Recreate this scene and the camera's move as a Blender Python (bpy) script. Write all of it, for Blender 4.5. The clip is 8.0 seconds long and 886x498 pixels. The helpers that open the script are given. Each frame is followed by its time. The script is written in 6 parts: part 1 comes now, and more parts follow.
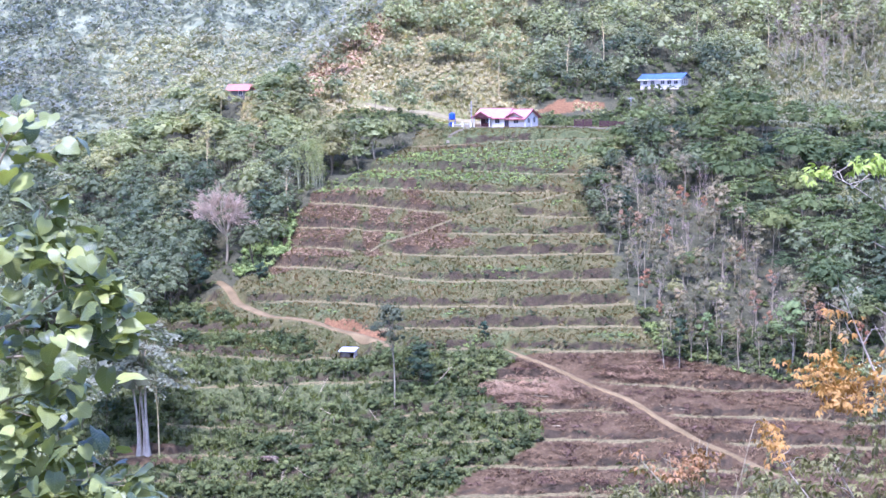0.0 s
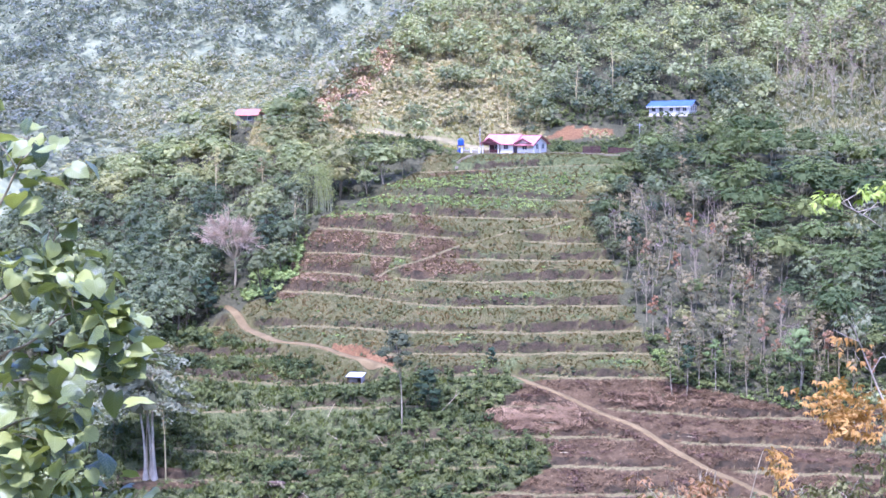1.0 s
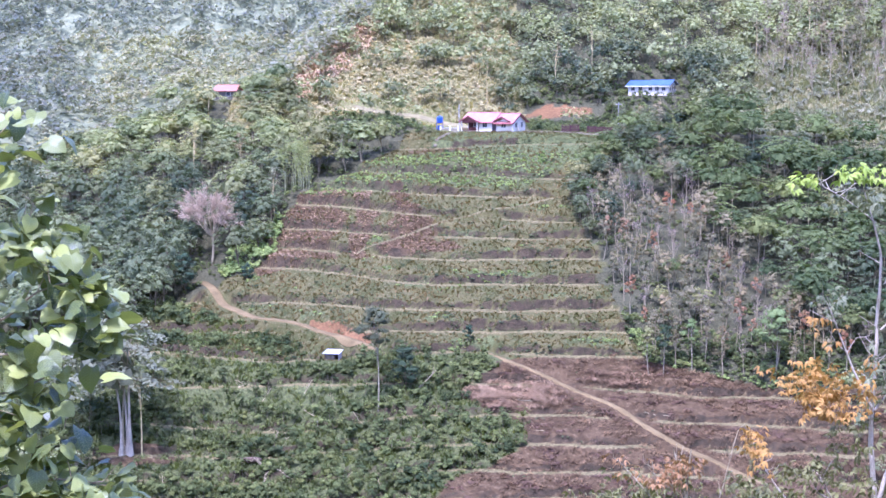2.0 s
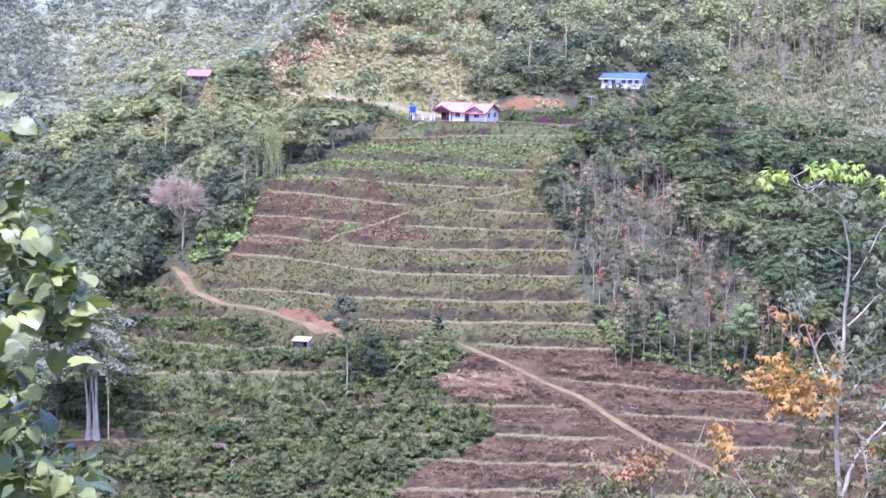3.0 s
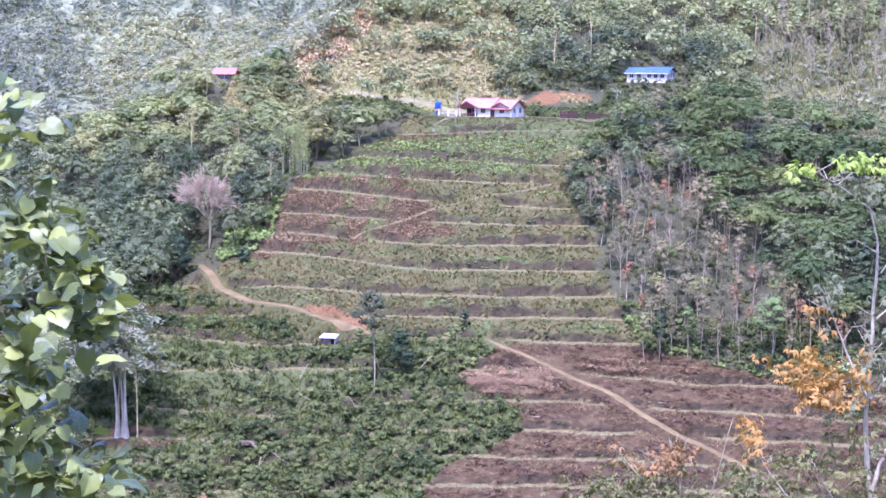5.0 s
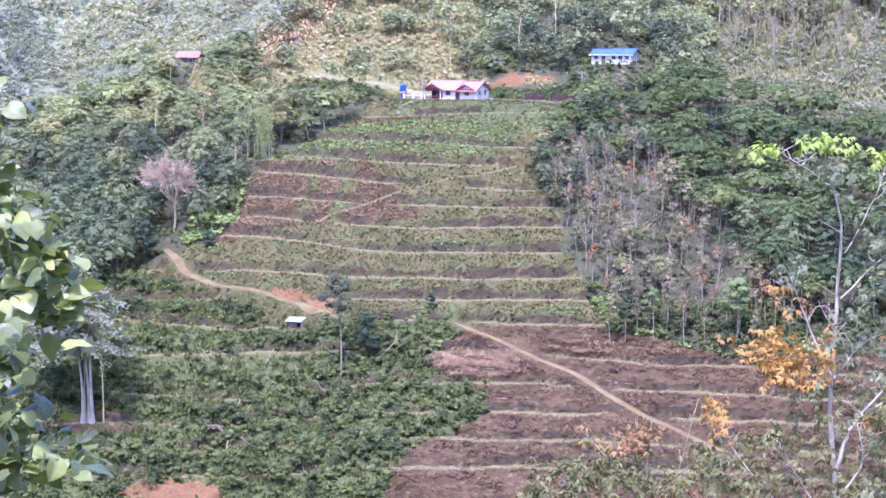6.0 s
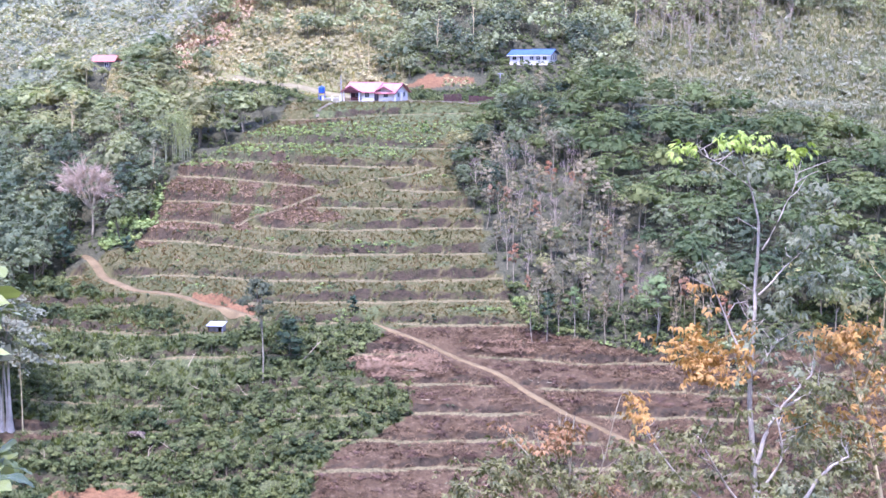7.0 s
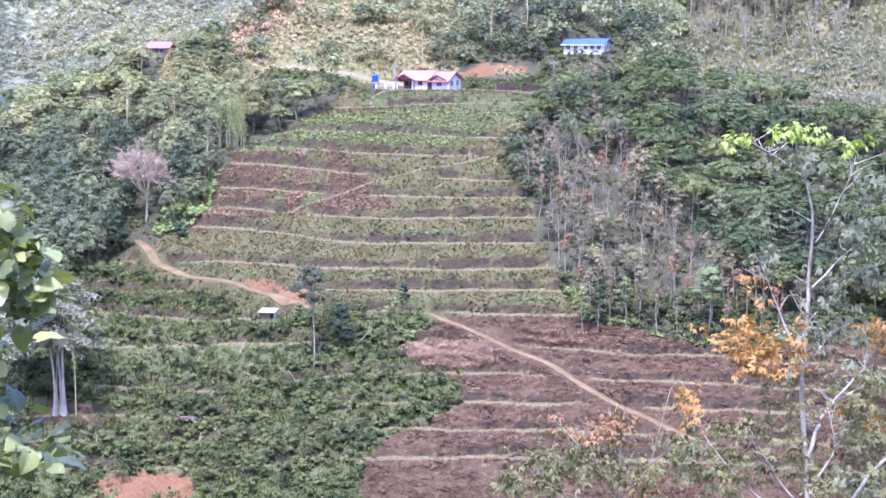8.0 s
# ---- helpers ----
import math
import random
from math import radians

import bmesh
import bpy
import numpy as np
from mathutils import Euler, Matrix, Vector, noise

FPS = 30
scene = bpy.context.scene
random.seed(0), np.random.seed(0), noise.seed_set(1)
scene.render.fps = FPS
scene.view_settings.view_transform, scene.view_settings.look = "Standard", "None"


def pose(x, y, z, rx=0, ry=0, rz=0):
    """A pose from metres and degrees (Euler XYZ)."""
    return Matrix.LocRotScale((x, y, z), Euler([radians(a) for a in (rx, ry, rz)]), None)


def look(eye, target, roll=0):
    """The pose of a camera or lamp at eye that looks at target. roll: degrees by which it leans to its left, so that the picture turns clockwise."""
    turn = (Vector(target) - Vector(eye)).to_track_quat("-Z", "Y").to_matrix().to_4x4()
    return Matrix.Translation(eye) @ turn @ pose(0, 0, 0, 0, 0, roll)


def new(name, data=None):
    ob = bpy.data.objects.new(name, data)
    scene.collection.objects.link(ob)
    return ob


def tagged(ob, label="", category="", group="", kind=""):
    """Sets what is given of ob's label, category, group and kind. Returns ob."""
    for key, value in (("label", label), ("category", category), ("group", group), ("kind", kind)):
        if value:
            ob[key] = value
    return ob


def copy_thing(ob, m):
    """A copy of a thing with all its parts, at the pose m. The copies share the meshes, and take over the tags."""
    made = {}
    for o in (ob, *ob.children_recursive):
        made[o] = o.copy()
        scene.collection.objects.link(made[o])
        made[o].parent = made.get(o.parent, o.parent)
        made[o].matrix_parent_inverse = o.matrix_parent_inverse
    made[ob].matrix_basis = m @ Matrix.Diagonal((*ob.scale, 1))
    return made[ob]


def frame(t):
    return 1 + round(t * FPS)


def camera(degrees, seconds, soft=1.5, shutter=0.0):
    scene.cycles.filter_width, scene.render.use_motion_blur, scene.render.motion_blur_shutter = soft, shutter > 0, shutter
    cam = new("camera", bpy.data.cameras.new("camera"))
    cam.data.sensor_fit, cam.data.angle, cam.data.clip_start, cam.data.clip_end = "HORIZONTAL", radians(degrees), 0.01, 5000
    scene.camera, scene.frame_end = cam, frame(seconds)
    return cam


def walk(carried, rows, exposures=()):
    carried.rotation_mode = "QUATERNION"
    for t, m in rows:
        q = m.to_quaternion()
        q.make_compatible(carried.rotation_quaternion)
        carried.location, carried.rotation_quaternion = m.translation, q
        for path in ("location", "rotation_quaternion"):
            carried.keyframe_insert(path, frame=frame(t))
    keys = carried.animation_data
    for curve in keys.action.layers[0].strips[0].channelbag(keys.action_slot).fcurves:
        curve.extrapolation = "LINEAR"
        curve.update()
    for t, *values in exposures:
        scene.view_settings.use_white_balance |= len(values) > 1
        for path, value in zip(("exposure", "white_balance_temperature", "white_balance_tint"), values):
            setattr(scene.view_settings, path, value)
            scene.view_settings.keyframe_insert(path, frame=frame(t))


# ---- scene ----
cam = camera(30.0, 8.0, soft=1.6)
walk(cam, [
    (0.0, pose(0, 0, 0, 83.532, 1.19, 1.108)),
    (0.2, pose(0, 0, 0, 83.657, 1.4, 1.629)),
    (0.3, pose(0, 0, 0, 83.8, 1.2, 1.6)),
    (0.5, pose(0, 0, 0, 84.004, 1.04, 1.768)),
    (0.8, pose(0, 0, 0, 84.69, 1.0, 2.08)),
    (1.0, pose(0, 0, 0, 84.427, 0.91, 1.42)),
    (1.2, pose(0, 0, 0, 84.357, 0.85, 1.041)),
    (1.5, pose(0, 0, 0, 83.984, 0.45, 0.435)),
    (1.7, pose(0, 0, 0, 83.653, 0.52, 0.70)),
    (2.8, pose(0, 0, 0, 83.635, -0.457, 0.02)),
    (3.0, pose(0, 0, 0, 83.277, -0.68, -0.192)),
    (3.2, pose(0, 0, 0, 83.365, -0.589, -0.31)),
    (3.5, pose(0, 0, 0, 83.352, 0, 0)),
    (3.8, pose(0, 0, 0, 83.05, -0.16, 0.215)),
    (4.0, pose(0, 0, 0, 83.085, -0.08, 0.315)),
    (4.5, pose(0, 0, 0, 83.204, 0.022, 0.709)),
    (4.7, pose(0, 0, 0, 83.215, -0.03, 0.78)),
    (5.8, pose(0, 0, 0, 82.63, -0.24, -0.27)),
    (6.0, pose(0, 0, 0, 82.532, 0.07, -0.55)),
    (6.2, pose(0, 0, 0, 82.445, -0.08, -1.225)),
    (6.5, pose(0, 0, 0, 82.5, 0.09, -1.536)),
    (6.8, pose(0, 0, 0, 82.62, 0.0, -3.08)),
    (7.0, pose(0, 0, 0, 82.577, 0.48, -3.362)),
    (7.2, pose(0, 0, 0, 82.2, 0.53, -4.2)),
    (7.5, pose(0, 0, 0, 82.181, 0.575, -4.208)),
    (7.8, pose(0, 0, 0, 82.255, 0.33, -2.873)),
    (8.0, pose(0, 0, 0, 82.196, 0.155, -1.512)),
], exposures=[(0.0, 1.98, 4470, 46), (3.5, 1.88, 4540, 49), (8.0, 2.05, 4560, 50)])

# ---------------------------------------------------------------- light: high hazy sun and bright tropical sky
SUN_HIGH, SUN_ROUND = 64.0, -165.0     # degrees above the horizon; degrees clockwise from north (+y)
world = bpy.data.worlds.new("sky")
scene.world = world
world.use_nodes = True
sky = world.node_tree.nodes.new("ShaderNodeTexSky")
sky.sky_type = "NISHITA"
sky.sun_disc = False
sky.sun_elevation, sky.sun_rotation = radians(SUN_HIGH), radians(SUN_ROUND)
sky.air_density, sky.dust_density, sky.ozone_density = 1.0, 2.5, 1.5
world.node_tree.links.new(sky.outputs[0], world.node_tree.nodes["Background"].inputs[0])
world.node_tree.nodes["Background"].inputs[1].default_value = 0.145
sun = new("sun", bpy.data.lights.new("sun", "SUN"))
sun.data.energy, sun.data.angle, sun.data.color = 2.2, radians(3.0), (1.0, 0.93, 0.8)
_a, _e = radians(SUN_ROUND), radians(SUN_HIGH)
sun.matrix_world = look((0, 0, 50), Vector((0, 0, 50)) - Vector((math.sin(_a) * math.cos(_e), math.cos(_a) * math.cos(_e), math.sin(_e))))

# ---------------------------------------------------------------- materials
def material(name, rough=0.8, spec=0.25):
    m = bpy.data.materials.new(name)
    m.use_nodes = True
    b = m.node_tree.nodes["Principled BSDF"]
    b.inputs["Roughness"].default_value = rough
    b.inputs["Specular IOR Level"].default_value = spec
    return m, m.node_tree.nodes, m.node_tree.links, b


def noise_node(nodes, links, scale, detail=4.0, kind="Object", rough=0.6):
    co = nodes.new("ShaderNodeTexCoord")
    n = nodes.new("ShaderNodeTexNoise")
    n.inputs["Scale"].default_value, n.inputs["Detail"].default_value, n.inputs["Roughness"].default_value = scale, detail, rough
    links.new(co.outputs[kind], n.inputs["Vector"])
    return n.outputs["Fac"]


def ramp(nodes, links, fac, low, high, a=0.3, b=0.7):
    r = nodes.new("ShaderNodeValToRGB")
    r.color_ramp.elements[0].position, r.color_ramp.elements[1].position = a, b
    r.color_ramp.elements[0].color, r.color_ramp.elements[1].color = (*low, 1), (*high, 1)
    links.new(fac, r.inputs[0])
    return r.outputs[0]


def mix(nodes, links, fac, a, b, blend="MIX"):
    n = nodes.new("ShaderNodeMix")
    n.data_type, n.blend_type = "RGBA", blend
    for value, slot in ((fac, 0), (a, 6), (b, 7)):
        if isinstance(value, (int, float)):
            n.inputs[slot].default_value = value
        elif isinstance(value, tuple):
            n.inputs[slot].default_value = (*value, 1)
        else:
            links.new(value, n.inputs[slot])
    return n.outputs[2]


def maths(nodes, links, op, a, b, clamp=False):
    n = nodes.new("ShaderNodeMath")
    n.operation, n.use_clamp = op, clamp
    for value, slot in ((a, 0), (b, 1)):
        if isinstance(value, (int, float)):
            n.inputs[slot].default_value = value
        else:
            links.new(value, n.inputs[slot])
    return n.outputs[0]


def bump(nodes, links, bsdf, fac, strength=0.4, distance=0.1):
    n = nodes.new("ShaderNodeBump")
    n.inputs["Strength"].default_value, n.inputs["Distance"].default_value = strength, distance
    links.new(fac, n.inputs["Height"])
    links.new(n.outputs[0], bsdf.inputs["Normal"])


def two_tone(name, low, high, scale=6.0, rough=0.8, spec=0.25, metal=0.0, relief=0.3, distance=0.02, fine=40.0):
    """A surface that drifts between two colours at two sizes, with fine relief."""
    m, nodes, links, b = material(name, rough, spec)
    big = noise_node(nodes, links, scale)
    small = noise_node(nodes, links, fine, 3.0)
    both = maths(nodes, links, "ADD", maths(nodes, links, "MULTIPLY", big, 0.65), maths(nodes, links, "MULTIPLY", small, 0.35))
    links.new(ramp(nodes, links, both, low, high, 0.35, 0.65), b.inputs["Base Color"])
    b.inputs["Metallic"].default_value = metal
    bump(nodes, links, b, small, relief, distance)
    return m


def leafage(name, dark, light, other, tinted=False, through_light=0.36, rough=0.7, spec=0.1, grain=3.0):
    """Foliage: each tree its own hue between dark and light, each leaf a little apart, mottled, some of another colour."""
    m, nodes, links, b = material(name, rough, spec)
    if tinted:
        tree = nodes.new("ShaderNodeAttribute")
        tree.attribute_name = "tint"
        tree = tree.outputs["Fac"]
    else:
        tree = nodes.new("ShaderNodeObjectInfo").outputs["Random"]
    leaf = nodes.new("ShaderNodeNewGeometry").outputs["Random Per Island"]
    patch = noise_node(nodes, links, 0.35, 2.0)
    fine = noise_node(nodes, links, grain, 3.0, rough=0.7)
    hue = mix(nodes, links, tree, dark, light)
    lean = maths(nodes, links, "FRACT", maths(nodes, links, "MULTIPLY", tree, 7.31), 0.0)
    hue = mix(nodes, links, maths(nodes, links, "MULTIPLY", ramp(nodes, links, lean, (0, 0, 0), (1, 1, 1), 0.55, 0.95), 0.4), hue, mix(nodes, links, 1.0, hue, (1.25, 1.0, 0.75), "MULTIPLY"))
    hue = mix(nodes, links, maths(nodes, links, "MULTIPLY", ramp(nodes, links, patch, (0, 0, 0), (1, 1, 1), 0.45, 0.75), 0.5), hue, other)
    shade = maths(nodes, links, "ADD", maths(nodes, links, "MULTIPLY", leaf, 0.24), 0.88)
    mottle = maths(nodes, links, "ADD", maths(nodes, links, "MULTIPLY", ramp(nodes, links, fine, (0, 0, 0), (1, 1, 1), 0.36, 0.68), 0.34), 0.81)
    colour = mix(nodes, links, 1.0, hue, maths(nodes, links, "MULTIPLY", shade, mottle), "MULTIPLY")
    links.new(colour, b.inputs["Base Color"])
    bump(nodes, links, b, fine, 0.45, 0.3)
    tr = nodes.new("ShaderNodeBsdfTranslucent")
    links.new(mix(nodes, links, 1.0, colour, (1.0, 1.1, 0.6), "MULTIPLY"), tr.inputs["Color"])
    mx = nodes.new("ShaderNodeMixShader")
    mx.inputs[0].default_value = through_light
    links.new(b.outputs[0], mx.inputs[1])
    links.new(tr.outputs[0], mx.inputs[2])
    links.new(mx.outputs[0], nodes["Material Output"].inputs[0])
    return m


def ground_material():
    m, nodes, links, b = material("hillside_ground", 0.95, 0.1)

    def zone(key):
        n = nodes.new("ShaderNodeAttribute")
        n.attribute_name = key
        return n.outputs["Fac"]
    mid = noise_node(nodes, links, 0.25, 6.0)
    fine = noise_node(nodes, links, 2.2, 5.0)
    grain = noise_node(nodes, links, 9.0, 3.0)
    streak = noise_node(nodes, links, 1.1, 8.0, rough=0.75)
    edge = maths(nodes, links, "MULTIPLY", maths(nodes, links, "SUBTRACT", fine, 0.5), 1.4)

    def soft(key, gain=1.0):
        return maths(nodes, links, "ADD", maths(nodes, links, "MULTIPLY", zone(key), gain), maths(nodes, links, "MULTIPLY", edge, 0.8), True)

    def worn(key):
        v = zone(key)
        e = maths(nodes, links, "ADD", v, maths(nodes, links, "MULTIPLY", edge, 0.9))
        return maths(nodes, links, "MULTIPLY", maths(nodes, links, "GREATER_THAN", v, 0.01), maths(nodes, links, "MULTIPLY", maths(nodes, links, "SUBTRACT", e, 0.25), 2.2, True), True)
    grass = ramp(nodes, links, mid, (0.052, 0.058, 0.013), (0.122, 0.102, 0.031), 0.35, 0.68)
    litter = ramp(nodes, links, fine, (0.09, 0.074, 0.034), (0.195, 0.163, 0.078), 0.35, 0.7)
    colour = mix(nodes, links, ramp(nodes, links, fine, (0, 0, 0), (1, 1, 1), 0.5, 0.72), grass, litter)
    woods = ramp(nodes, links, fine, (0.040, 0.042, 0.018), (0.110, 0.100, 0.045))
    colour = mix(nodes, links, worn("woods"), colour, woods)
    # Far ground coloured pale, so the haze of distance is in its colour.
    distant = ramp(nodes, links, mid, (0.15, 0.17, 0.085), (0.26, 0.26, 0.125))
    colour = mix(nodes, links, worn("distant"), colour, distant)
    green = ramp(nodes, links, fine, (0.045, 0.055, 0.018), (0.140, 0.145, 0.045))
    colour = mix(nodes, links, worn("green"), colour, green)
    bare = ramp(nodes, links, mid, (0.063, 0.04, 0.0155), (0.114, 0.075, 0.031))
    bare = mix(nodes, links, ramp(nodes, links, streak, (0, 0, 0), (1, 1, 1), 0.54, 0.68), bare, (0.2, 0.14, 0.066))
    bare = mix(nodes, links, ramp(nodes, links, streak, (1, 1, 1), (0, 0, 0), 0.34, 0.47), bare, (0.039, 0.025, 0.013))
    colour = mix(nodes, links, worn("bare"), colour, bare)
    dry = ramp(nodes, links, fine, (0.120, 0.118, 0.040), (0.270, 0.225, 0.083))
    colour = mix(nodes, links, worn("dry"), colour, dry)
    # Brown cut earth, coloured darker still for the shade under each terrace lip.
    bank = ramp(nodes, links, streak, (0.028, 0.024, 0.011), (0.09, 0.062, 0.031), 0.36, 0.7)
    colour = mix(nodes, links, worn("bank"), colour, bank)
    red = mix(nodes, links, 0.6, ramp(nodes, links, mid, (0.085, 0.044, 0.016), (0.25, 0.132, 0.048)), ramp(nodes, links, fine, (0.09, 0.05, 0.018), (0.275, 0.148, 0.054)))
    colour = mix(nodes, links, worn("red"), colour, red)
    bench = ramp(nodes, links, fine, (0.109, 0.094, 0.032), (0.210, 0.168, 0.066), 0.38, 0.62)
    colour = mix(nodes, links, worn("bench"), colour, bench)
    links.new(colour, b.inputs["Base Color"])
    bump(nodes, links, b, maths(nodes, links, "ADD", fine, maths(nodes, links, "MULTIPLY", grain, 0.5)), 0.8, 0.35)
    return m


M_GROUND = ground_material()
M_ROAD = two_tone("dry_track_earth", (0.116, 0.083, 0.030), (0.213, 0.153, 0.058), 0.3, 0.95, 0.1, fine=4.0, distance=0.1)
M_CREAM = two_tone("pale_gravel_road", (0.15, 0.128, 0.055), (0.25, 0.21, 0.088), 0.4, 0.95, 0.1, fine=4.0, distance=0.05)
M_LEAF = leafage("broadleaf_foliage", (0.106, 0.126, 0.047), (0.422, 0.398, 0.143), (0.402, 0.349, 0.127))
# Leaf colours stand in for light: dark in the shaded hollow, pale where sunlit.
M_DEEP = leafage("deep_shade_foliage", (0.061, 0.085, 0.045), (0.262, 0.283, 0.113), (0.192, 0.206, 0.090))
M_LIGHT = leafage("sunlit_pale_foliage", (0.122, 0.157, 0.059), (0.378, 0.388, 0.133), (0.356, 0.336, 0.128))
M_LAYER = leafage("spreading_foliage", (0.070, 0.099, 0.034), (0.205, 0.238, 0.069), (0.198, 0.212, 0.064))
M_THIN = leafage("thinning_foliage", (0.12, 0.125, 0.055), (0.32, 0.27, 0.125), (0.32, 0.225, 0.12))
M_RUST = leafage("rust_foliage", (0.34, 0.15, 0.06), (0.34, 0.22, 0.11), (0.3, 0.21, 0.11))
M_PINK = leafage("dry_pink_twigs", (0.589, 0.442, 0.272), (0.640, 0.486, 0.306), (0.691, 0.538, 0.346))
M_MAUVE = two_tone("dry_twig_bark", (0.235, 0.165, 0.12), (0.41, 0.3, 0.22), 1.0, 0.9)
M_SHRUB = leafage("shrub_foliage", (0.050, 0.069, 0.023), (0.180, 0.203, 0.053), (0.176, 0.181, 0.051), True)
M_WOODS = leafage("hillside_foliage", (0.084, 0.107, 0.057), (0.416, 0.427, 0.161), (0.356, 0.335, 0.148), True)
# Leaf colour lifted and paled to carry the haze over the far range.
M_FAR = leafage("far_hazed_foliage", (0.196, 0.217, 0.163), (0.463, 0.434, 0.220), (0.504, 0.413, 0.237), True, 0.5, grain=0.5)
M_SCRUB = leafage("dry_scrub", (0.216, 0.215, 0.081), (0.529, 0.446, 0.190), (0.549, 0.411, 0.225), True)
M_UPPER = leafage("upper_slope_scrub", (0.161, 0.175, 0.087), (0.363, 0.344, 0.180), (0.373, 0.320, 0.197), True)
M_GRASS = leafage("slope_grass", (0.090, 0.085, 0.019), (0.205, 0.140, 0.048), (0.127, 0.108, 0.026), True)
M_BRUSH = leafage("cut_brush", (0.076, 0.045, 0.018), (0.221, 0.147, 0.061), (0.131, 0.082, 0.033), True, 0.05)
M_CUTTINGS = leafage("pale_cuttings", (0.128, 0.079, 0.034), (0.356, 0.247, 0.115), (0.218, 0.138, 0.068), True, 0.0)
M_HEAP = leafage("bleached_cuttings", (0.190, 0.120, 0.054), (0.450, 0.305, 0.144), (0.300, 0.200, 0.091), True, 0.0)
M_FERN = leafage("fresh_green_growth", (0.190, 0.250, 0.052), (0.337, 0.396, 0.104), (0.337, 0.372, 0.114), True)
M_WEED = leafage("bank_weed_foliage", (0.048, 0.070, 0.030), (0.140, 0.157, 0.059), (0.132, 0.141, 0.059), True)
M_DEBRIS = leafage("dead_brush", (0.055, 0.032, 0.016), (0.14, 0.085, 0.045), (0.22, 0.14, 0.08), True, 0.0)
M_LAWN = leafage("lawn_grass_blades", (0.15, 0.165, 0.06), (0.27, 0.265, 0.105), (0.24, 0.22, 0.09), True)
M_BARK = two_tone("brown_bark", (0.100, 0.075, 0.035), (0.220, 0.18, 0.091), 1.2, 0.9)
M_PALE = two_tone("pale_bark", (0.200, 0.16, 0.077), (0.400, 0.33, 0.168), 1.2, 0.85)
M_WHITEBARK = two_tone("white_bark", (0.399, 0.304, 0.117), (0.658, 0.532, 0.218), 1.2, 0.8)
M_WALL = two_tone("white_painted_wall", (0.6, 0.545, 0.4), (0.7, 0.64, 0.48), 0.7, 0.7)
M_REDROOF = two_tone("pink_red_metal_roof", (0.42, 0.165, 0.135), (0.54, 0.24, 0.195), 0.5, 0.6, 0.3)
M_REDTRIM = two_tone("dark_red_trim", (0.15, 0.05, 0.038), (0.22, 0.08, 0.06), 2.0, 0.6)
M_BLUEROOF = two_tone("blue_metal_roof", (0.06, 0.1, 0.175), (0.09, 0.145, 0.225), 0.5, 0.5, 0.35)
M_BLUE = two_tone("blue_plastic", (0.018, 0.055, 0.26), (0.03, 0.08, 0.33), 2.0, 0.4, 0.5)
M_GLASS = two_tone("dark_window_glass", (0.03, 0.035, 0.04), (0.06, 0.07, 0.08), 1.0, 0.1, 0.5, relief=0.0)
M_WOODPOST = two_tone("brown_timber", (0.04, 0.02, 0.016), (0.1, 0.045, 0.033), 3.0, 0.8)
M_CONCRETE = two_tone("pale_concrete", (0.2, 0.165, 0.088), (0.3, 0.255, 0.145), 0.8, 0.9)
M_TIN = two_tone("pale_tin_sheet", (0.42, 0.41, 0.38), (0.55, 0.53, 0.5), 0.8, 0.4, 0.5, 0.3)
M_TARP = two_tone("grey_blue_tarpaulin", (0.1, 0.085, 0.055), (0.19, 0.165, 0.11), 1.5, 0.5)
M_GREYPOLE = two_tone("grey_pole", (0.26, 0.25, 0.22), (0.4, 0.38, 0.34), 1.0, 0.6)


def blade_material(name, low, high, back, gloss=0.5, glow=0.3, shine=0.25):
    """A broad leaf with its own hue, paler ribs and light through the blade."""
    m, nodes, links, b = material(name, gloss, shine)
    own = nodes.new("ShaderNodeObjectInfo").outputs["Random"]
    base = mix(nodes, links, own, low, high)
    spots = noise_node(nodes, links, 14.0, 3.0)
    base = mix(nodes, links, ramp(nodes, links, spots, (0, 0, 0), (1, 1, 1), 0.5, 0.78), base, back)
    co = nodes.new("ShaderNodeTexCoord")
    part_of = nodes.new("ShaderNodeSeparateXYZ")
    links.new(co.outputs["Object"], part_of.inputs[0])
    off = maths(nodes, links, "ABSOLUTE", part_of.outputs[0], 0.0)
    along = maths(nodes, links, "SUBTRACT", part_of.outputs[1], maths(nodes, links, "MULTIPLY", off, 0.7))
    side = maths(nodes, links, "ABSOLUTE", maths(nodes, links, "SUBTRACT", maths(nodes, links, "FRACT", maths(nodes, links, "MULTIPLY", along, 8.0), 0.0), 0.5), 0.0)
    vein = maths(nodes, links, "MAXIMUM", ramp(nodes, links, side, (1, 1, 1), (0, 0, 0), 0.02, 0.16), ramp(nodes, links, off, (1, 1, 1), (0, 0, 0), 0.01, 0.035))
    base = mix(nodes, links, maths(nodes, links, "MULTIPLY", vein, 0.3), base, mix(nodes, links, 0.5, base, (0.5, 0.52, 0.25)))
    bump(nodes, links, b, maths(nodes, links, "SUBTRACT", 1.0, side), 0.1, 0.01)
    links.new(base, b.inputs["Base Color"])
    tr = nodes.new("ShaderNodeBsdfTranslucent")
    links.new(mix(nodes, links, 1.0, base, (1.15, 1.2, 0.5), "MULTIPLY"), tr.inputs["Color"])
    mx = nodes.new("ShaderNodeMixShader")
    mx.inputs[0].default_value = glow
    links.new(b.outputs[0], mx.inputs[1])
    links.new(tr.outputs[0], mx.inputs[2])
    links.new(mx.outputs[0], nodes["Material Output"].inputs[0])
    return m


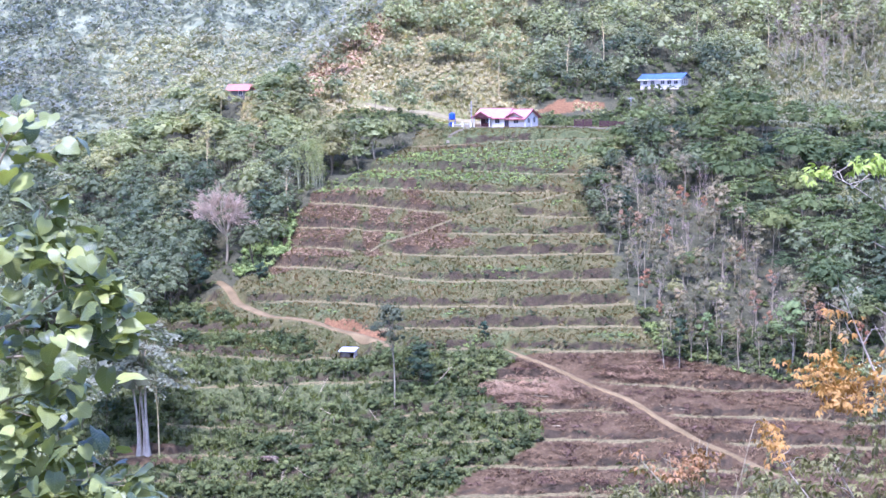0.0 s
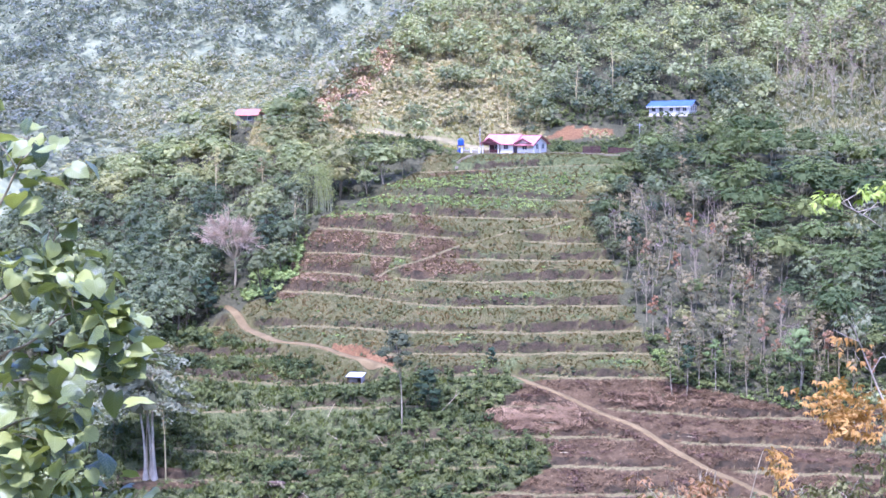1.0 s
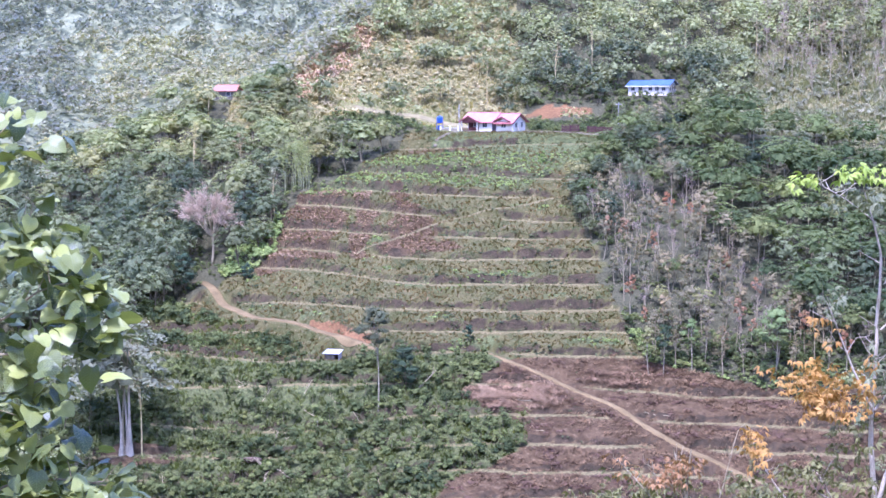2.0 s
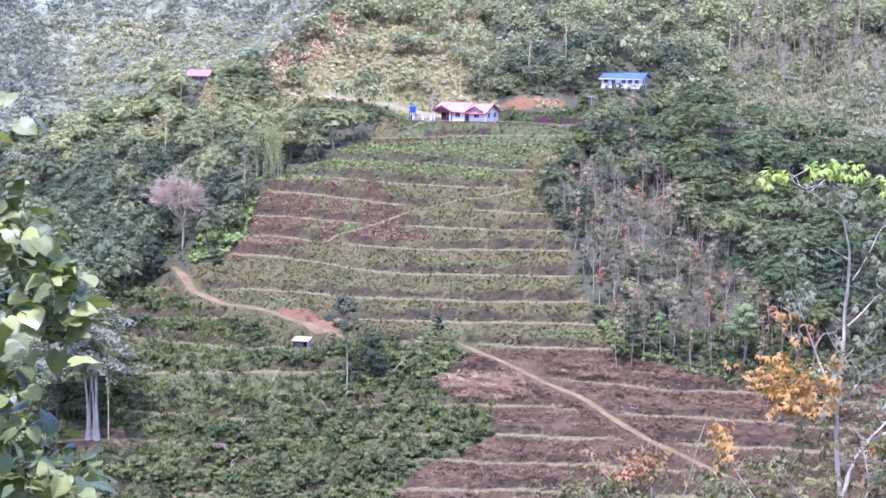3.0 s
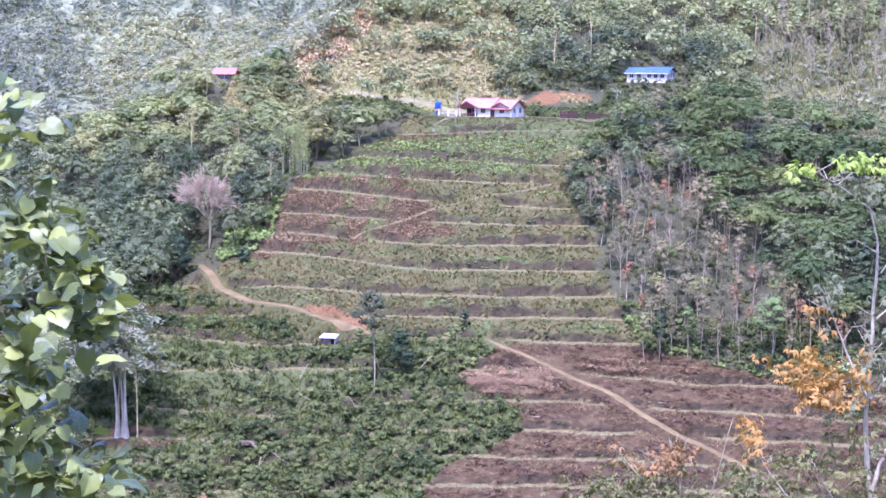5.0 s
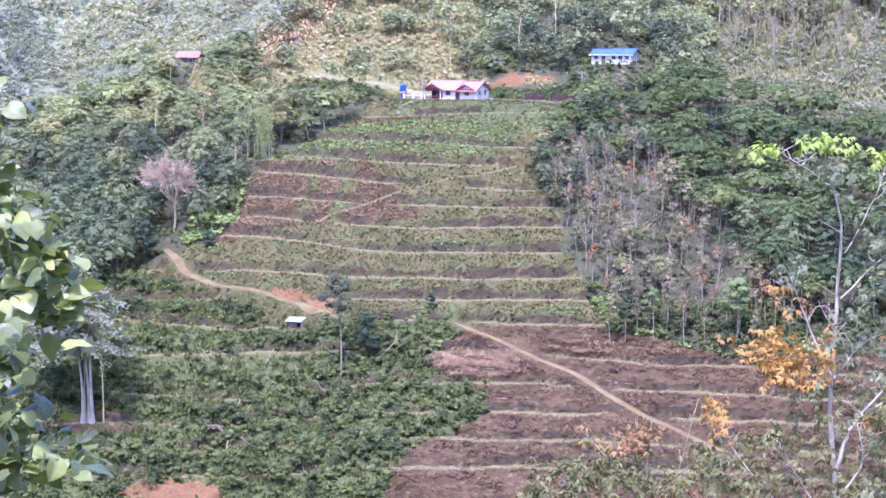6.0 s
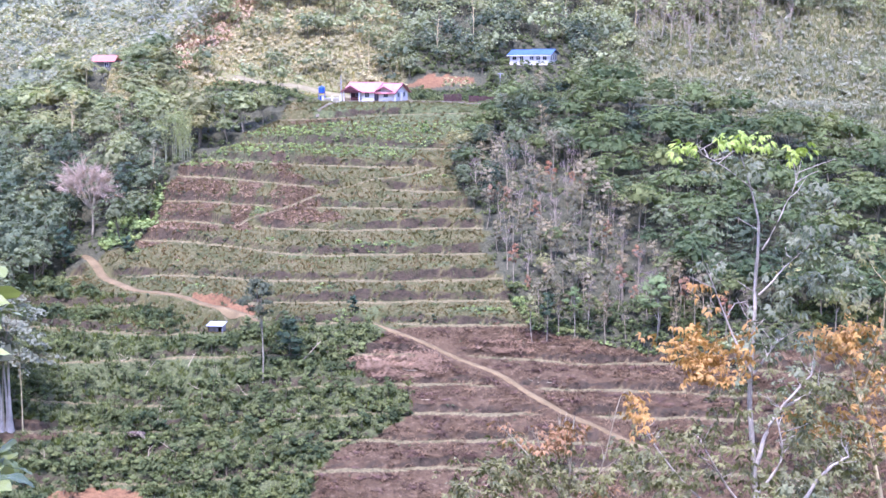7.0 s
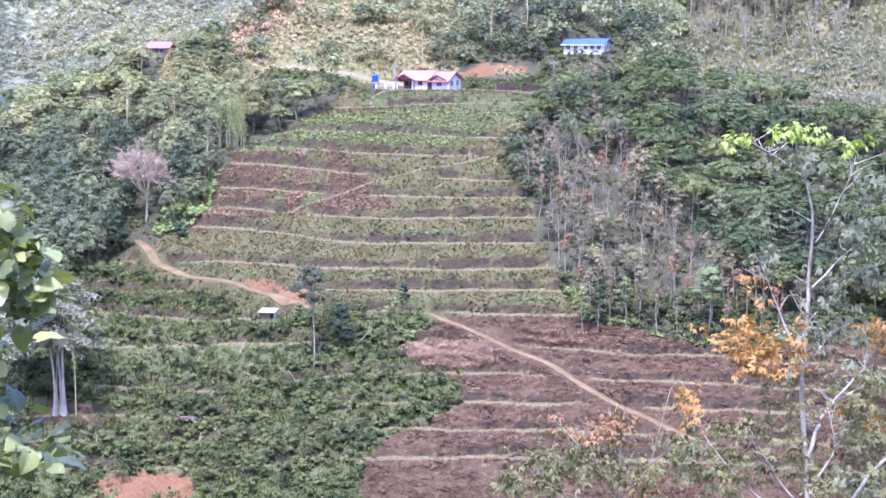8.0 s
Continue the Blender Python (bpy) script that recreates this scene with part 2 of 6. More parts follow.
M_BROAD = blade_material("broad_leaf_blade", (0.047, 0.071, 0.014), (0.366, 0.384, 0.085), (0.248, 0.260, 0.061), 0.42, 0.28, 0.35)
M_ORANGE = blade_material("orange_leaf_blade", (0.34, 0.168, 0.025), (0.5, 0.268, 0.047), (0.36, 0.29, 0.058))
M_LIME = blade_material("lime_leaf_blade", (0.26, 0.34, 0.03), (0.36, 0.42, 0.05), (0.38, 0.42, 0.07))
M_PALELEAF = blade_material("pale_green_blade", (0.085, 0.1, 0.04), (0.24, 0.24, 0.105), (0.21, 0.205, 0.09))
M_DULL = blade_material("dull_green_blade", (0.08, 0.083, 0.02), (0.25, 0.235, 0.062), (0.25, 0.2, 0.07))
M_REDLEAF = blade_material("rusty_red_blade", (0.2, 0.1, 0.03), (0.36, 0.185, 0.055), (0.26, 0.2, 0.07))
# ---------------------------------------------------------------- the lie of the land
# Fifteen benches cut along the spur, from the house down: distance, and height at five stations across.
BENCH_Y = [392.0, 376.2, 366.8, 358.4, 350.9, 342.5, 333.7, 325.1, 318.8, 312.2, 304.1, 295.3, 287.3, 280.9, 273.1]
STATION = [-60, -35, -10, 15, 45]
BENCH_Z = [
    [-21.35, -20.51, -19.84, -18.89, -18.74], [-26.06, -25.0, -24.63, -25.92, -26.6],
    [-28.83, -27.63, -28.66, -29.51, -29.46], [-32.2, -31.01, -32.46, -34.05, -34.59],
    [-37.18, -35.92, -36.47, -37.12, -37.37], [-40.82, -39.41, -40.36, -40.5, -40.27],
    [-44.11, -42.55, -44.34, -44.65, -44.45], [-50.03, -48.21, -48.51, -48.78, -48.63],
    [-53.15, -52.35, -51.85, -51.97, -52.14], [-54.46, -56.32, -54.74, -55.41, -55.67],
    [-59.57, -59.57, -59.03, -59.75, -61.58], [-64.53, -66.52, -63.71, -63.51, -64.9],
    [-68.71, -69.21, -67.22, -66.98, -67.85], [-71.69, -72.37, -70.22, -70.46, -71.08],
    [-74.59, -74.86, -73.38, -73.35, -73.85]]
WRAP = [1, 1, 1, 1, 1, 1, 1, 0.75, 0.3, 0, 0, 0, 0, 0, 0]


def waves(x, y, size, seed=0, octaves=3):
    """Smooth uneven values about -1 to 1, by sums of turned sines."""
    r = np.random.RandomState(seed)
    total, amp, norm = 0.0, 1.0, 0.0
    for o in range(octaves):
        for _ in range(3):
            a, p, q = r.uniform(0, 6.28, 3)
            k = 6.28 / size * r.uniform(0.6, 1.4) * 2 ** o
            total = total + amp * np.sin(k * (x * math.cos(a) + y * math.sin(a)) + p + 0.8 * np.sin(k * 0.7 * (y * math.cos(q) - x * math.sin(q))))
        norm += amp * 1.7
        amp *= 0.55
    return total / norm


def smax(a, b, k):
    return 0.5 * (a + b + np.sqrt((a - b) ** 2 + k * k))


def smin(a, b, k):
    return 0.5 * (a + b - np.sqrt((a - b) ** 2 + k * k))


def across(values, x):
    """A smooth curve through the five stations."""
    s, v = np.array(STATION, float), np.array(values, float)
    g = np.gradient(v, s)
    x = np.clip(x, -75, 75)
    i = np.clip(np.searchsorted(s, x) - 1, 0, 3)
    h = s[i + 1] - s[i]
    t = np.clip((x - s[i]) / h, 0, 1)
    return ((2 * t**3 - 3 * t**2 + 1) * v[i] + (t**3 - 2 * t**2 + t) * h * g[i] + (3 * t**2 - 2 * t**3) * v[i + 1] + (t**3 - t**2) * h * g[i + 1])


def bench_line(k, x):
    """Distance and height of bench k at x."""
    y = BENCH_Y[k] + WRAP[k] * 14 * (np.maximum(0, -x - 5) / 35) ** 1.5
    if k >= 9:
        y = y - 0.0015 * np.maximum(0, x - 5) ** 2
    y = y + 0.6 * np.sin(x * 0.21 + k * 2.1) + 0.4 * np.sin(x * 0.47 + k) + 0.25 * np.sin(x * 1.13 + 2 * k)
    return y, across(BENCH_Z[k], x) - 0.05 * np.maximum(0, np.abs(x) - 60)


def slope_column(x, ys):
    """Height of the terraced front slope along one line running up the hill, and how much of it is bench or bank."""
    px, pz, bench, bank = [], [], np.zeros_like(ys), np.zeros_like(ys)
    bottom_y, bottom_z = bench_line(14, x)
    for d in (160, 60, 40, 20):
        px.append(bottom_y - d), pz.append(bottom_z - 0.46 * d)
    last = bottom_y - 5
    for k in range(14, -1, -1):
        y, z = bench_line(k, x)
        y = max(y, last + 4)
        last = y
        rough = 0.8 + 0.5 * math.sin(x * 0.13 + k * 1.7) * math.sin(x * 0.047 + k) + 0.18 * math.sin(x * 0.9 + k * 3)
        cut = (1.5 if k < 9 else 1.2) * (0.3 + 0.85 * rough)
        wide = 0.8 + 0.2 * math.sin(x * 0.31 + k)
        px += [y - wide, y + wide, y + wide + 0.25, y + wide + 1.1]
        pz += [z - 0.12, z + 0.1, z + 0.1 + cut, z + 0.35 + cut]
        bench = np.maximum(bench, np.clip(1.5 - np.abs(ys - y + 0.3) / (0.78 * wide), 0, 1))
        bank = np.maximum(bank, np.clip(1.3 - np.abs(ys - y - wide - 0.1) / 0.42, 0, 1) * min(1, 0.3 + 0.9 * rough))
    px.append(last + 200), pz.append(pz[-1] + 0.47 * 200)
    return np.interp(ys, px, pz), bench, bank


def big_land(x, y, front):
    """The front slope joined to the house's shelf, the hill behind it, the far range and the viewer's own hillside."""
    shelf = np.interp(x, [-260, -115, -63, -22, -6, 60, 140], [-95, -31, -9.5, -13.5, -16.0, -16.8, -20])
    z = smin(front, shelf + 0 * y, 1.0)
    z = np.minimum(z, shelf - 0.5 * (y - 462) + 1.5 * waves(x, y, 60, 3))
    hill = smin(-17.5 + 0.46 * (y - 419), 15 + 0.85 * (x + 27) + 0.1 * (y - 480), 4)
    hill = smin(hill + 2.5 * waves(x, y, 70, 5), 150 + 0 * x, 20)
    z = smax(z, hill, 1.2)
    far = smin(-92 + 0.43 * (y - 560) - 0.03 * x + 16 * waves(x, y, 260, 8), 210 + 40 * waves(x, y, 900, 11), 30)
    z = smax(z, far, 6)
    z = smax(z, -92 + 0 * y, 4)
    own = np.where(y < 15, -1.7 - 0.45 * np.maximum(y, -60), -8.45 - 0.6 * (y - 15))
    return smax(z, own, 0.3)


def strip(points):
    """Plan points of a track as dense x, y."""
    p = np.array(points, float)
    s = np.concatenate([[0], np.cumsum(np.hypot(*np.diff(p, axis=0).T))])
    t = np.linspace(0, s[-1], max(8, int(s[-1] / 0.7)))
    out = np.stack([np.interp(t, s, p[:, 0]), np.interp(t, s, p[:, 1])], 1)
    for _ in range(12):
        out[1:-1] = 0.25 * out[:-2] + 0.5 * out[1:-1] + 0.25 * out[2:]
    return out


# ---------------------------------------------------------------- mesh helpers
def mesh_from(name, verts, faces, mats, slots=None, tint=None):
    """A mesh from arrays (verts of six columns hold the soft foliage normal too); faces is a list of (n, 3) and (n, 4) arrays, slots the material number of each array."""
    me = bpy.data.meshes.new(name)
    verts = np.asarray(verts, np.float32)
    lay = verts[:, 3:] if verts.shape[1] == 6 else None
    verts = np.ascontiguousarray(verts[:, :3])
    faces = [np.asarray(f, np.int32) for f in faces if len(f)]
    loops = np.concatenate([f.ravel() for f in faces])
    sizes = np.concatenate([np.full(len(f), f.shape[1], np.int32) for f in faces])
    me.vertices.add(len(verts))
    me.vertices.foreach_set("co", verts.ravel())
    me.loops.add(len(loops))
    me.loops.foreach_set("vertex_index", loops)
    me.polygons.add(len(sizes))
    me.polygons.foreach_set("loop_start", np.concatenate([[0], np.cumsum(sizes)[:-1]]).astype(np.int32))
    me.polygons.foreach_set("loop_total", sizes)
    if slots is not None:
        me.polygons.foreach_set("material_index", np.concatenate([np.full(len(f), s, np.int32) for f, s in zip(faces, slots)]))
    for m in mats:
        me.materials.append(m)
    if tint is not None:
        me.attributes.new("tint", "FLOAT", "POINT").data.foreach_set("value", np.asarray(tint, np.float32))
    me.update(calc_edges=True)
    if lay is not None:
        lay = lay / (np.linalg.norm(lay, axis=1)[:, None] + 1e-9)
        me.attributes.new("custom_normal", "FLOAT_VECTOR", "POINT").data.foreach_set("vector", np.ascontiguousarray(lay, np.float32).ravel())
    return me


def part(name, bm, mat, parent, label=""):
    """A bmesh, or ready mesh data, as one mesh object under a thing or under a part."""
    if isinstance(bm, bpy.types.Mesh):
        me = bm
    else:
        me = bpy.data.meshes.new(name)
        bm.to_mesh(me)
        bm.free()
        me.materials.append(mat)
    ob = new(name, me)
    ob.parent = parent
    return tagged(ob, label, kind="stuff" if name in ("twig_fan", "leaf_spray") else "")


def thing(name, place, label, category, group="", turn=0.0, scale=1.0):
    ob = new(name)
    ob.empty_display_size = 0.3
    ob.matrix_world = pose(*place, 0, 0, turn) @ Matrix.Scale(scale, 4)
    return tagged(ob, label, category, group)


def tube(points, radii, sides=5):
    """Verts and quads of a tapered tube along points."""
    p, r = np.asarray(points, float), np.asarray(radii, float)
    d = np.gradient(p, axis=0)
    d /= np.linalg.norm(d, axis=1)[:, None] + 1e-9
    ref = np.where(np.abs(d[:, 2:3]) < 0.9, np.array([[0, 0, 1.0]]), np.array([[1.0, 0, 0]]))
    a = np.cross(d, ref)
    a /= np.linalg.norm(a, axis=1)[:, None]
    b = np.cross(d, a)
    t = np.arange(sides) * 2 * math.pi / sides
    v = p[:, None] + r[:, None, None] * (np.cos(t)[None, :, None] * a[:, None] + np.sin(t)[None, :, None] * b[:, None])
    i, j = np.meshgrid(np.arange(len(p) - 1), np.arange(sides), indexing="ij")
    n = (j + 1) % sides
    q = np.stack([i * sides + j, i * sides + n, (i + 1) * sides + n, (i + 1) * sides + j], -1).reshape(-1, 4)
    return v.reshape(-1, 3), q


def join(pieces):
    """Joins (verts, faces) pairs."""
    vs, fs, n = [], [], 0
    for v, f in pieces:
        vs.append(v), fs.append(f + n)
        n += len(v)
    return np.concatenate(vs), np.concatenate(fs)


def with_normals(v, f):
    """Six-column verts with smooth outward normals."""
    n = np.zeros((len(v), 3))
    fn = np.cross(v[f[:, 1]] - v[f[:, 0]], v[f[:, 2]] - v[f[:, 0]])
    for k in range(f.shape[1]):
        np.add.at(n, f[:, k], fn)
    return np.concatenate([v, n / (np.linalg.norm(n, axis=1)[:, None] + 1e-9)], 1)


def outward(v, f):
    """Triangles turned so that each faces the way its foliage normal points."""
    fn = np.cross(v[f[:, 1], :3] - v[f[:, 0], :3], v[f[:, 2], :3] - v[f[:, 0], :3])
    return np.where((np.sum(fn * v[f[:, 0], 3:], 1) < 0)[:, None], f[:, ::-1], f)


def leaves_at(rng, centres, normals, size, slim=0.8, soft=None):
    """Small uneven four-cornered leaf sprigs, folded along the middle: verts and triangles."""
    n = len(centres)
    nr = normals / (np.linalg.norm(normals, axis=1)[:, None] + 1e-9)
    t = rng.normal(size=(n, 3))
    t -= nr * np.sum(t * nr, 1)[:, None]
    t /= np.linalg.norm(t, axis=1)[:, None] + 1e-9
    s = np.cross(nr, t)
    L = (size * rng.uniform(0.6, 1.35, n))[:, None]
    W = L * slim
    k = rng.uniform(0.25, 0.55, (n, 4, 1))
    v = np.stack([centres - t * L * k[:, 0] - s * W * 0.3, centres + s * W * k[:, 1] - t * L * 0.2 - nr * W * 0.15,
                  centres + t * L * k[:, 2] + s * W * 0.25, centres - s * W * k[:, 3] + t * L * 0.25 - nr * W * 0.15], 1)
    k = np.arange(n)[:, None] * 4
    f = np.concatenate([k + [[0, 1, 2]], k + [[0, 2, 3]]])
    v = v.reshape(-1, 3)
    if soft is not None:
        v = np.concatenate([v, np.repeat(soft * 0.8 + nr * 0.2, 4, axis=0)], 1)
        f = outward(v, f)
    return v, f


def ball_grid(level):
    """Verts and triangles of a unit icosphere."""
    bm = bmesh.new()
    bmesh.ops.create_icosphere(bm, subdivisions=level, radius=1.0)
    v = np.array([x.co[:] for x in bm.verts])
    f = np.array([[x.index for x in p.verts] for p in bm.faces])
    bm.free()
    return v, f


BALL = {1: ball_grid(1), 2: ball_grid(2)}


def clump(rng, centre, radius, flat, count, size, level=2, loose=0.4, core=0.55):
    """One bough's mass of foliage: a lumpy inner mass and loose leaves over it with a ragged rim."""
    out = []
    shape = np.array([1, 1, flat])
    if level:
        v, f = BALL[level]
        lump = 1 + 0.28 * np.sin(v @ rng.normal(size=3) * 3.5 + rng.uniform(0, 6)) * rng.uniform(0.4, 1) + rng.normal(size=len(v)) * 0.09
        v = v * lump[:, None]
        v[:, 2] = np.where(v[:, 2] < 0, v[:, 2] * 0.6, v[:, 2])
        out.append((np.concatenate([centre + v * radius * core * shape, v / shape ** 0.5 + np.array([0, 0, 0.25])], 1), f))
    d = rng.normal(size=(count, 3))
    d[:, 2] = np.where(d[:, 2] < -0.3, -d[:, 2], d[:, 2])
    d /= np.linalg.norm(d, axis=1)[:, None]
    c = centre + d * radius * rng.uniform(0.6, 1.15, count)[:, None] * shape
    n = d / shape + rng.normal(size=(count, 3)) * loose + np.array([0, 0, 0.35])
    s = d / shape ** 0.5 + rng.normal(size=(count, 3)) * 0.12 + np.array([0, 0, 0.25])
    out.append(leaves_at(rng, c, n, size, soft=s / np.linalg.norm(s, axis=1)[:, None]))
    return join(out)


def tree_data(seed, high, wide, stem, clumps, per, leaf, flat=0.5, low=0.4, lean=0.05, sides=5, level=1, core=0.55, puff=1.0, limbs=True):
    """Trunk with limbs, and crown, of one tree as two (verts, faces) pairs. low: where the crown begins, as a share of the height."""
    rng = np.random.RandomState(seed)
    top = np.array([rng.normal() * lean * high, rng.normal() * lean * high, high * 0.9])
    t = np.linspace(0, 1, 5)[:, None]
    bend = np.sin(t * 3.1) * rng.normal(size=(1, 3)) * np.array([[1, 1, 0]]) * 0.03 * high
    axis = t * top + bend
    wood = [tube(axis, stem * (1 - 0.8 * t[:, 0]), sides)]
    crown = []
    for i in range(clumps):
        h = low + (1 - low) * ((i + 0.5) / clumps) ** 0.8
        a = i * 2.4 + rng.uniform(-0.5, 0.5)
        share = math.sin(math.pi * min(1, 0.18 + 0.78 * (h - low) / (1 - low))) ** 0.7
        reach = wide * share * rng.uniform(0.25, 0.95)
        c = np.array([math.cos(a) * reach, math.sin(a) * reach, high * h]) + top * np.array([h, h, 0])
        root = np.array([np.interp(max(0.15, h - 0.16), t[:, 0], axis[:, k]) for k in range(3)])
        mid = (root + c) / 2 + np.array([0, 0, 0.05 * high])
        if limbs:
            wood.append(tube([root, mid, c], [stem * 0.32, stem * 0.2, stem * 0.06], 4))
        rad = wide * rng.uniform(0.28, 0.52) * puff
        crown.append(clump(rng, c, rad, flat * rng.uniform(0.7, 1.5), per, leaf, level, 0.4, core))
    leaves, faces = join(crown)
    whole = (leaves[:, :3] - np.array([*(top[:2] * 0.6), high * (low + 0.3 * (1 - low))])) / np.array([wide, wide, high * (1 - low) * 0.6])
    whole /= np.linalg.norm(whole, axis=1)[:, None] + 1e-9
    leaves[:, 3:] = 0.45 * leaves[:, 3:] / (np.linalg.norm(leaves[:, 3:], axis=1)[:, None] + 1e-9) + 0.55 * whole
    return join(wood), (leaves, faces)


def canopy_data(seed, high, wide, stem, pads, per, leaf, flat=0.45, low=0.4, lean=0.05, sides=4, core=60, limbs=True, tier=0.36, level=0.15):
    """A tree with a closed crown: trunk and limbs, large inner sprays, and overlapping pads of foliage over it."""
    rng = np.random.RandomState(seed)
    top = np.array([rng.normal() * lean * high, rng.normal() * lean * high, high * 0.9])
    t = np.linspace(0, 1, 5)[:, None]
    bend = np.sin(t * 3.1) * rng.normal(size=(1, 3)) * np.array([[1, 1, 0]]) * 0.03 * high
    axis = t * top + bend
    wood, crown = [tube(axis, stem * (1 - 0.8 * t[:, 0]), sides)], []
    deep = high * (1 - low) * 0.5
    mid = np.array([top[0] * 0.8, top[1] * 0.8, high - deep])
    half = np.array([wide, wide, deep])
    lobes = rng.normal(size=(4, 3))

    def swell(d):
        return 1 + 0.16 * np.sin(d @ lobes[0] * 2.2 + 1) + 0.12 * np.sin(d @ lobes[1] * 3.4) + 0.08 * np.sin(d @ lobes[2] * 5.0 + 2)
    d = rng.normal(size=(core, 3))
    d /= np.linalg.norm(d, axis=1)[:, None]
    d[:, 2] = np.where(d[:, 2] < 0, d[:, 2] * 0.4, d[:, 2])
    crown.append(leaves_at(rng, mid + d * half * rng.uniform(0.3, 0.72, core)[:, None], d + rng.normal(size=(core, 3)) * 0.4 + np.array([0, 0, 0.3]), wide * 0.42, 0.9, soft=d + rng.normal(size=(core, 3)) * 0.15 + np.array([0, 0, 0.2])))
    for i in range(pads):
        up = 1 - 1.35 * (i + 0.5) / pads
        a = i * 2.39996 + rng.uniform(-0.4, 0.4)
        ring = math.sqrt(max(0.0, 1 - up * up))
        d = np.array([math.cos(a) * ring, math.sin(a) * ring, up])
        c = mid + d * half * float(swell(d[None])[0]) * rng.uniform(0.74, 1.04)
        if limbs and i % 3 == 2:
            root = np.array([np.interp(max(0.2, low - 0.08 + 0.25 * rng.uniform()), t[:, 0], axis[:, k]) for k in range(3)])
            wood.append(tube([root, (root + c) / 2 + np.array([0, 0, 0.03 * high]), c], [stem * 0.34, stem * 0.2, stem * 0.06], 3))
        rad = wide * rng.uniform(0.2, tier)
        squash = np.array([1.0, rng.uniform(0.7, 1.1), flat * rng.uniform(0.7, 1.3)])
        turn = rng.uniform(0, 6.28)
        spin = np.array([[math.cos(turn), -math.sin(turn), 0], [math.sin(turn), math.cos(turn), 0], [0, 0, 1]])
        tilt = np.array([[1, 0, 0], [0, 1, 0], [-0.35 * d[0], -0.35 * d[1], 1]])
        q = rng.normal(size=(per, 3))
        q[:, 2] = np.abs(q[:, 2]) - 0.2
        q /= np.linalg.norm(q, axis=1)[:, None]
        p = (q * rng.uniform(0.35, 1.15, per)[:, None] * squash) @ spin.T @ tilt.T * rad + c
        nrm = q * np.array([0.6, 0.6, 1.0]) + (0.55 - 0.4 * level) * d + rng.normal(size=(per, 3)) * 0.3 + np.array([0, 0, 0.3 + level])
        crown.append(leaves_at(rng, p, nrm, leaf, 0.7, soft=0.6 * q + (0.6 - 0.4 * level) * d + rng.normal(size=(per, 3)) * 0.16 + np.array([0, 0, level])))
    return join(wood), join(crown)


def bare_data(seed, high, wide, stem, boughs, twigs, low=0.45):
    """A leafless or nearly leafless tree: trunk, boughs and fine twigs."""
    rng = np.random.RandomState(seed)
    t = np.linspace(0, 1, 7)[:, None]
    axis = t * np.array([rng.normal() * 0.04 * high, rng.normal() * 0.04 * high, high * 0.85]) + np.sin(t * 3) * rng.normal(size=(1, 3)) * np.array([[1, 1, 0]]) * 0.03 * high
    wood, fine = [tube(axis, stem * (1 - 0.75 * t[:, 0]))], []
    for i in range(boughs):
        h = low + (0.95 - low) * (i + 0.5) / boughs
        a = i * 2.4 + rng.uniform(-0.4, 0.4)
        root = np.array([np.interp(h, t[:, 0], axis[:, k]) for k in range(3)])
        tip = root + np.array([math.cos(a) * wide * rng.uniform(0.5, 1), math.sin(a) * wide * rng.uniform(0.5, 1), high * rng.uniform(0.12, 0.3)])
        mid = root * 0.5 + tip * 0.5 + np.array([0, 0, -0.03 * high])
        wood.append(tube([root, mid, tip], [stem * 0.42, stem * 0.25, stem * 0.08], 4))
        for j in range(twigs):
            s = rng.uniform(0.35, 1)
            p = mid * (1 - s) + tip * s
            q = p + rng.normal(size=3) * np.array([0.3, 0.3, 0.22]) * wide + np.array([0, 0, 0.16 * wide])
            fine.append(tube([p, (p + q) / 2 + rng.normal(size=3) * 0.05 * wide, q], [stem * 0.1, stem * 0.07, stem * 0.03], 3))
    return join(wood), join(fine)


def scatter(name, templates, places, sizes, turns, tints, mats):
    """Many small plants as one mesh: each template is a list of (verts, faces) pairs, one pair a material."""
    groups = len(templates[0])
    allv, allf, alltint, n = [], [[] for _ in range(groups)], [], 0
    rng = np.random.RandomState(len(places))
    pick = rng.randint(len(templates), size=len(places))
    for k, tpl in enumerate(templates):
        idx = np.nonzero(pick == k)[0]
        if not len(idx):
            continue
        c, s = np.cos(turns[idx])[:, None], np.sin(turns[idx])[:, None]
        for g, (v, f) in enumerate(tpl):
            v = v if v.shape[1] == 6 else with_normals(v, f)
            w = np.empty((len(idx), len(v), 6), np.float32)
            z = sizes[idx][:, None]
            w[..., 0] = (v[None, :, 0] * c - v[None, :, 1] * s) * z + places[idx, 0:1]
            w[..., 1] = (v[None, :, 0] * s + v[None, :, 1] * c) * z + places[idx, 1:2]
            w[..., 2] = v[None, :, 2] * z + places[idx, 2:3]
            w[..., 3] = v[None, :, 3] * c - v[None, :, 4] * s
            w[..., 4] = v[None, :, 3] * s + v[None, :, 4] * c
            w[..., 5] = v[None, :, 5]
            allf[g].append((f[None] + (n + np.arange(len(idx)) * len(v))[:, None, None]).reshape(-1, f.shape[1]))
            allv.append(w.reshape(-1, 6))
            alltint.append(np.repeat(tints[idx], len(v)))
            n += len(idx) * len(v)
    faces = [np.concatenate(f) for f in allf]
    return new(name, mesh_from(name, np.concatenate(allv), faces, mats, list(range(groups)), np.concatenate(alltint)))


# ---------------------------------------------------------------- ground
def spaced(stops):
    out = []
    for a, b, step in stops:
        out.append(np.linspace(a, b, max(2, int(round((b - a) / step))), endpoint=False))
    return np.concatenate(out + [[stops[-1][1]]])


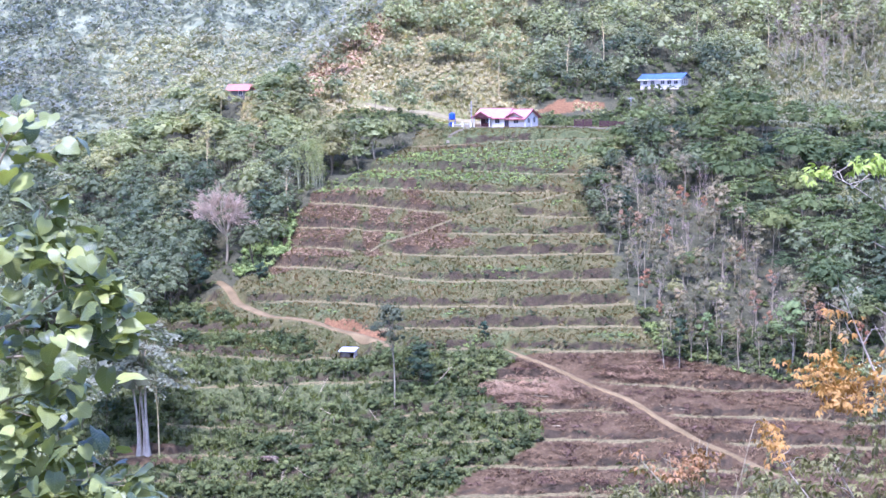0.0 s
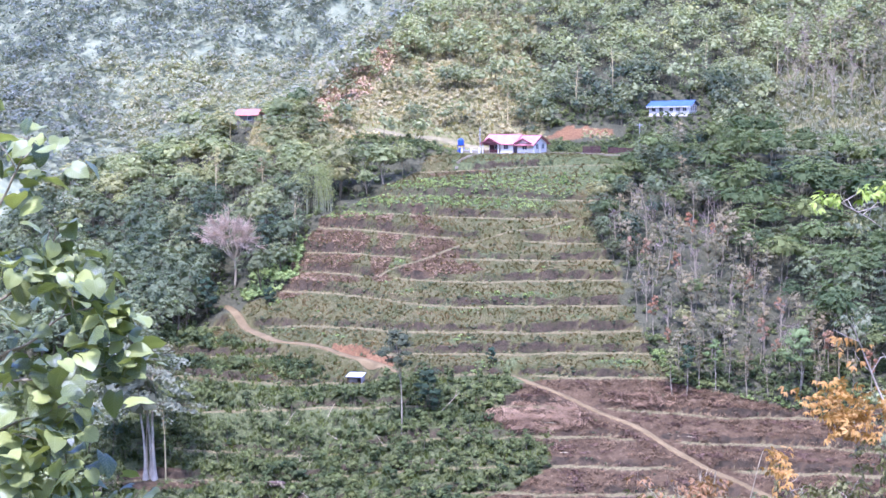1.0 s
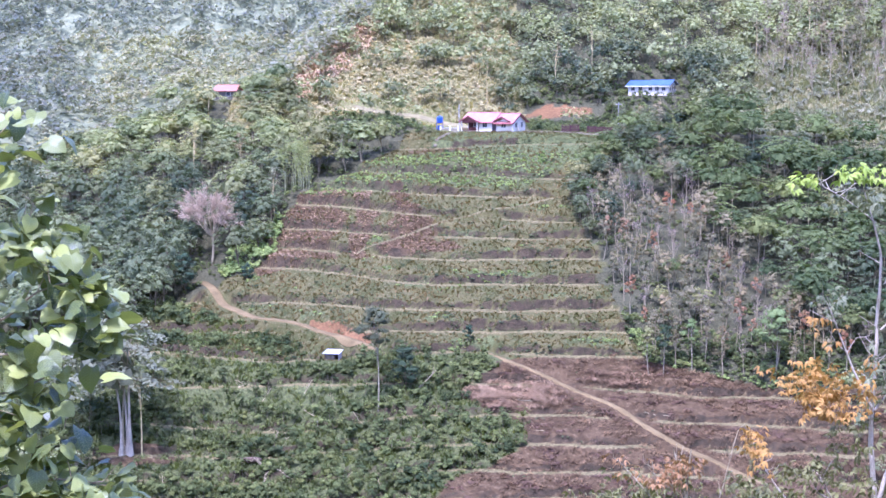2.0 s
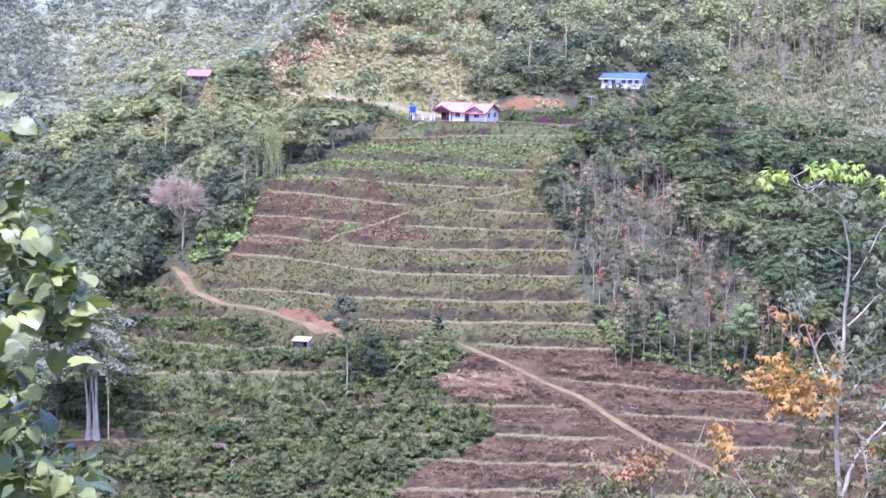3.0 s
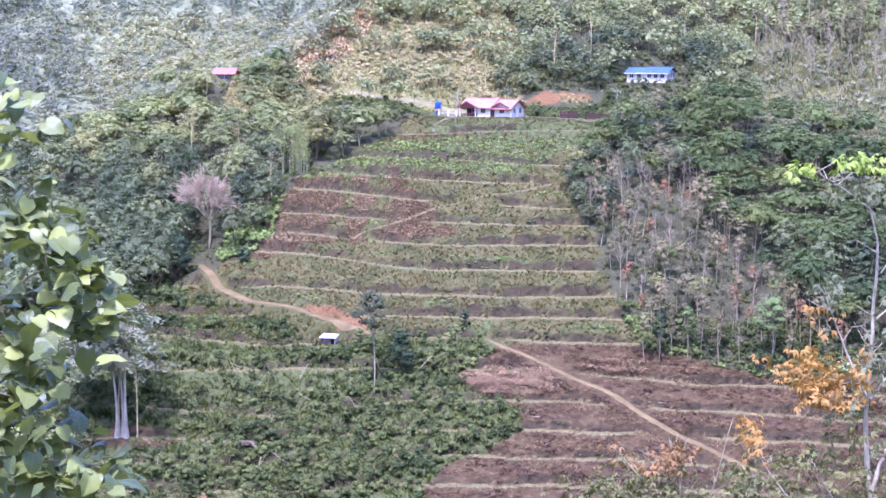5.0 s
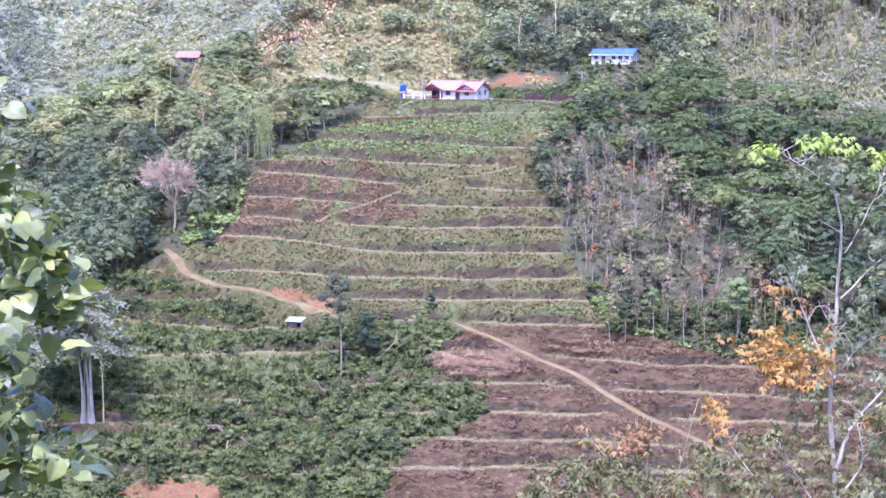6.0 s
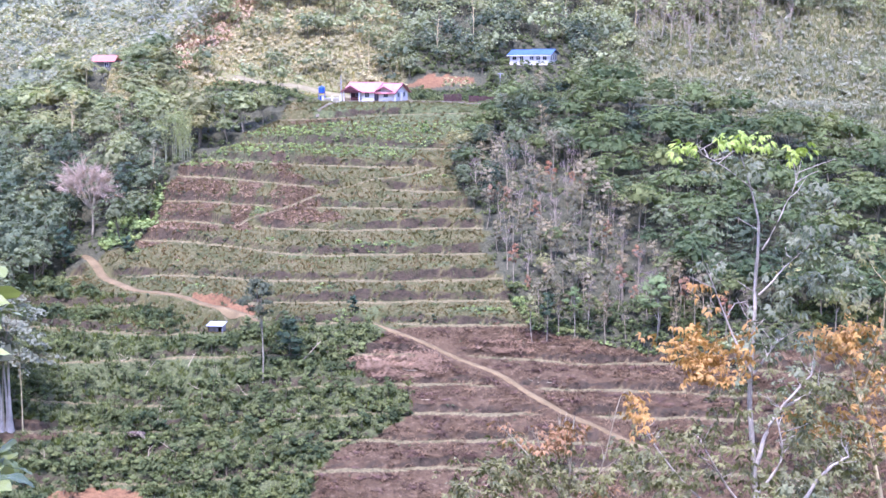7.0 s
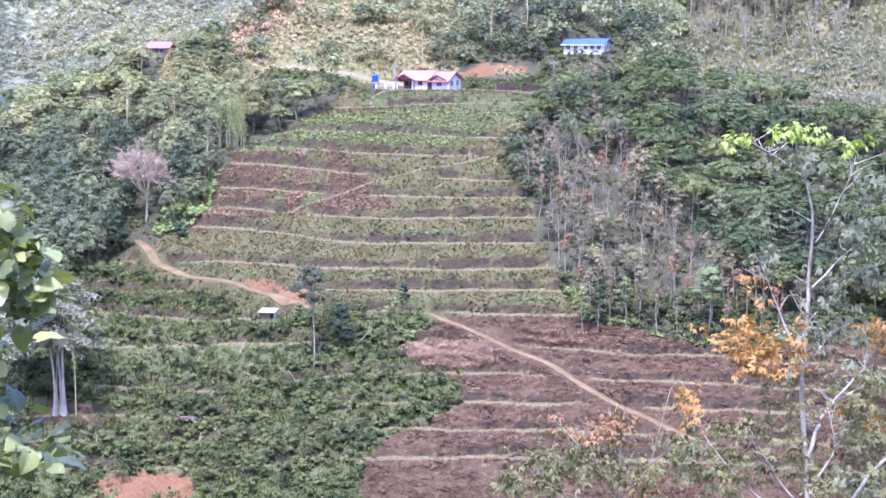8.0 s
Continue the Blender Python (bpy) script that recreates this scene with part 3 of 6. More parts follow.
GX = spaced([(-3200, -700, 250), (-700, -160, 25), (-160, -75, 2.0), (-75, -5, 0.5), (-5, 80, 1.25), (80, 165, 2.0), (165, 700, 25), (700, 3200, 250)])
GY = spaced([(-600, -60, 60), (-60, 40, 5), (40, 238, 9), (238, 400, 0.48), (400, 470, 1.4), (470, 900, 6), (900, 1500, 40), (1500, 4500, 300)])
GZ, BENCH, BANK = np.zeros((len(GX), len(GY))), np.zeros((len(GX), len(GY))), np.zeros((len(GX), len(GY)))
for _i, _x in enumerate(GX):
    _f, BENCH[_i], BANK[_i] = slope_column(_x, GY)
    GZ[_i] = big_land(np.full(len(GY), _x), GY, _f)
XX, YY = np.meshgrid(GX, GY, indexing="ij")


def height(x, y):
    x, y = np.asarray(x, float), np.asarray(y, float)
    i = np.clip(np.searchsorted(GX, x) - 1, 0, len(GX) - 2)
    j = np.clip(np.searchsorted(GY, y) - 1, 0, len(GY) - 2)
    a = np.clip((x - GX[i]) / (GX[i + 1] - GX[i]), 0, 1)
    b = np.clip((y - GY[j]) / (GY[j + 1] - GY[j]), 0, 1)
    return (GZ[i, j] * (1 - a) * (1 - b) + GZ[i + 1, j] * a * (1 - b) + GZ[i, j + 1] * (1 - a) * b + GZ[i + 1, j + 1] * a * b)


FARM_ROAD = strip([(-60, 352), (-56.5, 351), (-53, 345), (-50, 338.5), (-43.7, 329), (-34, 323), (-24.7, 318.6), (-19.5, 314.6), (-16.2, 313.0)])
FIELD_PATH = strip([(4.5, 312.2), (9.2, 308.9), (15.5, 305.2), (22.7, 300.7), (28.3, 295.6), (32, 291.6), (36.5, 287), (40.2, 283.8), (44.7, 280.3), (49, 276.9), (52.5, 274.2)])
CROSS_PATH = strip([(-23.1, 347.5), (-16.1, 350), (-8.9, 353), (-2.5, 357), (4.7, 360.5), (15.9, 364.5), (21.5, 367.5)])
HOUSE_ROAD = strip([(-29, 434), (-21.9, 431.5), (-13.8, 427.5), (-7.4, 424.5), (-1.6, 421), (2, 417)])


def nearest(path, pad):
    """Ground points near a track: index arrays, distance and the track's own point."""
    i0, i1 = np.searchsorted(GX, [path[:, 0].min() - pad, path[:, 0].max() + pad])
    j0, j1 = np.searchsorted(GY, [path[:, 1].min() - pad, path[:, 1].max() + pad])
    sx, sy = XX[i0:i1, j0:j1], YY[i0:i1, j0:j1]
    d = np.hypot(sx[..., None] - path[:, 0], sy[..., None] - path[:, 1])
    k = d.argmin(-1)
    return (slice(i0, i1), slice(j0, j1)), np.take_along_axis(d, k[..., None], -1)[..., 0], k


TRACK_Z = {}
for _name, _path, _half in (("farm", FARM_ROAD, 1.15), ("field", FIELD_PATH, 1.0), ("cross", CROSS_PATH, 0.9), ("house", HOUSE_ROAD, 1.6)):
    _z = height(_path[:, 0], _path[:, 1])
    for _ in range(25):
        _z[1:-1] = 0.25 * _z[:-2] + 0.5 * _z[1:-1] + 0.25 * _z[2:]
    TRACK_Z[_name] = _z
    _s, _d, _k = nearest(_path, 6)
    _w = np.clip((_half + 1.6 - _d) / 1.3, 0, 1)
    _w = _w * _w * (3 - 2 * _w)
    GZ[_s] = GZ[_s] * (1 - _w) + _z[_k] * _w
    BENCH[_s] *= 1 - np.clip((_half + 2.5 - _d) / 1.5, 0, 1)
    BANK[_s] *= 1 - np.clip((_half + 0.8 - _d) / 0.5, 0, 1)

_s, _d, _k = nearest(CROSS_PATH, 4)
BENCH[_s] = np.maximum(BENCH[_s], 0.9 * np.clip(1.7 - _d / 0.7, 0, 1))

# a level shelf under each building
for _x, _y, _r, _z in ((7.5, 406, 11, -16.15), (50, 440.5, 8, -8.5), (-64.5, 453, 6, -9.0), (-25.3, 313.5, 2.3, -56.1)):
    _w = np.clip((_r + 2.5 - np.hypot(XX - _x, (YY - _y) * 1.15)) / 2.5, 0, 1)
    GZ = GZ * (1 - _w) + _z * _w
GZ += 0.10 * waves(XX, YY, 3.0, 21) * ((YY > 240) & (YY < 470))

EDGE_L = lambda y: np.interp(y, [296, 312, 340, 348, 350, 366, 371, 376, 388, 400], [-62, -62, -58, -52, -43, -42, -37, -31, -20, -13])
EDGE_R = lambda y: np.interp(y, [296, 300, 306, 310, 318, 335, 352, 368, 378, 392, 400], [125, 64, 44, 35, 32, 28.5, 26, 24, 28, 38, 40])
THICKET = lambda y: np.interp(y, [262, 271, 279, 284, 287, 292, 299, 301, 311], [-7, -6, -2, 8.5, 10.5, 10, -1.5, -0.4, 9])


def zone_of(x, y):
    """Plan zones as soft masks."""
    wx = x + 1.2 * waves(x, y, 9, 31)
    woods = (((wx < EDGE_L(y)) & (y > 345)) | ((wx > EDGE_R(y)) & (y > 296))) & (y < 415) | (y > 520) | (wx < -66) & (y > 260)
    woods = woods | (y < 240) | (y >= 415) & (x < -60) | (y >= 415) & (x > 10) & (x < 74)
    thicket = (wx < THICKET(y)) & (y < 311.5) & (y > 240)
    bare = (wx > THICKET(y)) & (y < 311) & (y > 230) & ~woods
    clump_red = waves(x, y, 34, 41)
    upper_bare = (y > 345) & (y < 372) & (wx < -6 + 10 * clump_red) & (waves(x, y, 17, 45) > -0.3) & ~woods
    fresh = ((waves(x * 0.5, y * 1.6, 15, 43) + 0.25 * waves(x, y, 5, 44) > 0.85) | (np.hypot((x - 6) / 8, (y - 336) / 1.5) < 1 + 0.4 * waves(x, y, 4, 48)) | (np.hypot((x - 26) / 5.5, (y - 315) / 1.3) < 1 + 0.4 * waves(x, y, 4, 49)) | (np.hypot((x + 20) / 4, (y - 350.3) / 1.8) < 1)) & (y > 312) & (y < 372) & ~woods & ~upper_bare
    green = fresh | (y > 369) & (y < 388) & (wx < 12 + 0.9 * (y - 369)) & ~woods | (y >= 388) & (y < 398) & (x > -8) & (x < 45)
    dry = (y > 418) & (wx > -62) & (wx < 15) & (y < 520) | (y > 405) & (wx > 74) & (y < 470)
    red = (np.hypot((x - 24.8) / 8.8, (y - 428.3) / (2.3 + 0.7 * waves(x, y, 5, 47))) < 1) | (np.abs(y - np.interp(x, [-43.7, -34, -24.7, -17.9], [329, 323, 319, 314.8]) - 1.9 - 0.5 * waves(x, y, 6, 46)) < 0.45 + 0.05 * (x + 36)) & (x > -31) & (x < -18) | (np.hypot((x + 42.5) / (9 + 2 * waves(x, y, 5, 53)), (y - 268) / (4 + 0.8 * waves(x, y, 4, 54))) < 1)
    hump = np.hypot((wx + 58) / 8, (y - 287.0) / 2.6) < 1
    worn = (np.hypot((wx + 6) / 8, (y - 389.8) / 1.7) < 1) & (x < 3)
    brown = (wx < -45 + 0.42 * (y - 430)) & (y > 430) & (x > -57) & (y < 500)
    return dict(woods=woods, thicket=thicket, bare=bare | upper_bare | worn | hump, hump=hump, green=green & ~worn & ~hump, dry=dry, red=red, stripped=brown, distant=y > 540 + 0 * x)


ZONES = zone_of(XX, YY)


def make_ground():
    n, m = len(GX), len(GY)
    i, j = np.meshgrid(np.arange(n - 1), np.arange(m - 1), indexing="ij")
    q = np.stack([i * m + j, (i + 1) * m + j, (i + 1) * m + j + 1, i * m + j + 1], -1).reshape(-1, 4)
    me = mesh_from("ground", np.stack([XX, YY, GZ], -1).reshape(-1, 3), [q], [M_GROUND])
    open_land = ~ZONES["woods"] & (YY > 262) & (YY < 397)
    keep = np.where(ZONES["thicket"], 0.8, 1.0) * open_land
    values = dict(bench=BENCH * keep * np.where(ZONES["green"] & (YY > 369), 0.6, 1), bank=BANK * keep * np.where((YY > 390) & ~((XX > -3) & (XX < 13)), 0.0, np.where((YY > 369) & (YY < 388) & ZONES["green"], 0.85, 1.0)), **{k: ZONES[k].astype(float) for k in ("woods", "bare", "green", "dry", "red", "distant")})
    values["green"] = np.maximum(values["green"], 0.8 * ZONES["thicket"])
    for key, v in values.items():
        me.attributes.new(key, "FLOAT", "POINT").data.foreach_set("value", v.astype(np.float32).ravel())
    me.polygons.foreach_set("use_smooth", np.ones(len(q), bool))
    return tagged(new("ground", me), "steep terraced valley side of grass, soil and scrub", "ground", kind="structure")


make_ground()


def make_track(name, path, z, half, label, seed, lean=0.0, mat=None):
    """A worn strip of bare earth with uneven edges, just proud of the ground."""
    d = np.gradient(path, axis=0)
    d /= np.linalg.norm(d, axis=1)[:, None]
    side = np.stack([-d[:, 1], d[:, 0]], 1)
    s = np.arange(len(path)) * 0.7
    rng = np.random.RandomState(seed)
    cols = []
    for k, u in enumerate((-1.12, -1.0, -0.55, -0.15, 0.15, 0.55, 1.0, 1.12)):
        w = half * np.clip(0.25 + np.minimum(s, s[::-1]) / 4, 0, 1) * (1 + 0.2 * waves(s, s * 0 + u * 3, 7, seed)) * u + rng.normal(size=len(s)) * 0.015
        p = path + side * w[:, None]
        zz = z + 0.2 * np.clip(np.minimum(s, s[::-1]) / 5, 0, 1) + lean * (1 + u) - 0.05 * (abs(abs(u) - 0.55) < 0.1) - (0.45 if abs(u) > 1.05 else 0)
        if not lean:
            zz = np.minimum(zz, height(p[:, 0], p[:, 1]) + 0.2)
        cols.append(np.column_stack([p, zz]))
    v = np.stack(cols, 1)
    n, m = v.shape[:2]
    i, j = np.meshgrid(np.arange(n - 1), np.arange(m - 1), indexing="ij")
    q = np.stack([i * m + j, (i + 1) * m + j, (i + 1) * m + j + 1, i * m + j + 1], -1).reshape(-1, 4)
    return tagged(new(name, mesh_from(name, v.reshape(-1, 3), [q], [mat or M_ROAD])), label, "dirt track", kind="structure")


make_track("road_farm", FARM_ROAD, TRACK_Z["farm"], 0.95, "pale earth farm track curving round the spur", 1)
make_track("road_field", FIELD_PATH, TRACK_Z["field"], 0.72, "straight pale earth path down the cleared slope", 2)
make_track("road_house", HOUSE_ROAD, TRACK_Z["house"], 0.9, "pale track leading to the red-roofed house", 4, 0.32, M_CREAM)


# ---------------------------------------------------------------- trees
def spread(rng, x0, x1, y0, y1, gap, keep, tries=9000, most=400):
    """Places at least gap apart where keep(x, y) holds."""
    grid, out = {}, []
    xs, ys = rng.uniform(x0, x1, tries), rng.uniform(y0, y1, tries)
    ok = keep(xs, ys)
    for x, y in zip(xs[ok], ys[ok]):
        a, b = int(x / gap), int(y / gap)
        if all(math.hypot(x - p, y - q) >= gap for i in (-1, 0, 1) for j in (-1, 0, 1) for p, q in grid.get((a + i, b + j), ())):
            grid.setdefault((a, b), []).append((x, y))
            out.append((x, y))
            if len(out) >= most:
                break
    return np.array(out)


def tree_kind(name, label, category, group, trunk, crown, bark, leaf, crown_name="crown"):
    """One tree of a kind, to be copied."""
    root = thing(name, (0, 0, 0), label, category, group)
    part("trunk", mesh_from("trunk", *[trunk[0], [trunk[1]]], [bark]), None, root)
    part(crown_name, mesh_from(crown_name, *[crown[0], [crown[1]]], [leaf]), None, root)
    return root


def plant(kinds, places, rng, low, high, used, sink=0.25):
    """Copies of the kinds at the places; the first use of a kind moves the model itself."""
    for x, y in places:
        k = rng.randint(len(kinds))
        ob = kinds[k]
        s = rng.uniform(low, high)
        m = pose(x, y, float(height(x, y)) - sink, 0, 0, rng.uniform(0, 360)) @ Matrix.Scale(s, 4)
        if ob not in used:
            used.add(ob)
            ob.matrix_basis = m
        else:
            held = ob.scale.copy()
            ob.scale = (1, 1, 1)
            copy_thing(ob, m)
            ob.scale = held


USED = set()
RNG = np.random.RandomState(7)
BROAD = [tree_kind("broadleaf_tree", "dense dark green broadleaf tree on the valley side", "tree", "trees of the dense wood",
                   *canopy_data(100 + i, 9.5 + 0.6 * i, 3.4 + 0.25 * i, 0.2, 24 + i, 26, 0.58, 0.4, 0.32, tier=0.4, level=0.35), M_BARK, M_LEAF) for i in range(6)]
DEEP = [tree_kind("dark_broadleaf_tree", "deep green broadleaf tree, leaf colour darkened for a shaded wood", "tree", "dark trees of the hollow",
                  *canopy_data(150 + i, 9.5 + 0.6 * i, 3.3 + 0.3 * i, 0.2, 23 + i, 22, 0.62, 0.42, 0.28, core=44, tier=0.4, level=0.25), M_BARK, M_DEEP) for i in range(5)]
LIGHT = [tree_kind("light_broadleaf_tree", "yellow-green broadleaf tree, leaf colour lightened as on a sunlit ridge", "tree", "light trees of the ridge",
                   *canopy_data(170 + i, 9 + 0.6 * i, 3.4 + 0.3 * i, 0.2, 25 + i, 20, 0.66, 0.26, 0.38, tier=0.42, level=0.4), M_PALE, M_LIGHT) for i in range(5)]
LAYERED = [tree_kind("spreading_tree", "mid green tree with a flat spreading layered crown", "tree", "spreading trees",
                     *canopy_data(200 + i, 10.5 + 0.4 * i, 4.0 + 0.25 * i, 0.17, 17, 30, 0.66, 0.1, 0.5, tier=0.5, level=0.9), M_PALE, M_LAYER) for i in range(5)]
CROWNED = [tree_kind("ridge_tree", "yellow-green tree with a flat layered crown on the ridge", "tree", "layered trees of the ridge",
                     *canopy_data(230 + i, 11.0 + 0.5 * i, 3.7 + 0.25 * i, 0.17, 15, 28, 0.6, 0.14, 0.5, tier=0.5, level=0.9), M_PALE, M_LIGHT) for i in range(4)]
THIN = [tree_kind("thinning_tree", "slender grey-barked tree with sparse browning leaves", "tree", "thinning dry trees",
                  *tree_data(300 + i, 10.5, 2.0, 0.14, 7, 36, 0.45, 0.8, 0.42, 0.03, level=1, core=0.45, puff=1.45), M_PALE, M_THIN) for i in range(4)]
BARE = [tree_kind("bare_tree", "slender bare grey tree with upright twigs", "tree", "bare trees",
                  *bare_data(400 + i, 10.5, 1.5, 0.13, 10, 13, 0.35), M_PALE, M_MAUVE, "twig_fan") for i in range(3)]
RUST = [tree_kind("rust_tree", "slender tree with rust-red dying leaves", "tree", "rust-red trees",
                  *tree_data(500 + i, 9.0, 1.4, 0.14, 8, 34, 0.45, 0.9, 0.5, 0.03, level=0), M_PALE, M_RUST) for i in range(2)]

plant(BROAD[:2] + LIGHT[:2], np.array([(-60.3, 443.0), (-64.0, 441.5), (-67.8, 443.5), (-70.5, 447.0), (-58.3, 447.5)]), RNG, 0.34, 0.46, USED)
left_wood = spread(RNG, -135, -8, 322, 452, 4.3, lambda x, y: (x < EDGE_L(y) - 1.5 - 4 * (y < 345)) & (np.hypot(x + 55, y - 356) > 7) & ~((np.abs(x + 0.154 * y) < 5.5) & (y > 336) & (y < 362)) & (np.hypot((x + 38) / 6, (y - 373) / 9) > 1) & (np.hypot(x + 66.6, y - 429) > 4) & (np.hypot(x + 64, y - 450) > 8) & ~((np.abs(x + 0.142 * y) < 5.5) & (y > 414)) & ((y < 392) | (x < -37 - 0.3 * (y - 400))), 26000, 480)
_x, _y = left_wood[:, 0], left_wood[:, 1]
# Low-lying trees get the shade-dark leaf colour, patches above the sunlit one.
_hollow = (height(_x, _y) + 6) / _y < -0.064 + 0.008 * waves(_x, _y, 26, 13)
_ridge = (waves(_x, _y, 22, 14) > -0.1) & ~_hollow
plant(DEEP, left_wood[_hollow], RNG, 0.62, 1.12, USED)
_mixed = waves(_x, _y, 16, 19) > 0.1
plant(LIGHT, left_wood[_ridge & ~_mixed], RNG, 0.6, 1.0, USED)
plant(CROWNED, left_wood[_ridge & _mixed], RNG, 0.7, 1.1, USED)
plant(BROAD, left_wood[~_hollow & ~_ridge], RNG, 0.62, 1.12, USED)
dry_band = lambda x, y: (x > EDGE_R(y) + 1.0) & (x < EDGE_R(y) + 29 - 0.12 * (y - 330)) & (y > 303)
DRY = spread(RNG, 22, 75, 303, 400, 3.0, dry_band, 9000, 260)
_high = DRY[:150, 1] > 364
plant(THIN + BARE, DRY[:150][~_high], RNG, 0.6, 1.05, USED)
plant(DEEP + LAYERED + THIN, DRY[:150][_high], RNG, 0.45, 0.8, USED)
plant(LIGHT, DRY[218:232], RNG, 0.35, 0.55, USED)
plant(RUST, DRY[150:176][DRY[150:176, 1] < 358], RNG, 0.6, 0.95, USED)
plant(BROAD + LAYERED, DRY[176:218], RNG, 0.4, 0.7, USED)
EDGE = spread(RNG, 22, 46, 350, 396, 3.4, lambda x, y: (x > EDGE_R(y) - 0.5) & (x < EDGE_R(y) + 6), 3000, 34)
plant(DEEP + BROAD[:1], EDGE, RNG, 0.45, 0.78, USED)
upper_bare_trees = spread(RNG, 80, 128, 440, 484, 3.6, lambda x, y: x < 0.27 * y, 3000, 60)
plant(BARE + THIN[:1], upper_bare_trees, RNG, 0.7, 1.25, USED)
right_wood = spread(RNG, 40, 140, 300, 418, 4.7, lambda x, y: (x > EDGE_R(y) + 29 - 0.12 * (y - 330)) | (y > 399) & (x > 40), 16000, 330)
right_wood = right_wood[right_wood[:, 1] < 400 - 0.5 * np.maximum(0, right_wood[:, 0] - 62) + 18 * (right_wood[:, 0] < 66)]
right_wood = right_wood[~((right_wood[:, 0] > 38) & (right_wood[:, 0] < 60) & (right_wood[:, 1] > 393))]
_dim = waves(right_wood[:, 0], right_wood[:, 1], 24, 15) > 0.35
plant(DEEP + BROAD[:2], right_wood[_dim], RNG, 0.7, 1.05, USED)
plant(LAYERED, right_wood[~_dim], RNG, 0.7, 1.12, USED)


# ---------------------------------------------------------------- undergrowth, scrub and far woods
def shrub_data(seed, clumps, per, leaf, wide=0.95, high=1.1):
    rng = np.random.RandomState(seed)
    out = []
    for i in range(clumps):
        a, r = rng.uniform(0, 6.28), wide * rng.uniform(0, 0.7)
        out.append(clump(rng, np.array([math.cos(a) * r, math.sin(a) * r, high * rng.uniform(0.2, 0.75)]), wide * rng.uniform(0.4, 0.68), 0.75, per, leaf, 1))
    return [join(out)]


def tuft_data(seed, blades, high, wide, thick=0.16, flat=False):
    rng = np.random.RandomState(seed)
    a = rng.uniform(0, 6.28, blades)
    base = rng.normal(size=(blades, 3)) * wide * np.array([0.5, 0.5, 0])
    tip = base + np.stack([np.cos(a) * wide, np.sin(a) * wide, high * rng.uniform(0.5, 1.1, blades)], 1)
    side = np.stack([-np.sin(a), np.cos(a), 0 * a], 1) * high * thick
    v = np.stack([base - side, base + side, tip], 1).reshape(-1, 3)
    if flat:
        v[:, 2] = np.repeat(high * rng.uniform(0.35, 1.1, blades), 3) * np.tile([1.0, 1.0, 0.1], blades) + 0.1
        return [(v, np.arange(blades * 3).reshape(-1, 3))]
    lay = np.repeat(np.stack([0.3 * np.cos(a), 0.3 * np.sin(a), 1 + 0 * a], 1), 3, axis=0) + rng.normal(size=(blades * 3, 3)) * 0.15
    v = np.concatenate([v, lay], 1)
    return [(v, outward(v, np.arange(blades * 3).reshape(-1, 3)))]


def small_tree(seed, clumps, per, leaf, high=7.5, wide=2.7, core=22):
    trunk, crown = canopy_data(seed, high, wide, 0.13, clumps, per, leaf, 0.5, 0.33, sides=3, core=core, limbs=False, tier=0.5, level=0.6)
    return [crown, trunk]


def cover(name, templates, box, count, keep, low, high, mats, label, category, seed, tint=None, sink=0.1, bias=1.0, cap=None):
    rng = np.random.RandomState(seed)
    x, y = rng.uniform(box[0], box[1], count), rng.uniform(box[2], box[3], count)
    ok = keep(x, y) & (x > -0.32 * y - 6) & (x < 0.36 * y + 6)
    x, y = x[ok], y[ok]
    t = np.clip(0.5 + 0.55 * waves(x, y, 14, seed) + rng.normal(size=len(x)) * 0.17, 0, 1) if tint is None else tint(x, y, rng)
    p = np.stack([x, y, height(x, y) - sink], 1)
    size = low + (high - low) * rng.uniform(0, 1, len(x)) ** bias
    if cap is not None:
        size = np.minimum(size, cap(x, y))
    return tagged(scatter(name, templates, p, size, rng.uniform(0, 6.28, len(x)), t, mats), label, category, kind="stuff")


def off_tracks(x, y, gap=1.6):
    ok = np.ones(len(x), bool)
    for path in (FARM_ROAD, FIELD_PATH):
        near = np.nonzero((x > path[:, 0].min() - 3) & (x < path[:, 0].max() + 3) & (y > path[:, 1].min() - 3) & (y < path[:, 1].max() + 3))[0]
        d = np.hypot(x[near, None] - path[:, 0], y[near, None] - path[:, 1]).min(1)
        ok[near[d < gap]] = False
    return ok


def clear_road(x, y, gap=4.5):
    return np.hypot(x[:, None] - HOUSE_ROAD[:, 0], y[:, None] - HOUSE_ROAD[:, 1]).min(1) > gap


def bench_at(x, y):
    i = np.clip(np.searchsorted(GX, x), 0, len(GX) - 1)
    j = np.clip(np.searchsorted(GY, y), 0, len(GY) - 1)
    return BENCH[i, j]


def bank_at(x, y):
    return BANK[np.clip(np.searchsorted(GX, x), 0, len(GX) - 1), np.clip(np.searchsorted(GY, y), 0, len(GY) - 1)]


def below_bench(x, y):
    """Plants just under a bench stay low, so that the bench shows over them."""
    near = np.maximum.reduce([bench_at(x, y + d) for d in (1.0, 2.2, 3.4, 4.6)])
    return np.where((near > 0.3) & ((y > 296) & (x < -18) | (y > 283) & (x < -34)), 0.75, 9.0)


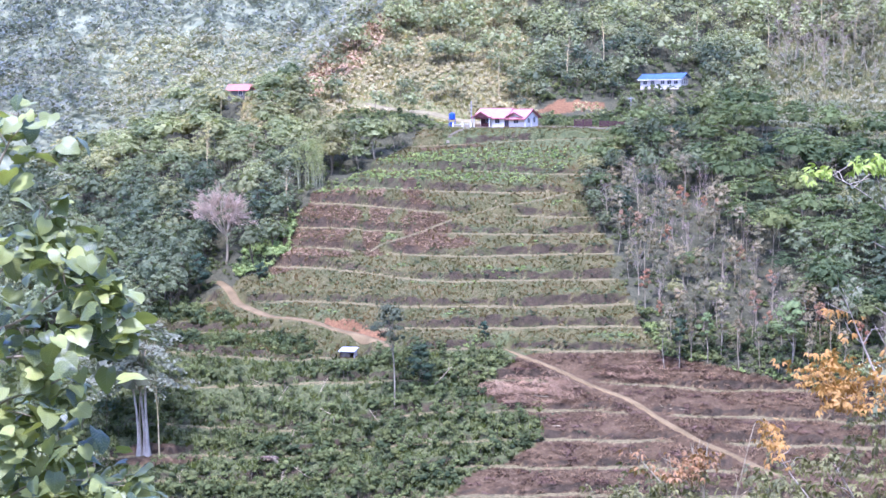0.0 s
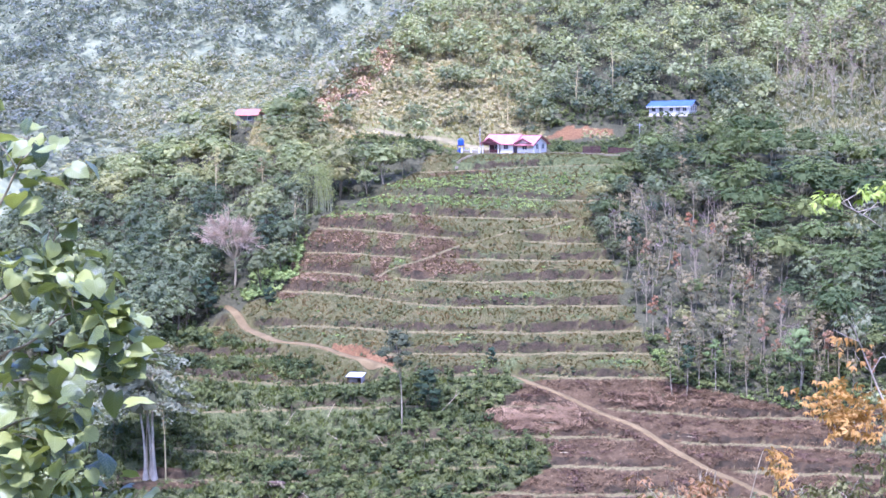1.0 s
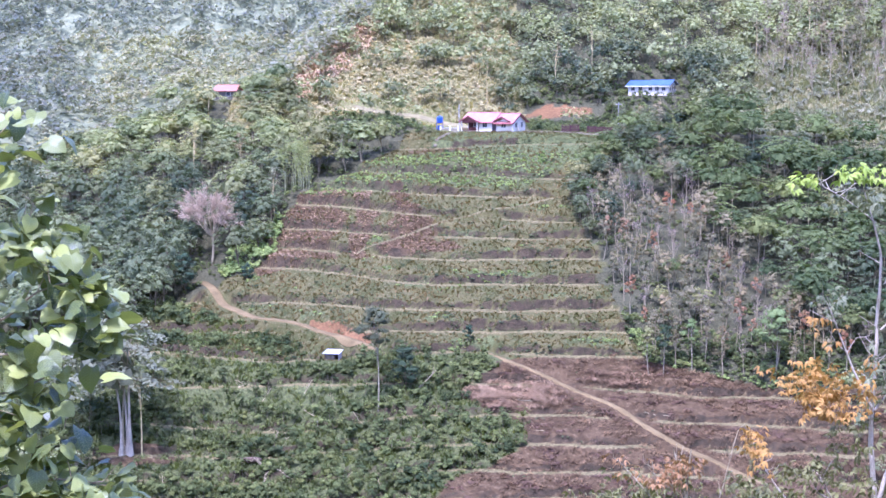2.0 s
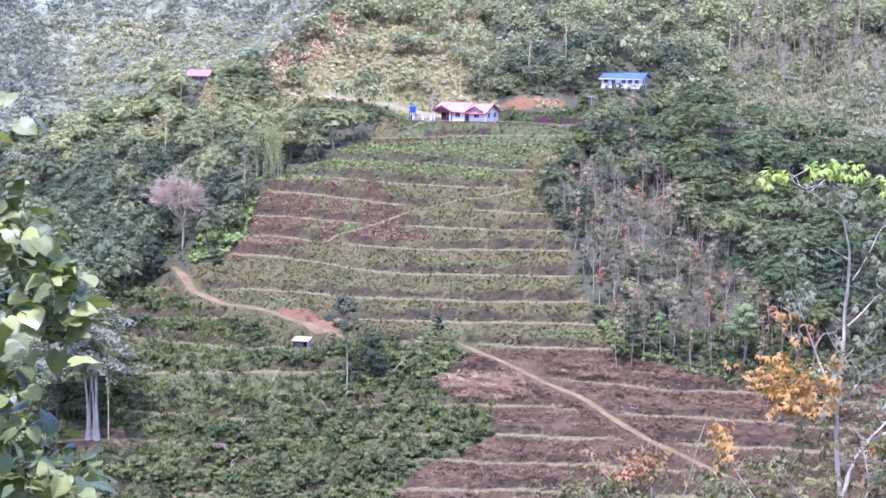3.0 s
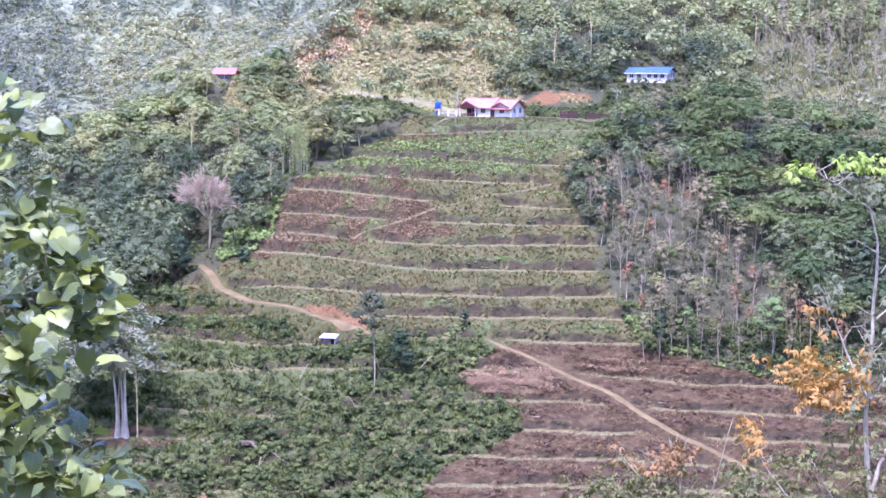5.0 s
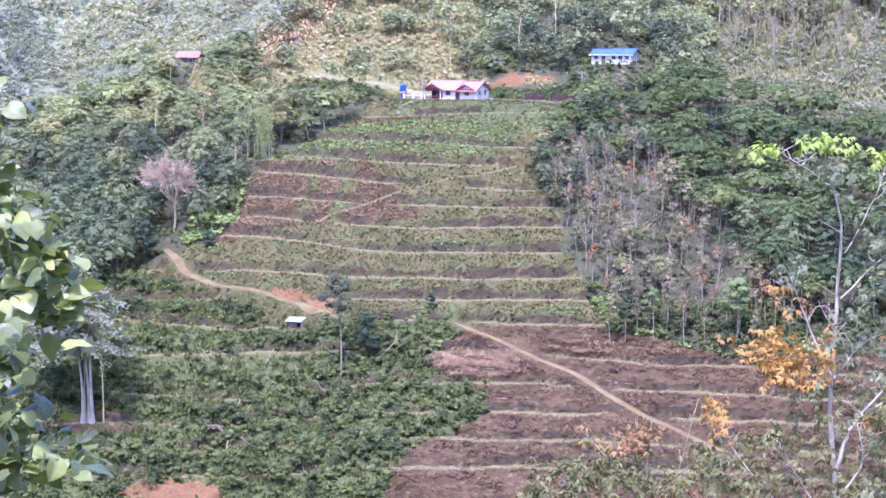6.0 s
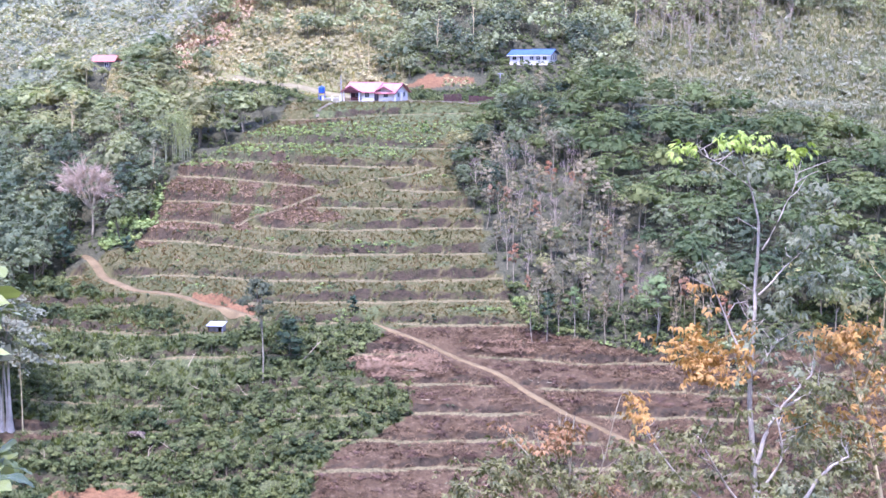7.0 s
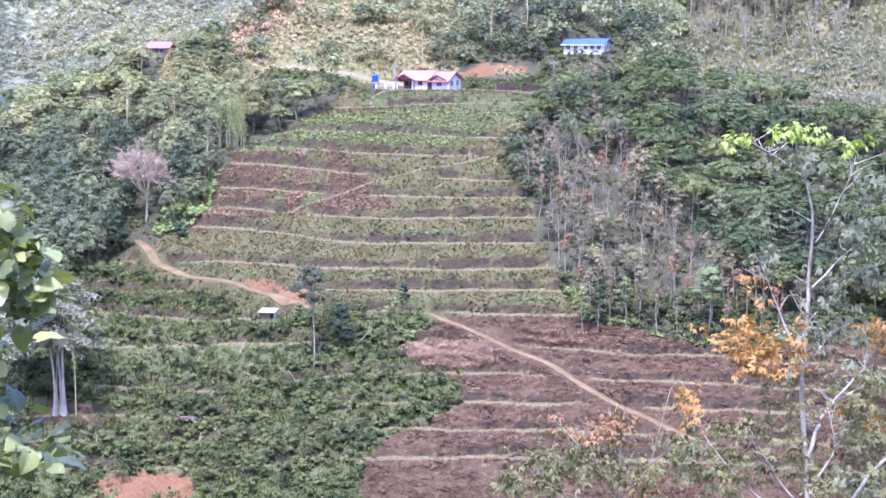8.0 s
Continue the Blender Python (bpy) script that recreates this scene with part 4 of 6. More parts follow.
SHRUBS = [shrub_data(600 + i, 2, 11, 0.29, 0.8 + 0.05 * i, 0.8 + 0.16 * i) for i in range(8)]
cover("undergrowth", SHRUBS, (-94, 14, 259, 348), 8200,
      lambda x, y: (zone_of(x, y)["thicket"] | (x < -56) & (y < 348) & (y > 256) | (y > 312) & (y < 340) & (x < -22) & (y < 309 + (-22 - x) * 0.75)) & off_tracks(x, y, 2.3)
      & ((bench_at(x, y) < 0.08) | ~((y > 300) & (x < -14) | (y > 288) & (x < -33))) & ~zone_of(x, y)["red"] & ~zone_of(x, y)["hump"] & (bank_at(x, y) < 0.3 + (y < 311)) & (np.hypot(x + 25.3, y - 312) > 3.2),
      0.4, 2.2, [M_SHRUB], "thick green shrubs and saplings over old terraces", "undergrowth", 51, bias=2.2, cap=below_bench)
cover("fresh_growth", [shrub_data(620 + i, 2, 12, 0.36, 0.8, 0.7) for i in range(3)], (-58, 45, 312, 388), 8000,
      lambda x, y: zone_of(x, y)["green"] & (bench_at(x, y) < 0.3) & (y < 387) & ((y > 369) | (waves(x, y, 4, 71) > -0.1)), 0.35, 1.0, [M_FERN], "bright green low growth on the upper terraces", "undergrowth", 52)
cover("slope_grass", [tuft_data(640 + i, 7, 0.55, 0.22) for i in range(5)], (-60, 45, 300, 398), 26000,
      lambda x, y: (x > EDGE_L(y)) & (x < EDGE_R(y)) & (y > 311) & (bench_at(x, y) < 0.5) & (bank_at(x, y) < 0.35) & ~zone_of(x, y)["red"] & off_tracks(x, y), 0.5, 1.2, [M_GRASS],
      "short dry and green grass between terraces", "grass", 53)
cover("cut_brush", [tuft_data(660 + i, 8, 0.42, 0.6, 0.18, True) for i in range(5)], (-12, 125, 250, 312), 15000,
      lambda x, y: zone_of(x, y)["bare"] & (bench_at(x, y) < 0.5) & off_tracks(x, y) & (waves(x, y, 12, 88) > -0.25), 0.5, 1.3, [M_BRUSH],
      "cut dry brush lying on cleared soil", "brush", 54)
cover("upper_brush", [tuft_data(670 + i, 8, 0.42, 0.55, 0.2, True) for i in range(5)], (-44, 10, 344, 374), 6000,
      lambda x, y: zone_of(x, y)["bare"] & (bench_at(x, y) < 0.1) & (bank_at(x, y) < 0.3), 0.4, 1.0, [M_CUTTINGS], "cut dry brush on the upper terraces", "brush", 55)
cover("dry_scrub", [shrub_data(680 + i, 1, 14, 0.4, 1.3) for i in range(4)], (-66, 16, 419, 503), 4600,
      lambda x, y: zone_of(x, y)["dry"] & clear_road(x, y) & (~zone_of(x, y)["stripped"] | (waves(x, y, 5, 97) > 0.45)), 0.5, 1.6, [M_SCRUB], "yellow-green dry scrub on the hill behind the houses", "scrub", 56)
cover("upper_scrub", [shrub_data(690 + i, 1, 14, 0.4, 1.3) for i in range(4)], (64, 172, 372, 474), 4000,
      lambda x, y: zone_of(x, y)["dry"] & (y > 404) | (x > 66) & (y > 404 - 0.5 * (x - 62)) & (y < 474), 0.5, 1.5, [M_UPPER], "pale yellow-green scrub on the upper slope", "scrub", 57)
WOODS = [small_tree(700 + i, 11, 6, 0.8, 7.5, 2.9) for i in range(6)]
def hill_tone(x, y, rng):
    """A dark stand above the cutting and a few dark groups, light crowns higher up."""
    dark = np.exp(-((x - 32) / 13) ** 2 - ((y - 445) / 17) ** 2) + np.exp(-((x - 63) / 6) ** 2 - ((y - 440) / 9) ** 2)
    return np.clip(0.55 - 0.65 * dark + 0.35 * waves(x, y, 17, 58) + 0.12 * (y > 460) + rng.normal(size=len(x)) * 0.2, 0, 1)


cover("hillside_woodland", WOODS, (-60, 182, 416, 518), 2900,
      lambda x, y: ((x > 11 + 5 * waves(x, y, 30, 9)) & (x < 76) | (x > 74) & (y > 462) | (y > 478) | (x < 74) & (waves(x, y, 22, 90) > 0.3) | (x > 74) & (waves(x, y, 18, 91) > 0.95)) & ((np.hypot(x - 50, y - 441) > 7.5) | (y > 448)) & ~((x > 39) & (x < 59) & (y > 405) & (y < 440)) & (np.hypot(x - 8, y - 412) > 14) & clear_road(x, y) & (np.hypot((x - 26) / 12, (y - 425) / 8) > 1)
      & (x > -52 + 0.42 * (y - 430)), 0.5, 1.1, [M_WOODS, M_BARK], "mixed green trees over the hill behind the houses", "woodland", 58, tint=hill_tone)
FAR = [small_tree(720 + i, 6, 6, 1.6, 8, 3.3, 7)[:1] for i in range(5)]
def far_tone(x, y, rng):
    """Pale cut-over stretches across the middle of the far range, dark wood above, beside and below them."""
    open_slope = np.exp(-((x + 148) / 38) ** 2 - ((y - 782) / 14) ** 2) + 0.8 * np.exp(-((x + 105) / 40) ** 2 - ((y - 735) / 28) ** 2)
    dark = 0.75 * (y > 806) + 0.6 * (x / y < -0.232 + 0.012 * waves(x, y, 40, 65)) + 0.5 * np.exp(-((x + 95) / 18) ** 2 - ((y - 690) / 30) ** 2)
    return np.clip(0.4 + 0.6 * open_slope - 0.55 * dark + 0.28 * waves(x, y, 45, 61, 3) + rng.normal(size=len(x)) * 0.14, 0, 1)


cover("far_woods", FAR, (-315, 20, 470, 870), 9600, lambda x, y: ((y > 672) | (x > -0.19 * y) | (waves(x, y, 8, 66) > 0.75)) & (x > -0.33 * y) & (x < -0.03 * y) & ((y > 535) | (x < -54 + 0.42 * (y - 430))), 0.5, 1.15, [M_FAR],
      "blue-green forest on the far range, haze put into its leaf colour", "woodland", 59, tint=far_tone)
cover("valley_woods", [small_tree(740 + i, 12, 9, 0.6) for i in range(4)], (-110, 110, 225, 300), 330,
      lambda x, y: (x < -66) | (x > 66) & (y < 296), 0.6, 1.2, [M_WOODS, M_BARK], "trees along the valley sides", "woodland", 60)
cover("wood_edge_growth", SHRUBS, (-80, 80, 296, 434), 4400,
      lambda x, y: zone_of(x, y)["woods"] & ((x > 36) & (x < 62) & (y > 392) | ((x < EDGE_L(y)) & (x > EDGE_L(y) - 14) & (y > 340)) | ((x > EDGE_R(y)) & (x < EDGE_R(y) + 30)) | (x < EDGE_L(y)) & (y < 385)) & off_tracks(x, y, 2.2), 0.6, 1.6, [M_SHRUB],
      "green bushes along the edge of the woods", "undergrowth", 61)
cover("path_bushes", SHRUBS, (-52, -40, 349, 368), 420, lambda x, y: (x < EDGE_L(y) + 1.5) & (np.hypot(x + 55, y - 356) > 4), 0.7, 1.7, [M_FERN], "bright green bushes at the foot of the wood", "undergrowth", 76)
cover("terrace_weeds", [shrub_data(760 + i, 2, 9, 0.28, 0.8, 0.45) for i in range(4)], (-60, 42, 311, 394), 15000,
      lambda x, y: (x > EDGE_L(y)) & (x < EDGE_R(y)) & (bench_at(x, y) < 0.2) & off_tracks(x, y) & np.where(np.maximum(bank_at(x, y), bank_at(x, y - 0.8)) > 0.15, waves(x * 0.6, y, 9, 93) > -0.25, (waves(x * 0.6, y, 11, 93) > 0.5) & (waves(x, y, 5, 94) > 0.1)), 0.25, 0.95, [M_WEED],
      "low dark weeds along terrace banks", "undergrowth", 62)
cover("bank_bushes", SHRUBS, (-36, 62, 398, 453), 3000, lambda x, y: (np.hypot(x - 50, y - 441) > 6.6) & ((x > 36) & (y > 405) | (y > 400) & (y < 410) & (x > 21) | (y > 404) & (y < 426) & (x > 16) & (x < 40) & (np.hypot((x - 25) / 9.5, (y - 427.5) / 4.6) > 1) | (y > 431.5) & (x > 12) & (x < 38) | (x < -8 - 0.6 * (y - 400)) & (y < 420) & (x > -38)) & clear_road(x, y, 3.0), 0.7, 1.7, [M_SHRUB],
      "green bushes on the bank below the blue-roofed house", "undergrowth", 63)
cover("slope_litter", [tuft_data(780 + i, 8, 0.7, 0.8, 0.22, True) for i in range(4)], (-70, -10, 428, 505), 3200,
      lambda x, y: zone_of(x, y)["stripped"], 0.7, 1.8, [M_HEAP], "dry cut brush on the stripped slope", "brush", 64, tint=lambda x, y, rng: rng.uniform(0.5, 1.0, len(x)))
cover("saplings", [small_tree(790 + i, 9, 8, 0.5, 5.5, 2.0) for i in range(5)], (-94, 12, 259, 346), 700,
      lambda x, y: zone_of(x, y)["thicket"] & ~zone_of(x, y)["hump"] & (bench_at(x, y) < 0.2) & (np.hypot(x + 25.3, y - 311) > 5), 0.3, 0.75, [M_SHRUB, M_BARK],
      "young trees standing among the shrubs", "undergrowth", 65)

cover("road_verge", [tuft_data(810 + i, 7, 0.5, 0.25) for i in range(4)], (-34, 6, 412, 440), 12000,
      lambda x, y: (~clear_road(x, y, 4.4) | (y < 432) & (x < -4) & ~clear_road(x, y, 8.5)) & clear_road(x, y, 2.3) & (y > 416), 0.3, 0.75, [M_FERN], "short light green grass beside the house road", "grass", 66)
HEAPS = lambda x, y: (np.hypot((x - 9) / (8.5 + 2.5 * waves(x, y, 6, 95)), (y - 300.6) / (4.2 + 1.2 * waves(x, y, 5, 92))) < 1) | (np.hypot((x - 29) / 5.8, (y - 306.2) / (2.0 + 0.8 * waves(x, y, 6, 96))) < 1)
cover("brush_heaps", [tuft_data(820 + i, 9, 0.42, 1.1, 0.1, True) for i in range(6)], (-8, 40, 295, 310), 9500,
      lambda x, y: HEAPS(x, y) & (bench_at(x, y) < 0.4) & off_tracks(x, y) & (waves(x * 0.8, y * 1.5, 4.5, 101) > -0.15), 0.5, 1.5, [M_HEAP], "pale heaps of cut dry branches on cleared soil", "brush", 67)
cover("field_debris", [tuft_data(880 + i, 10, 0.5, 0.8, 0.2, True) for i in range(5)], (-12, 100, 255, 311), 16000,
      lambda x, y: zone_of(x, y)["bare"] & off_tracks(x, y) & (bench_at(x, y) < 0.1) & (waves(x * 0.45, y * 1.3, 5, 102) > 0.4), 0.35, 1.1, [M_DEBRIS], "dark tangles of dead brush strewn over cleared soil", "brush", 73)
cover("field_weeds", [shrub_data(890 + i, 2, 9, 0.28, 0.8, 0.45) for i in range(3)], (-12, 100, 255, 311), 6000,
      lambda x, y: zone_of(x, y)["bare"] & off_tracks(x, y) & np.where(np.maximum(bench_at(x, y + 0.9), bench_at(x, y - 1.2)) > 0.5, waves(x * 0.5, y, 11, 103) > 0.25, waves(x, y, 8, 104) > 0.85), 0.2, 0.6, [M_WEED], "small green weeds along the field benches", "undergrowth", 74)
cover("lawn_grass", [tuft_data(900 + i, 7, 0.4, 0.25) for i in range(4)], (-8, 40, 392.5, 404), 9000,
      lambda x, y: (np.hypot(x - 7.5, y - 406) > 9) & ~((y < 394.5) & (x > -2) & (x < 12)), 0.4, 0.9, [M_LAWN], "short pale green lawn below the house", "grass", 75)
cover("thicket_grass", [tuft_data(830 + i, 7, 1.1, 0.5) for i in range(6)], (-94, 14, 259, 348), 14000,
      lambda x, y: (zone_of(x, y)["thicket"] | (y > 312) & (y < 340) & (x < -22) & (y < 309 + (-22 - x) * 0.75)) & off_tracks(x, y, 2.0) & ~zone_of(x, y)["red"] & ~zone_of(x, y)["hump"] & ((bench_at(x, y) < 0.3) | (waves(x, y, 9, 98) > 0.4)),
      0.4, 1.2, [M_SHRUB], "long yellow-green grass between the shrubs", "grass", 68)
cover("wood_foot_bushes", SHRUBS, (28, 112, 294, 322), 2600, lambda x, y: (x > EDGE_R(y) - 0.8) & ((x < EDGE_R(y) + 16) | (y < 316) & (x > 50)), 0.5, 1.6, [M_SHRUB],
      "mid green bushes at the foot of the dry wood", "undergrowth", 69)
cover("fresh_edge_bushes", SHRUBS, (30, 62, 298, 318), 900, lambda x, y: (x > EDGE_R(y) - 1.2) & (x < EDGE_R(y) + 3.0) & (waves(x, y, 7, 73) > -0.2), 0.5, 1.3, [M_FERN], "bright green bushes along the foot of the dry wood", "undergrowth", 74)
cover("hill_grass", [tuft_data(840 + i, 7, 1.0, 0.5) for i in range(5)], (-62, 18, 419, 500), 9000,
      lambda x, y: zone_of(x, y)["dry"] & clear_road(x, y, 3.0), 0.5, 1.3, [M_SCRUB], "long dry grass on the hill behind the houses", "grass", 70)
cover("upper_grass", [tuft_data(850 + i, 7, 1.1, 0.5) for i in range(5)], (64, 172, 372, 474), 20000,
      lambda x, y: (x < 0.38 * y) & (zone_of(x, y)["dry"] & (y > 404) | (x > 66) & (y > 404 - 0.5 * (x - 62)) & (y < 474)), 0.5, 1.6, [M_UPPER], "long pale grass on the upper slope", "grass", 71)
cover("dry_stalks", [tuft_data(870 + i, 3, 0.9, 0.1, 0.09) for i in range(4)], (-58, 42, 312, 392), 9000,
      lambda x, y: (x > EDGE_L(y)) & (x < EDGE_R(y)) & (np.maximum.reduce([bench_at(x, y - d) for d in (2.1, 3.6, 5.0)]) > 0.75) & (bench_at(x, y) < 0.1) & (waves(x, y, 13, 99) > -0.2), 0.4, 0.8, [M_CUTTINGS],
      "rows of dry stalks planted along the terraces", "stalks", 72)


# ---------------------------------------------------------------- buildings
def box(bm, x0, x1, y0, y1, z0, z1):
    vs = [bm.verts.new(c) for c in ((x0, y0, z0), (x1, y0, z0), (x1, y1, z0), (x0, y1, z0), (x0, y0, z1), (x1, y0, z1), (x1, y1, z1), (x0, y1, z1))]
    for f in ((0, 3, 2, 1), (4, 5, 6, 7), (0, 1, 5, 4), (1, 2, 6, 5), (2, 3, 7, 6), (3, 0, 4, 7)):
        bm.faces.new([vs[i] for i in f])
    return bm


def boxes(*rows):
    bm = bmesh.new()
    for r in rows:
        box(bm, *r)
    return bm


def prism(outline, a, b, axis="x"):
    """A solid from an outline of (across, up) drawn out from a to b along x or y."""
    bm = bmesh.new()
    at = (lambda s, p: (s, p[0], p[1])) if axis == "x" else (lambda s, p: (p[0], s, p[1]))
    one, two = [bm.verts.new(at(a, p)) for p in outline], [bm.verts.new(at(b, p)) for p in outline]
    n = len(outline)
    bm.faces.new(one), bm.faces.new(two[::-1])
    for i in range(n):
        bm.faces.new((one[i], two[i], two[(i + 1) % n], one[(i + 1) % n]))
    bmesh.ops.recalc_face_normals(bm, faces=bm.faces)
    return bm


def sheet_roof(x0, x1, eave_y, eave_z, ridge_y, ridge_z, thick=0.09, rib=0.45):
    """One slope of ribbed metal roofing from eave to ridge, in one piece."""
    bm = bmesh.new()
    n = max(3, int((x1 - x0) / rib))
    line = [(x0, 0.0)]
    for i in range(n):
        x = x0 + (i + 0.5) * (x1 - x0) / n
        line += [(x - 0.07, 0.0), (x - 0.045, 0.06), (x + 0.045, 0.06), (x + 0.07, 0.0)]
    line.append((x1, 0.0))
    ends = ((eave_y, eave_z), (ridge_y, ridge_z))
    top = [[bm.verts.new((x, y, z + thick + h)) for x, h in line] for y, z in ends]
    low = [[bm.verts.new((x, y, z)) for x in (x0, x1)] for y, z in ends]
    for k in range(len(line) - 1):
        bm.faces.new((top[0][k], top[0][k + 1], top[1][k + 1], top[1][k]))
    bm.faces.new((low[0][0], low[1][0], low[1][1], low[0][1]))
    for k, e in ((0, 0), (-1, 1)):
        bm.faces.new((top[0][k], top[1][k], low[1][e], low[0][e]))
    for e in (0, 1):
        bm.faces.new(top[e] + [low[e][1], low[e][0]])
    bmesh.ops.recalc_face_normals(bm, faces=bm.faces)
    return bm


def opening(root, name, x, y, z0, w, h, side="front", frame_mat=None):
    """A window or door set in a wall: frame proud of it, pane or leaf inside."""
    def put(a0, a1, d0, d1, c0, c1):
        return (x + a0, x + a1, y + d0, y + d1, z0 + c0, z0 + c1) if side == "front" else (x - d1, x - d0, y + a0, y + a1, z0 + c0, z0 + c1)
    t = 0.09
    holder = part(name, boxes(put(-w / 2, w / 2, -0.03, 0.12, 0, h)), M_GLASS, root)
    part("frame", boxes(put(-w / 2 - t, -w / 2, -0.08, 0.1, -t, h + t), put(w / 2, w / 2 + t, -0.08, 0.1, -t, h + t),
                        put(-w / 2, w / 2, -0.08, 0.1, h, h + t), put(-w / 2, w / 2, -0.1, 0.1, -t, 0), put(-0.03, 0.03, -0.07, 0.1, 0, h)), frame_mat or M_WALL, holder)
    return holder


def red_house():
    root = thing("house", (7.4, 406.3, -16.15), "white bungalow with a pink-red metal roof and porch", "house", turn=-26)
    L, D, H, R = 13.2, 8.0, 2.55, 4.35
    part("base_slab", boxes((-L / 2 - 0.4, L / 2 + 0.9, -D / 2 - 1.0, D / 2 + 0.4, -1.2, 0.06)), M_CONCRETE, root)
    part("wall", boxes((-L / 2 + 4.4, L / 2, -D / 2, -D / 2 + 0.15, 0.06, H)), M_WALL, root)
    part("wall", boxes((-L / 2, L / 2, D / 2 - 0.15, D / 2, 0.06, H)), M_WALL, root)
    part("wall", boxes((-L / 2, -L / 2 + 0.15, -D / 2 + 3.0, D / 2 - 0.15, 0.06, H)), M_WALL, root)
    # Inner porch walls take the dark timber colour in place of the porch's shade.
    part("wall", boxes((-L / 2 + 0.15, -L / 2 + 4.4, -D / 2 + 3.0, -D / 2 + 3.15, 0.06, H)), M_WOODPOST, root)
    part("wall", boxes((-L / 2 + 4.4, -L / 2 + 4.55, -D / 2 + 0.15, -D / 2 + 3.0, 0.06, H)), M_WOODPOST, root)
    part("gable_wall", prism([(-D / 2, 0.06), (D / 2, 0.06), (D / 2, H - 0.2), (0, R - 0.34), (-D / 2, H - 0.2)], L / 2 - 0.15, L / 2 + 0.003), M_WALL, root)
    part("gable_wall", prism([(-D / 2, H), (D / 2, H), (0, R - 0.12)], -L / 2, -L / 2 + 0.15), M_WALL, root)
    for x0, x1, drop, out in ((-L / 2 - 0.5, 1.9, 0.0, 0.7), (1.9, L / 2 + 0.6, 0.22, 1.0)):
        for side in (-1, 1):
            part("roof_slope", sheet_roof(x0, x1, side * (D / 2 + out), H - 0.42 - drop, 0, R - drop), M_REDROOF, root)
        part("ridge_cap", boxes((x0, x1, -0.18, 0.18, R + 0.06 - drop, R + 0.2 - drop)), M_REDROOF, root)
        part("eave_board", boxes((x0, x1, -D / 2 - out - 0.08, -D / 2 - out - 0.01, H - 0.53 - drop, H - 0.32 - drop)), M_REDTRIM, root)
    part("roof_step", prism([(-D / 2 - 0.7, H - 0.62), (0, R - 0.2), (D / 2 + 0.7, H - 0.62), (D / 2 + 0.7, H - 0.3), (0, R + 0.12), (-D / 2 - 0.7, H - 0.3)], 1.9, 1.98), M_REDTRIM, root)
    for s in (-1, 1):
        part("verge_board", prism([(s * (D / 2 + 1.02), H - 0.84), (0, R - 0.42), (0, R - 0.08), (s * (D / 2 + 1.02), H - 0.5)], L / 2 + 0.6, L / 2 + 0.68), M_REDTRIM, root)
    # open porch with its own front gable
    px, pw, pr = -L / 2 + 2.2, 2.55, 3.8
    for s in (-1, 1):
        part("porch_roof_slope", prism([(px, pr), (px + s * pw, 2.45), (px + s * pw, 2.54), (px, pr + 0.1)], -D / 2 - 1.5, -0.9, "y"), M_REDROOF, root)
        part("porch_verge", prism([(px, pr - 0.3), (px + s * pw, 2.2), (px + s * pw, 2.5), (px, pr + 0.08)], -D / 2 - 1.58, -D / 2 - 1.5, "y"), M_REDTRIM, root)
        part("porch_post", boxes((px + s * 2.1 - 0.13, px + s * 2.1 + 0.13, -D / 2 - 0.93, -D / 2 - 0.67, 0.06, 2.6)), M_WALL, root)
    part("porch_gable", prism([(px - 2.3, 2.5), (px + 2.3, 2.5), (px, pr - 0.15)], -D / 2 - 1.2, -D / 2 - 1.1, "y"), M_REDTRIM, root)
    part("porch_rail", boxes((px - 2.0, px + 2.0, -D / 2 - 0.85, -D / 2 - 0.77, 0.75, 0.85), (px - 2.0, px + 2.0, -D / 2 - 0.85, -D / 2 - 0.77, 0.25, 0.33),
                             *[(px - 1.9 + 0.42 * i, px - 1.86 + 0.42 * i, -D / 2 - 0.83, -D / 2 - 0.79, 0.33, 0.75) for i in range(10)]), M_REDTRIM, root)
    for y in (-D / 2 - 0.7, -1.2):
        part("end_column", boxes((L / 2 + 0.35, L / 2 + 0.6, y, y + 0.25, 0.06, 2.1)), M_WALL, root)
    # small gable over the front room
    gx, gw, gr = L / 2 - 2.4, 2.3, 3.65
    for s in (-1, 1):
        part("front_gable_slope", prism([(gx, gr), (gx + s * gw, 2.5), (gx + s * gw, 2.6), (gx, gr + 0.1)], -D / 2 - 0.95, -1.2, "y"), M_REDROOF, root)
        part("front_gable_verge", prism([(gx, gr - 0.25), (gx + s * gw, 2.3), (gx + s * gw, 2.56), (gx, gr + 0.06)], -D / 2 - 1.02, -D / 2 - 0.95, "y"), M_REDTRIM, root)
    part("front_gable_wall", prism([(gx - 1.9, 2.35), (gx + 1.9, 2.35), (gx, gr - 0.18)], -D / 2 - 0.12, -D / 2 - 0.01, "y"), M_WALL, root)
    for x in (-0.6, 4.4):
        opening(root, "window", x, -D / 2, 1.0, 1.2, 1.15)
    opening(root, "door", 1.9, -D / 2, 0.1, 0.95, 2.1, frame_mat=M_REDTRIM)
    for y in (-1.6, 1.8):
        opening(root, "window", L / 2, y, 1.0, 1.2, 1.15, "end")
    opening(root, "window", -L / 2 + 2.2, -D / 2 + 3.0, 1.0, 1.2, 1.15)
    return root


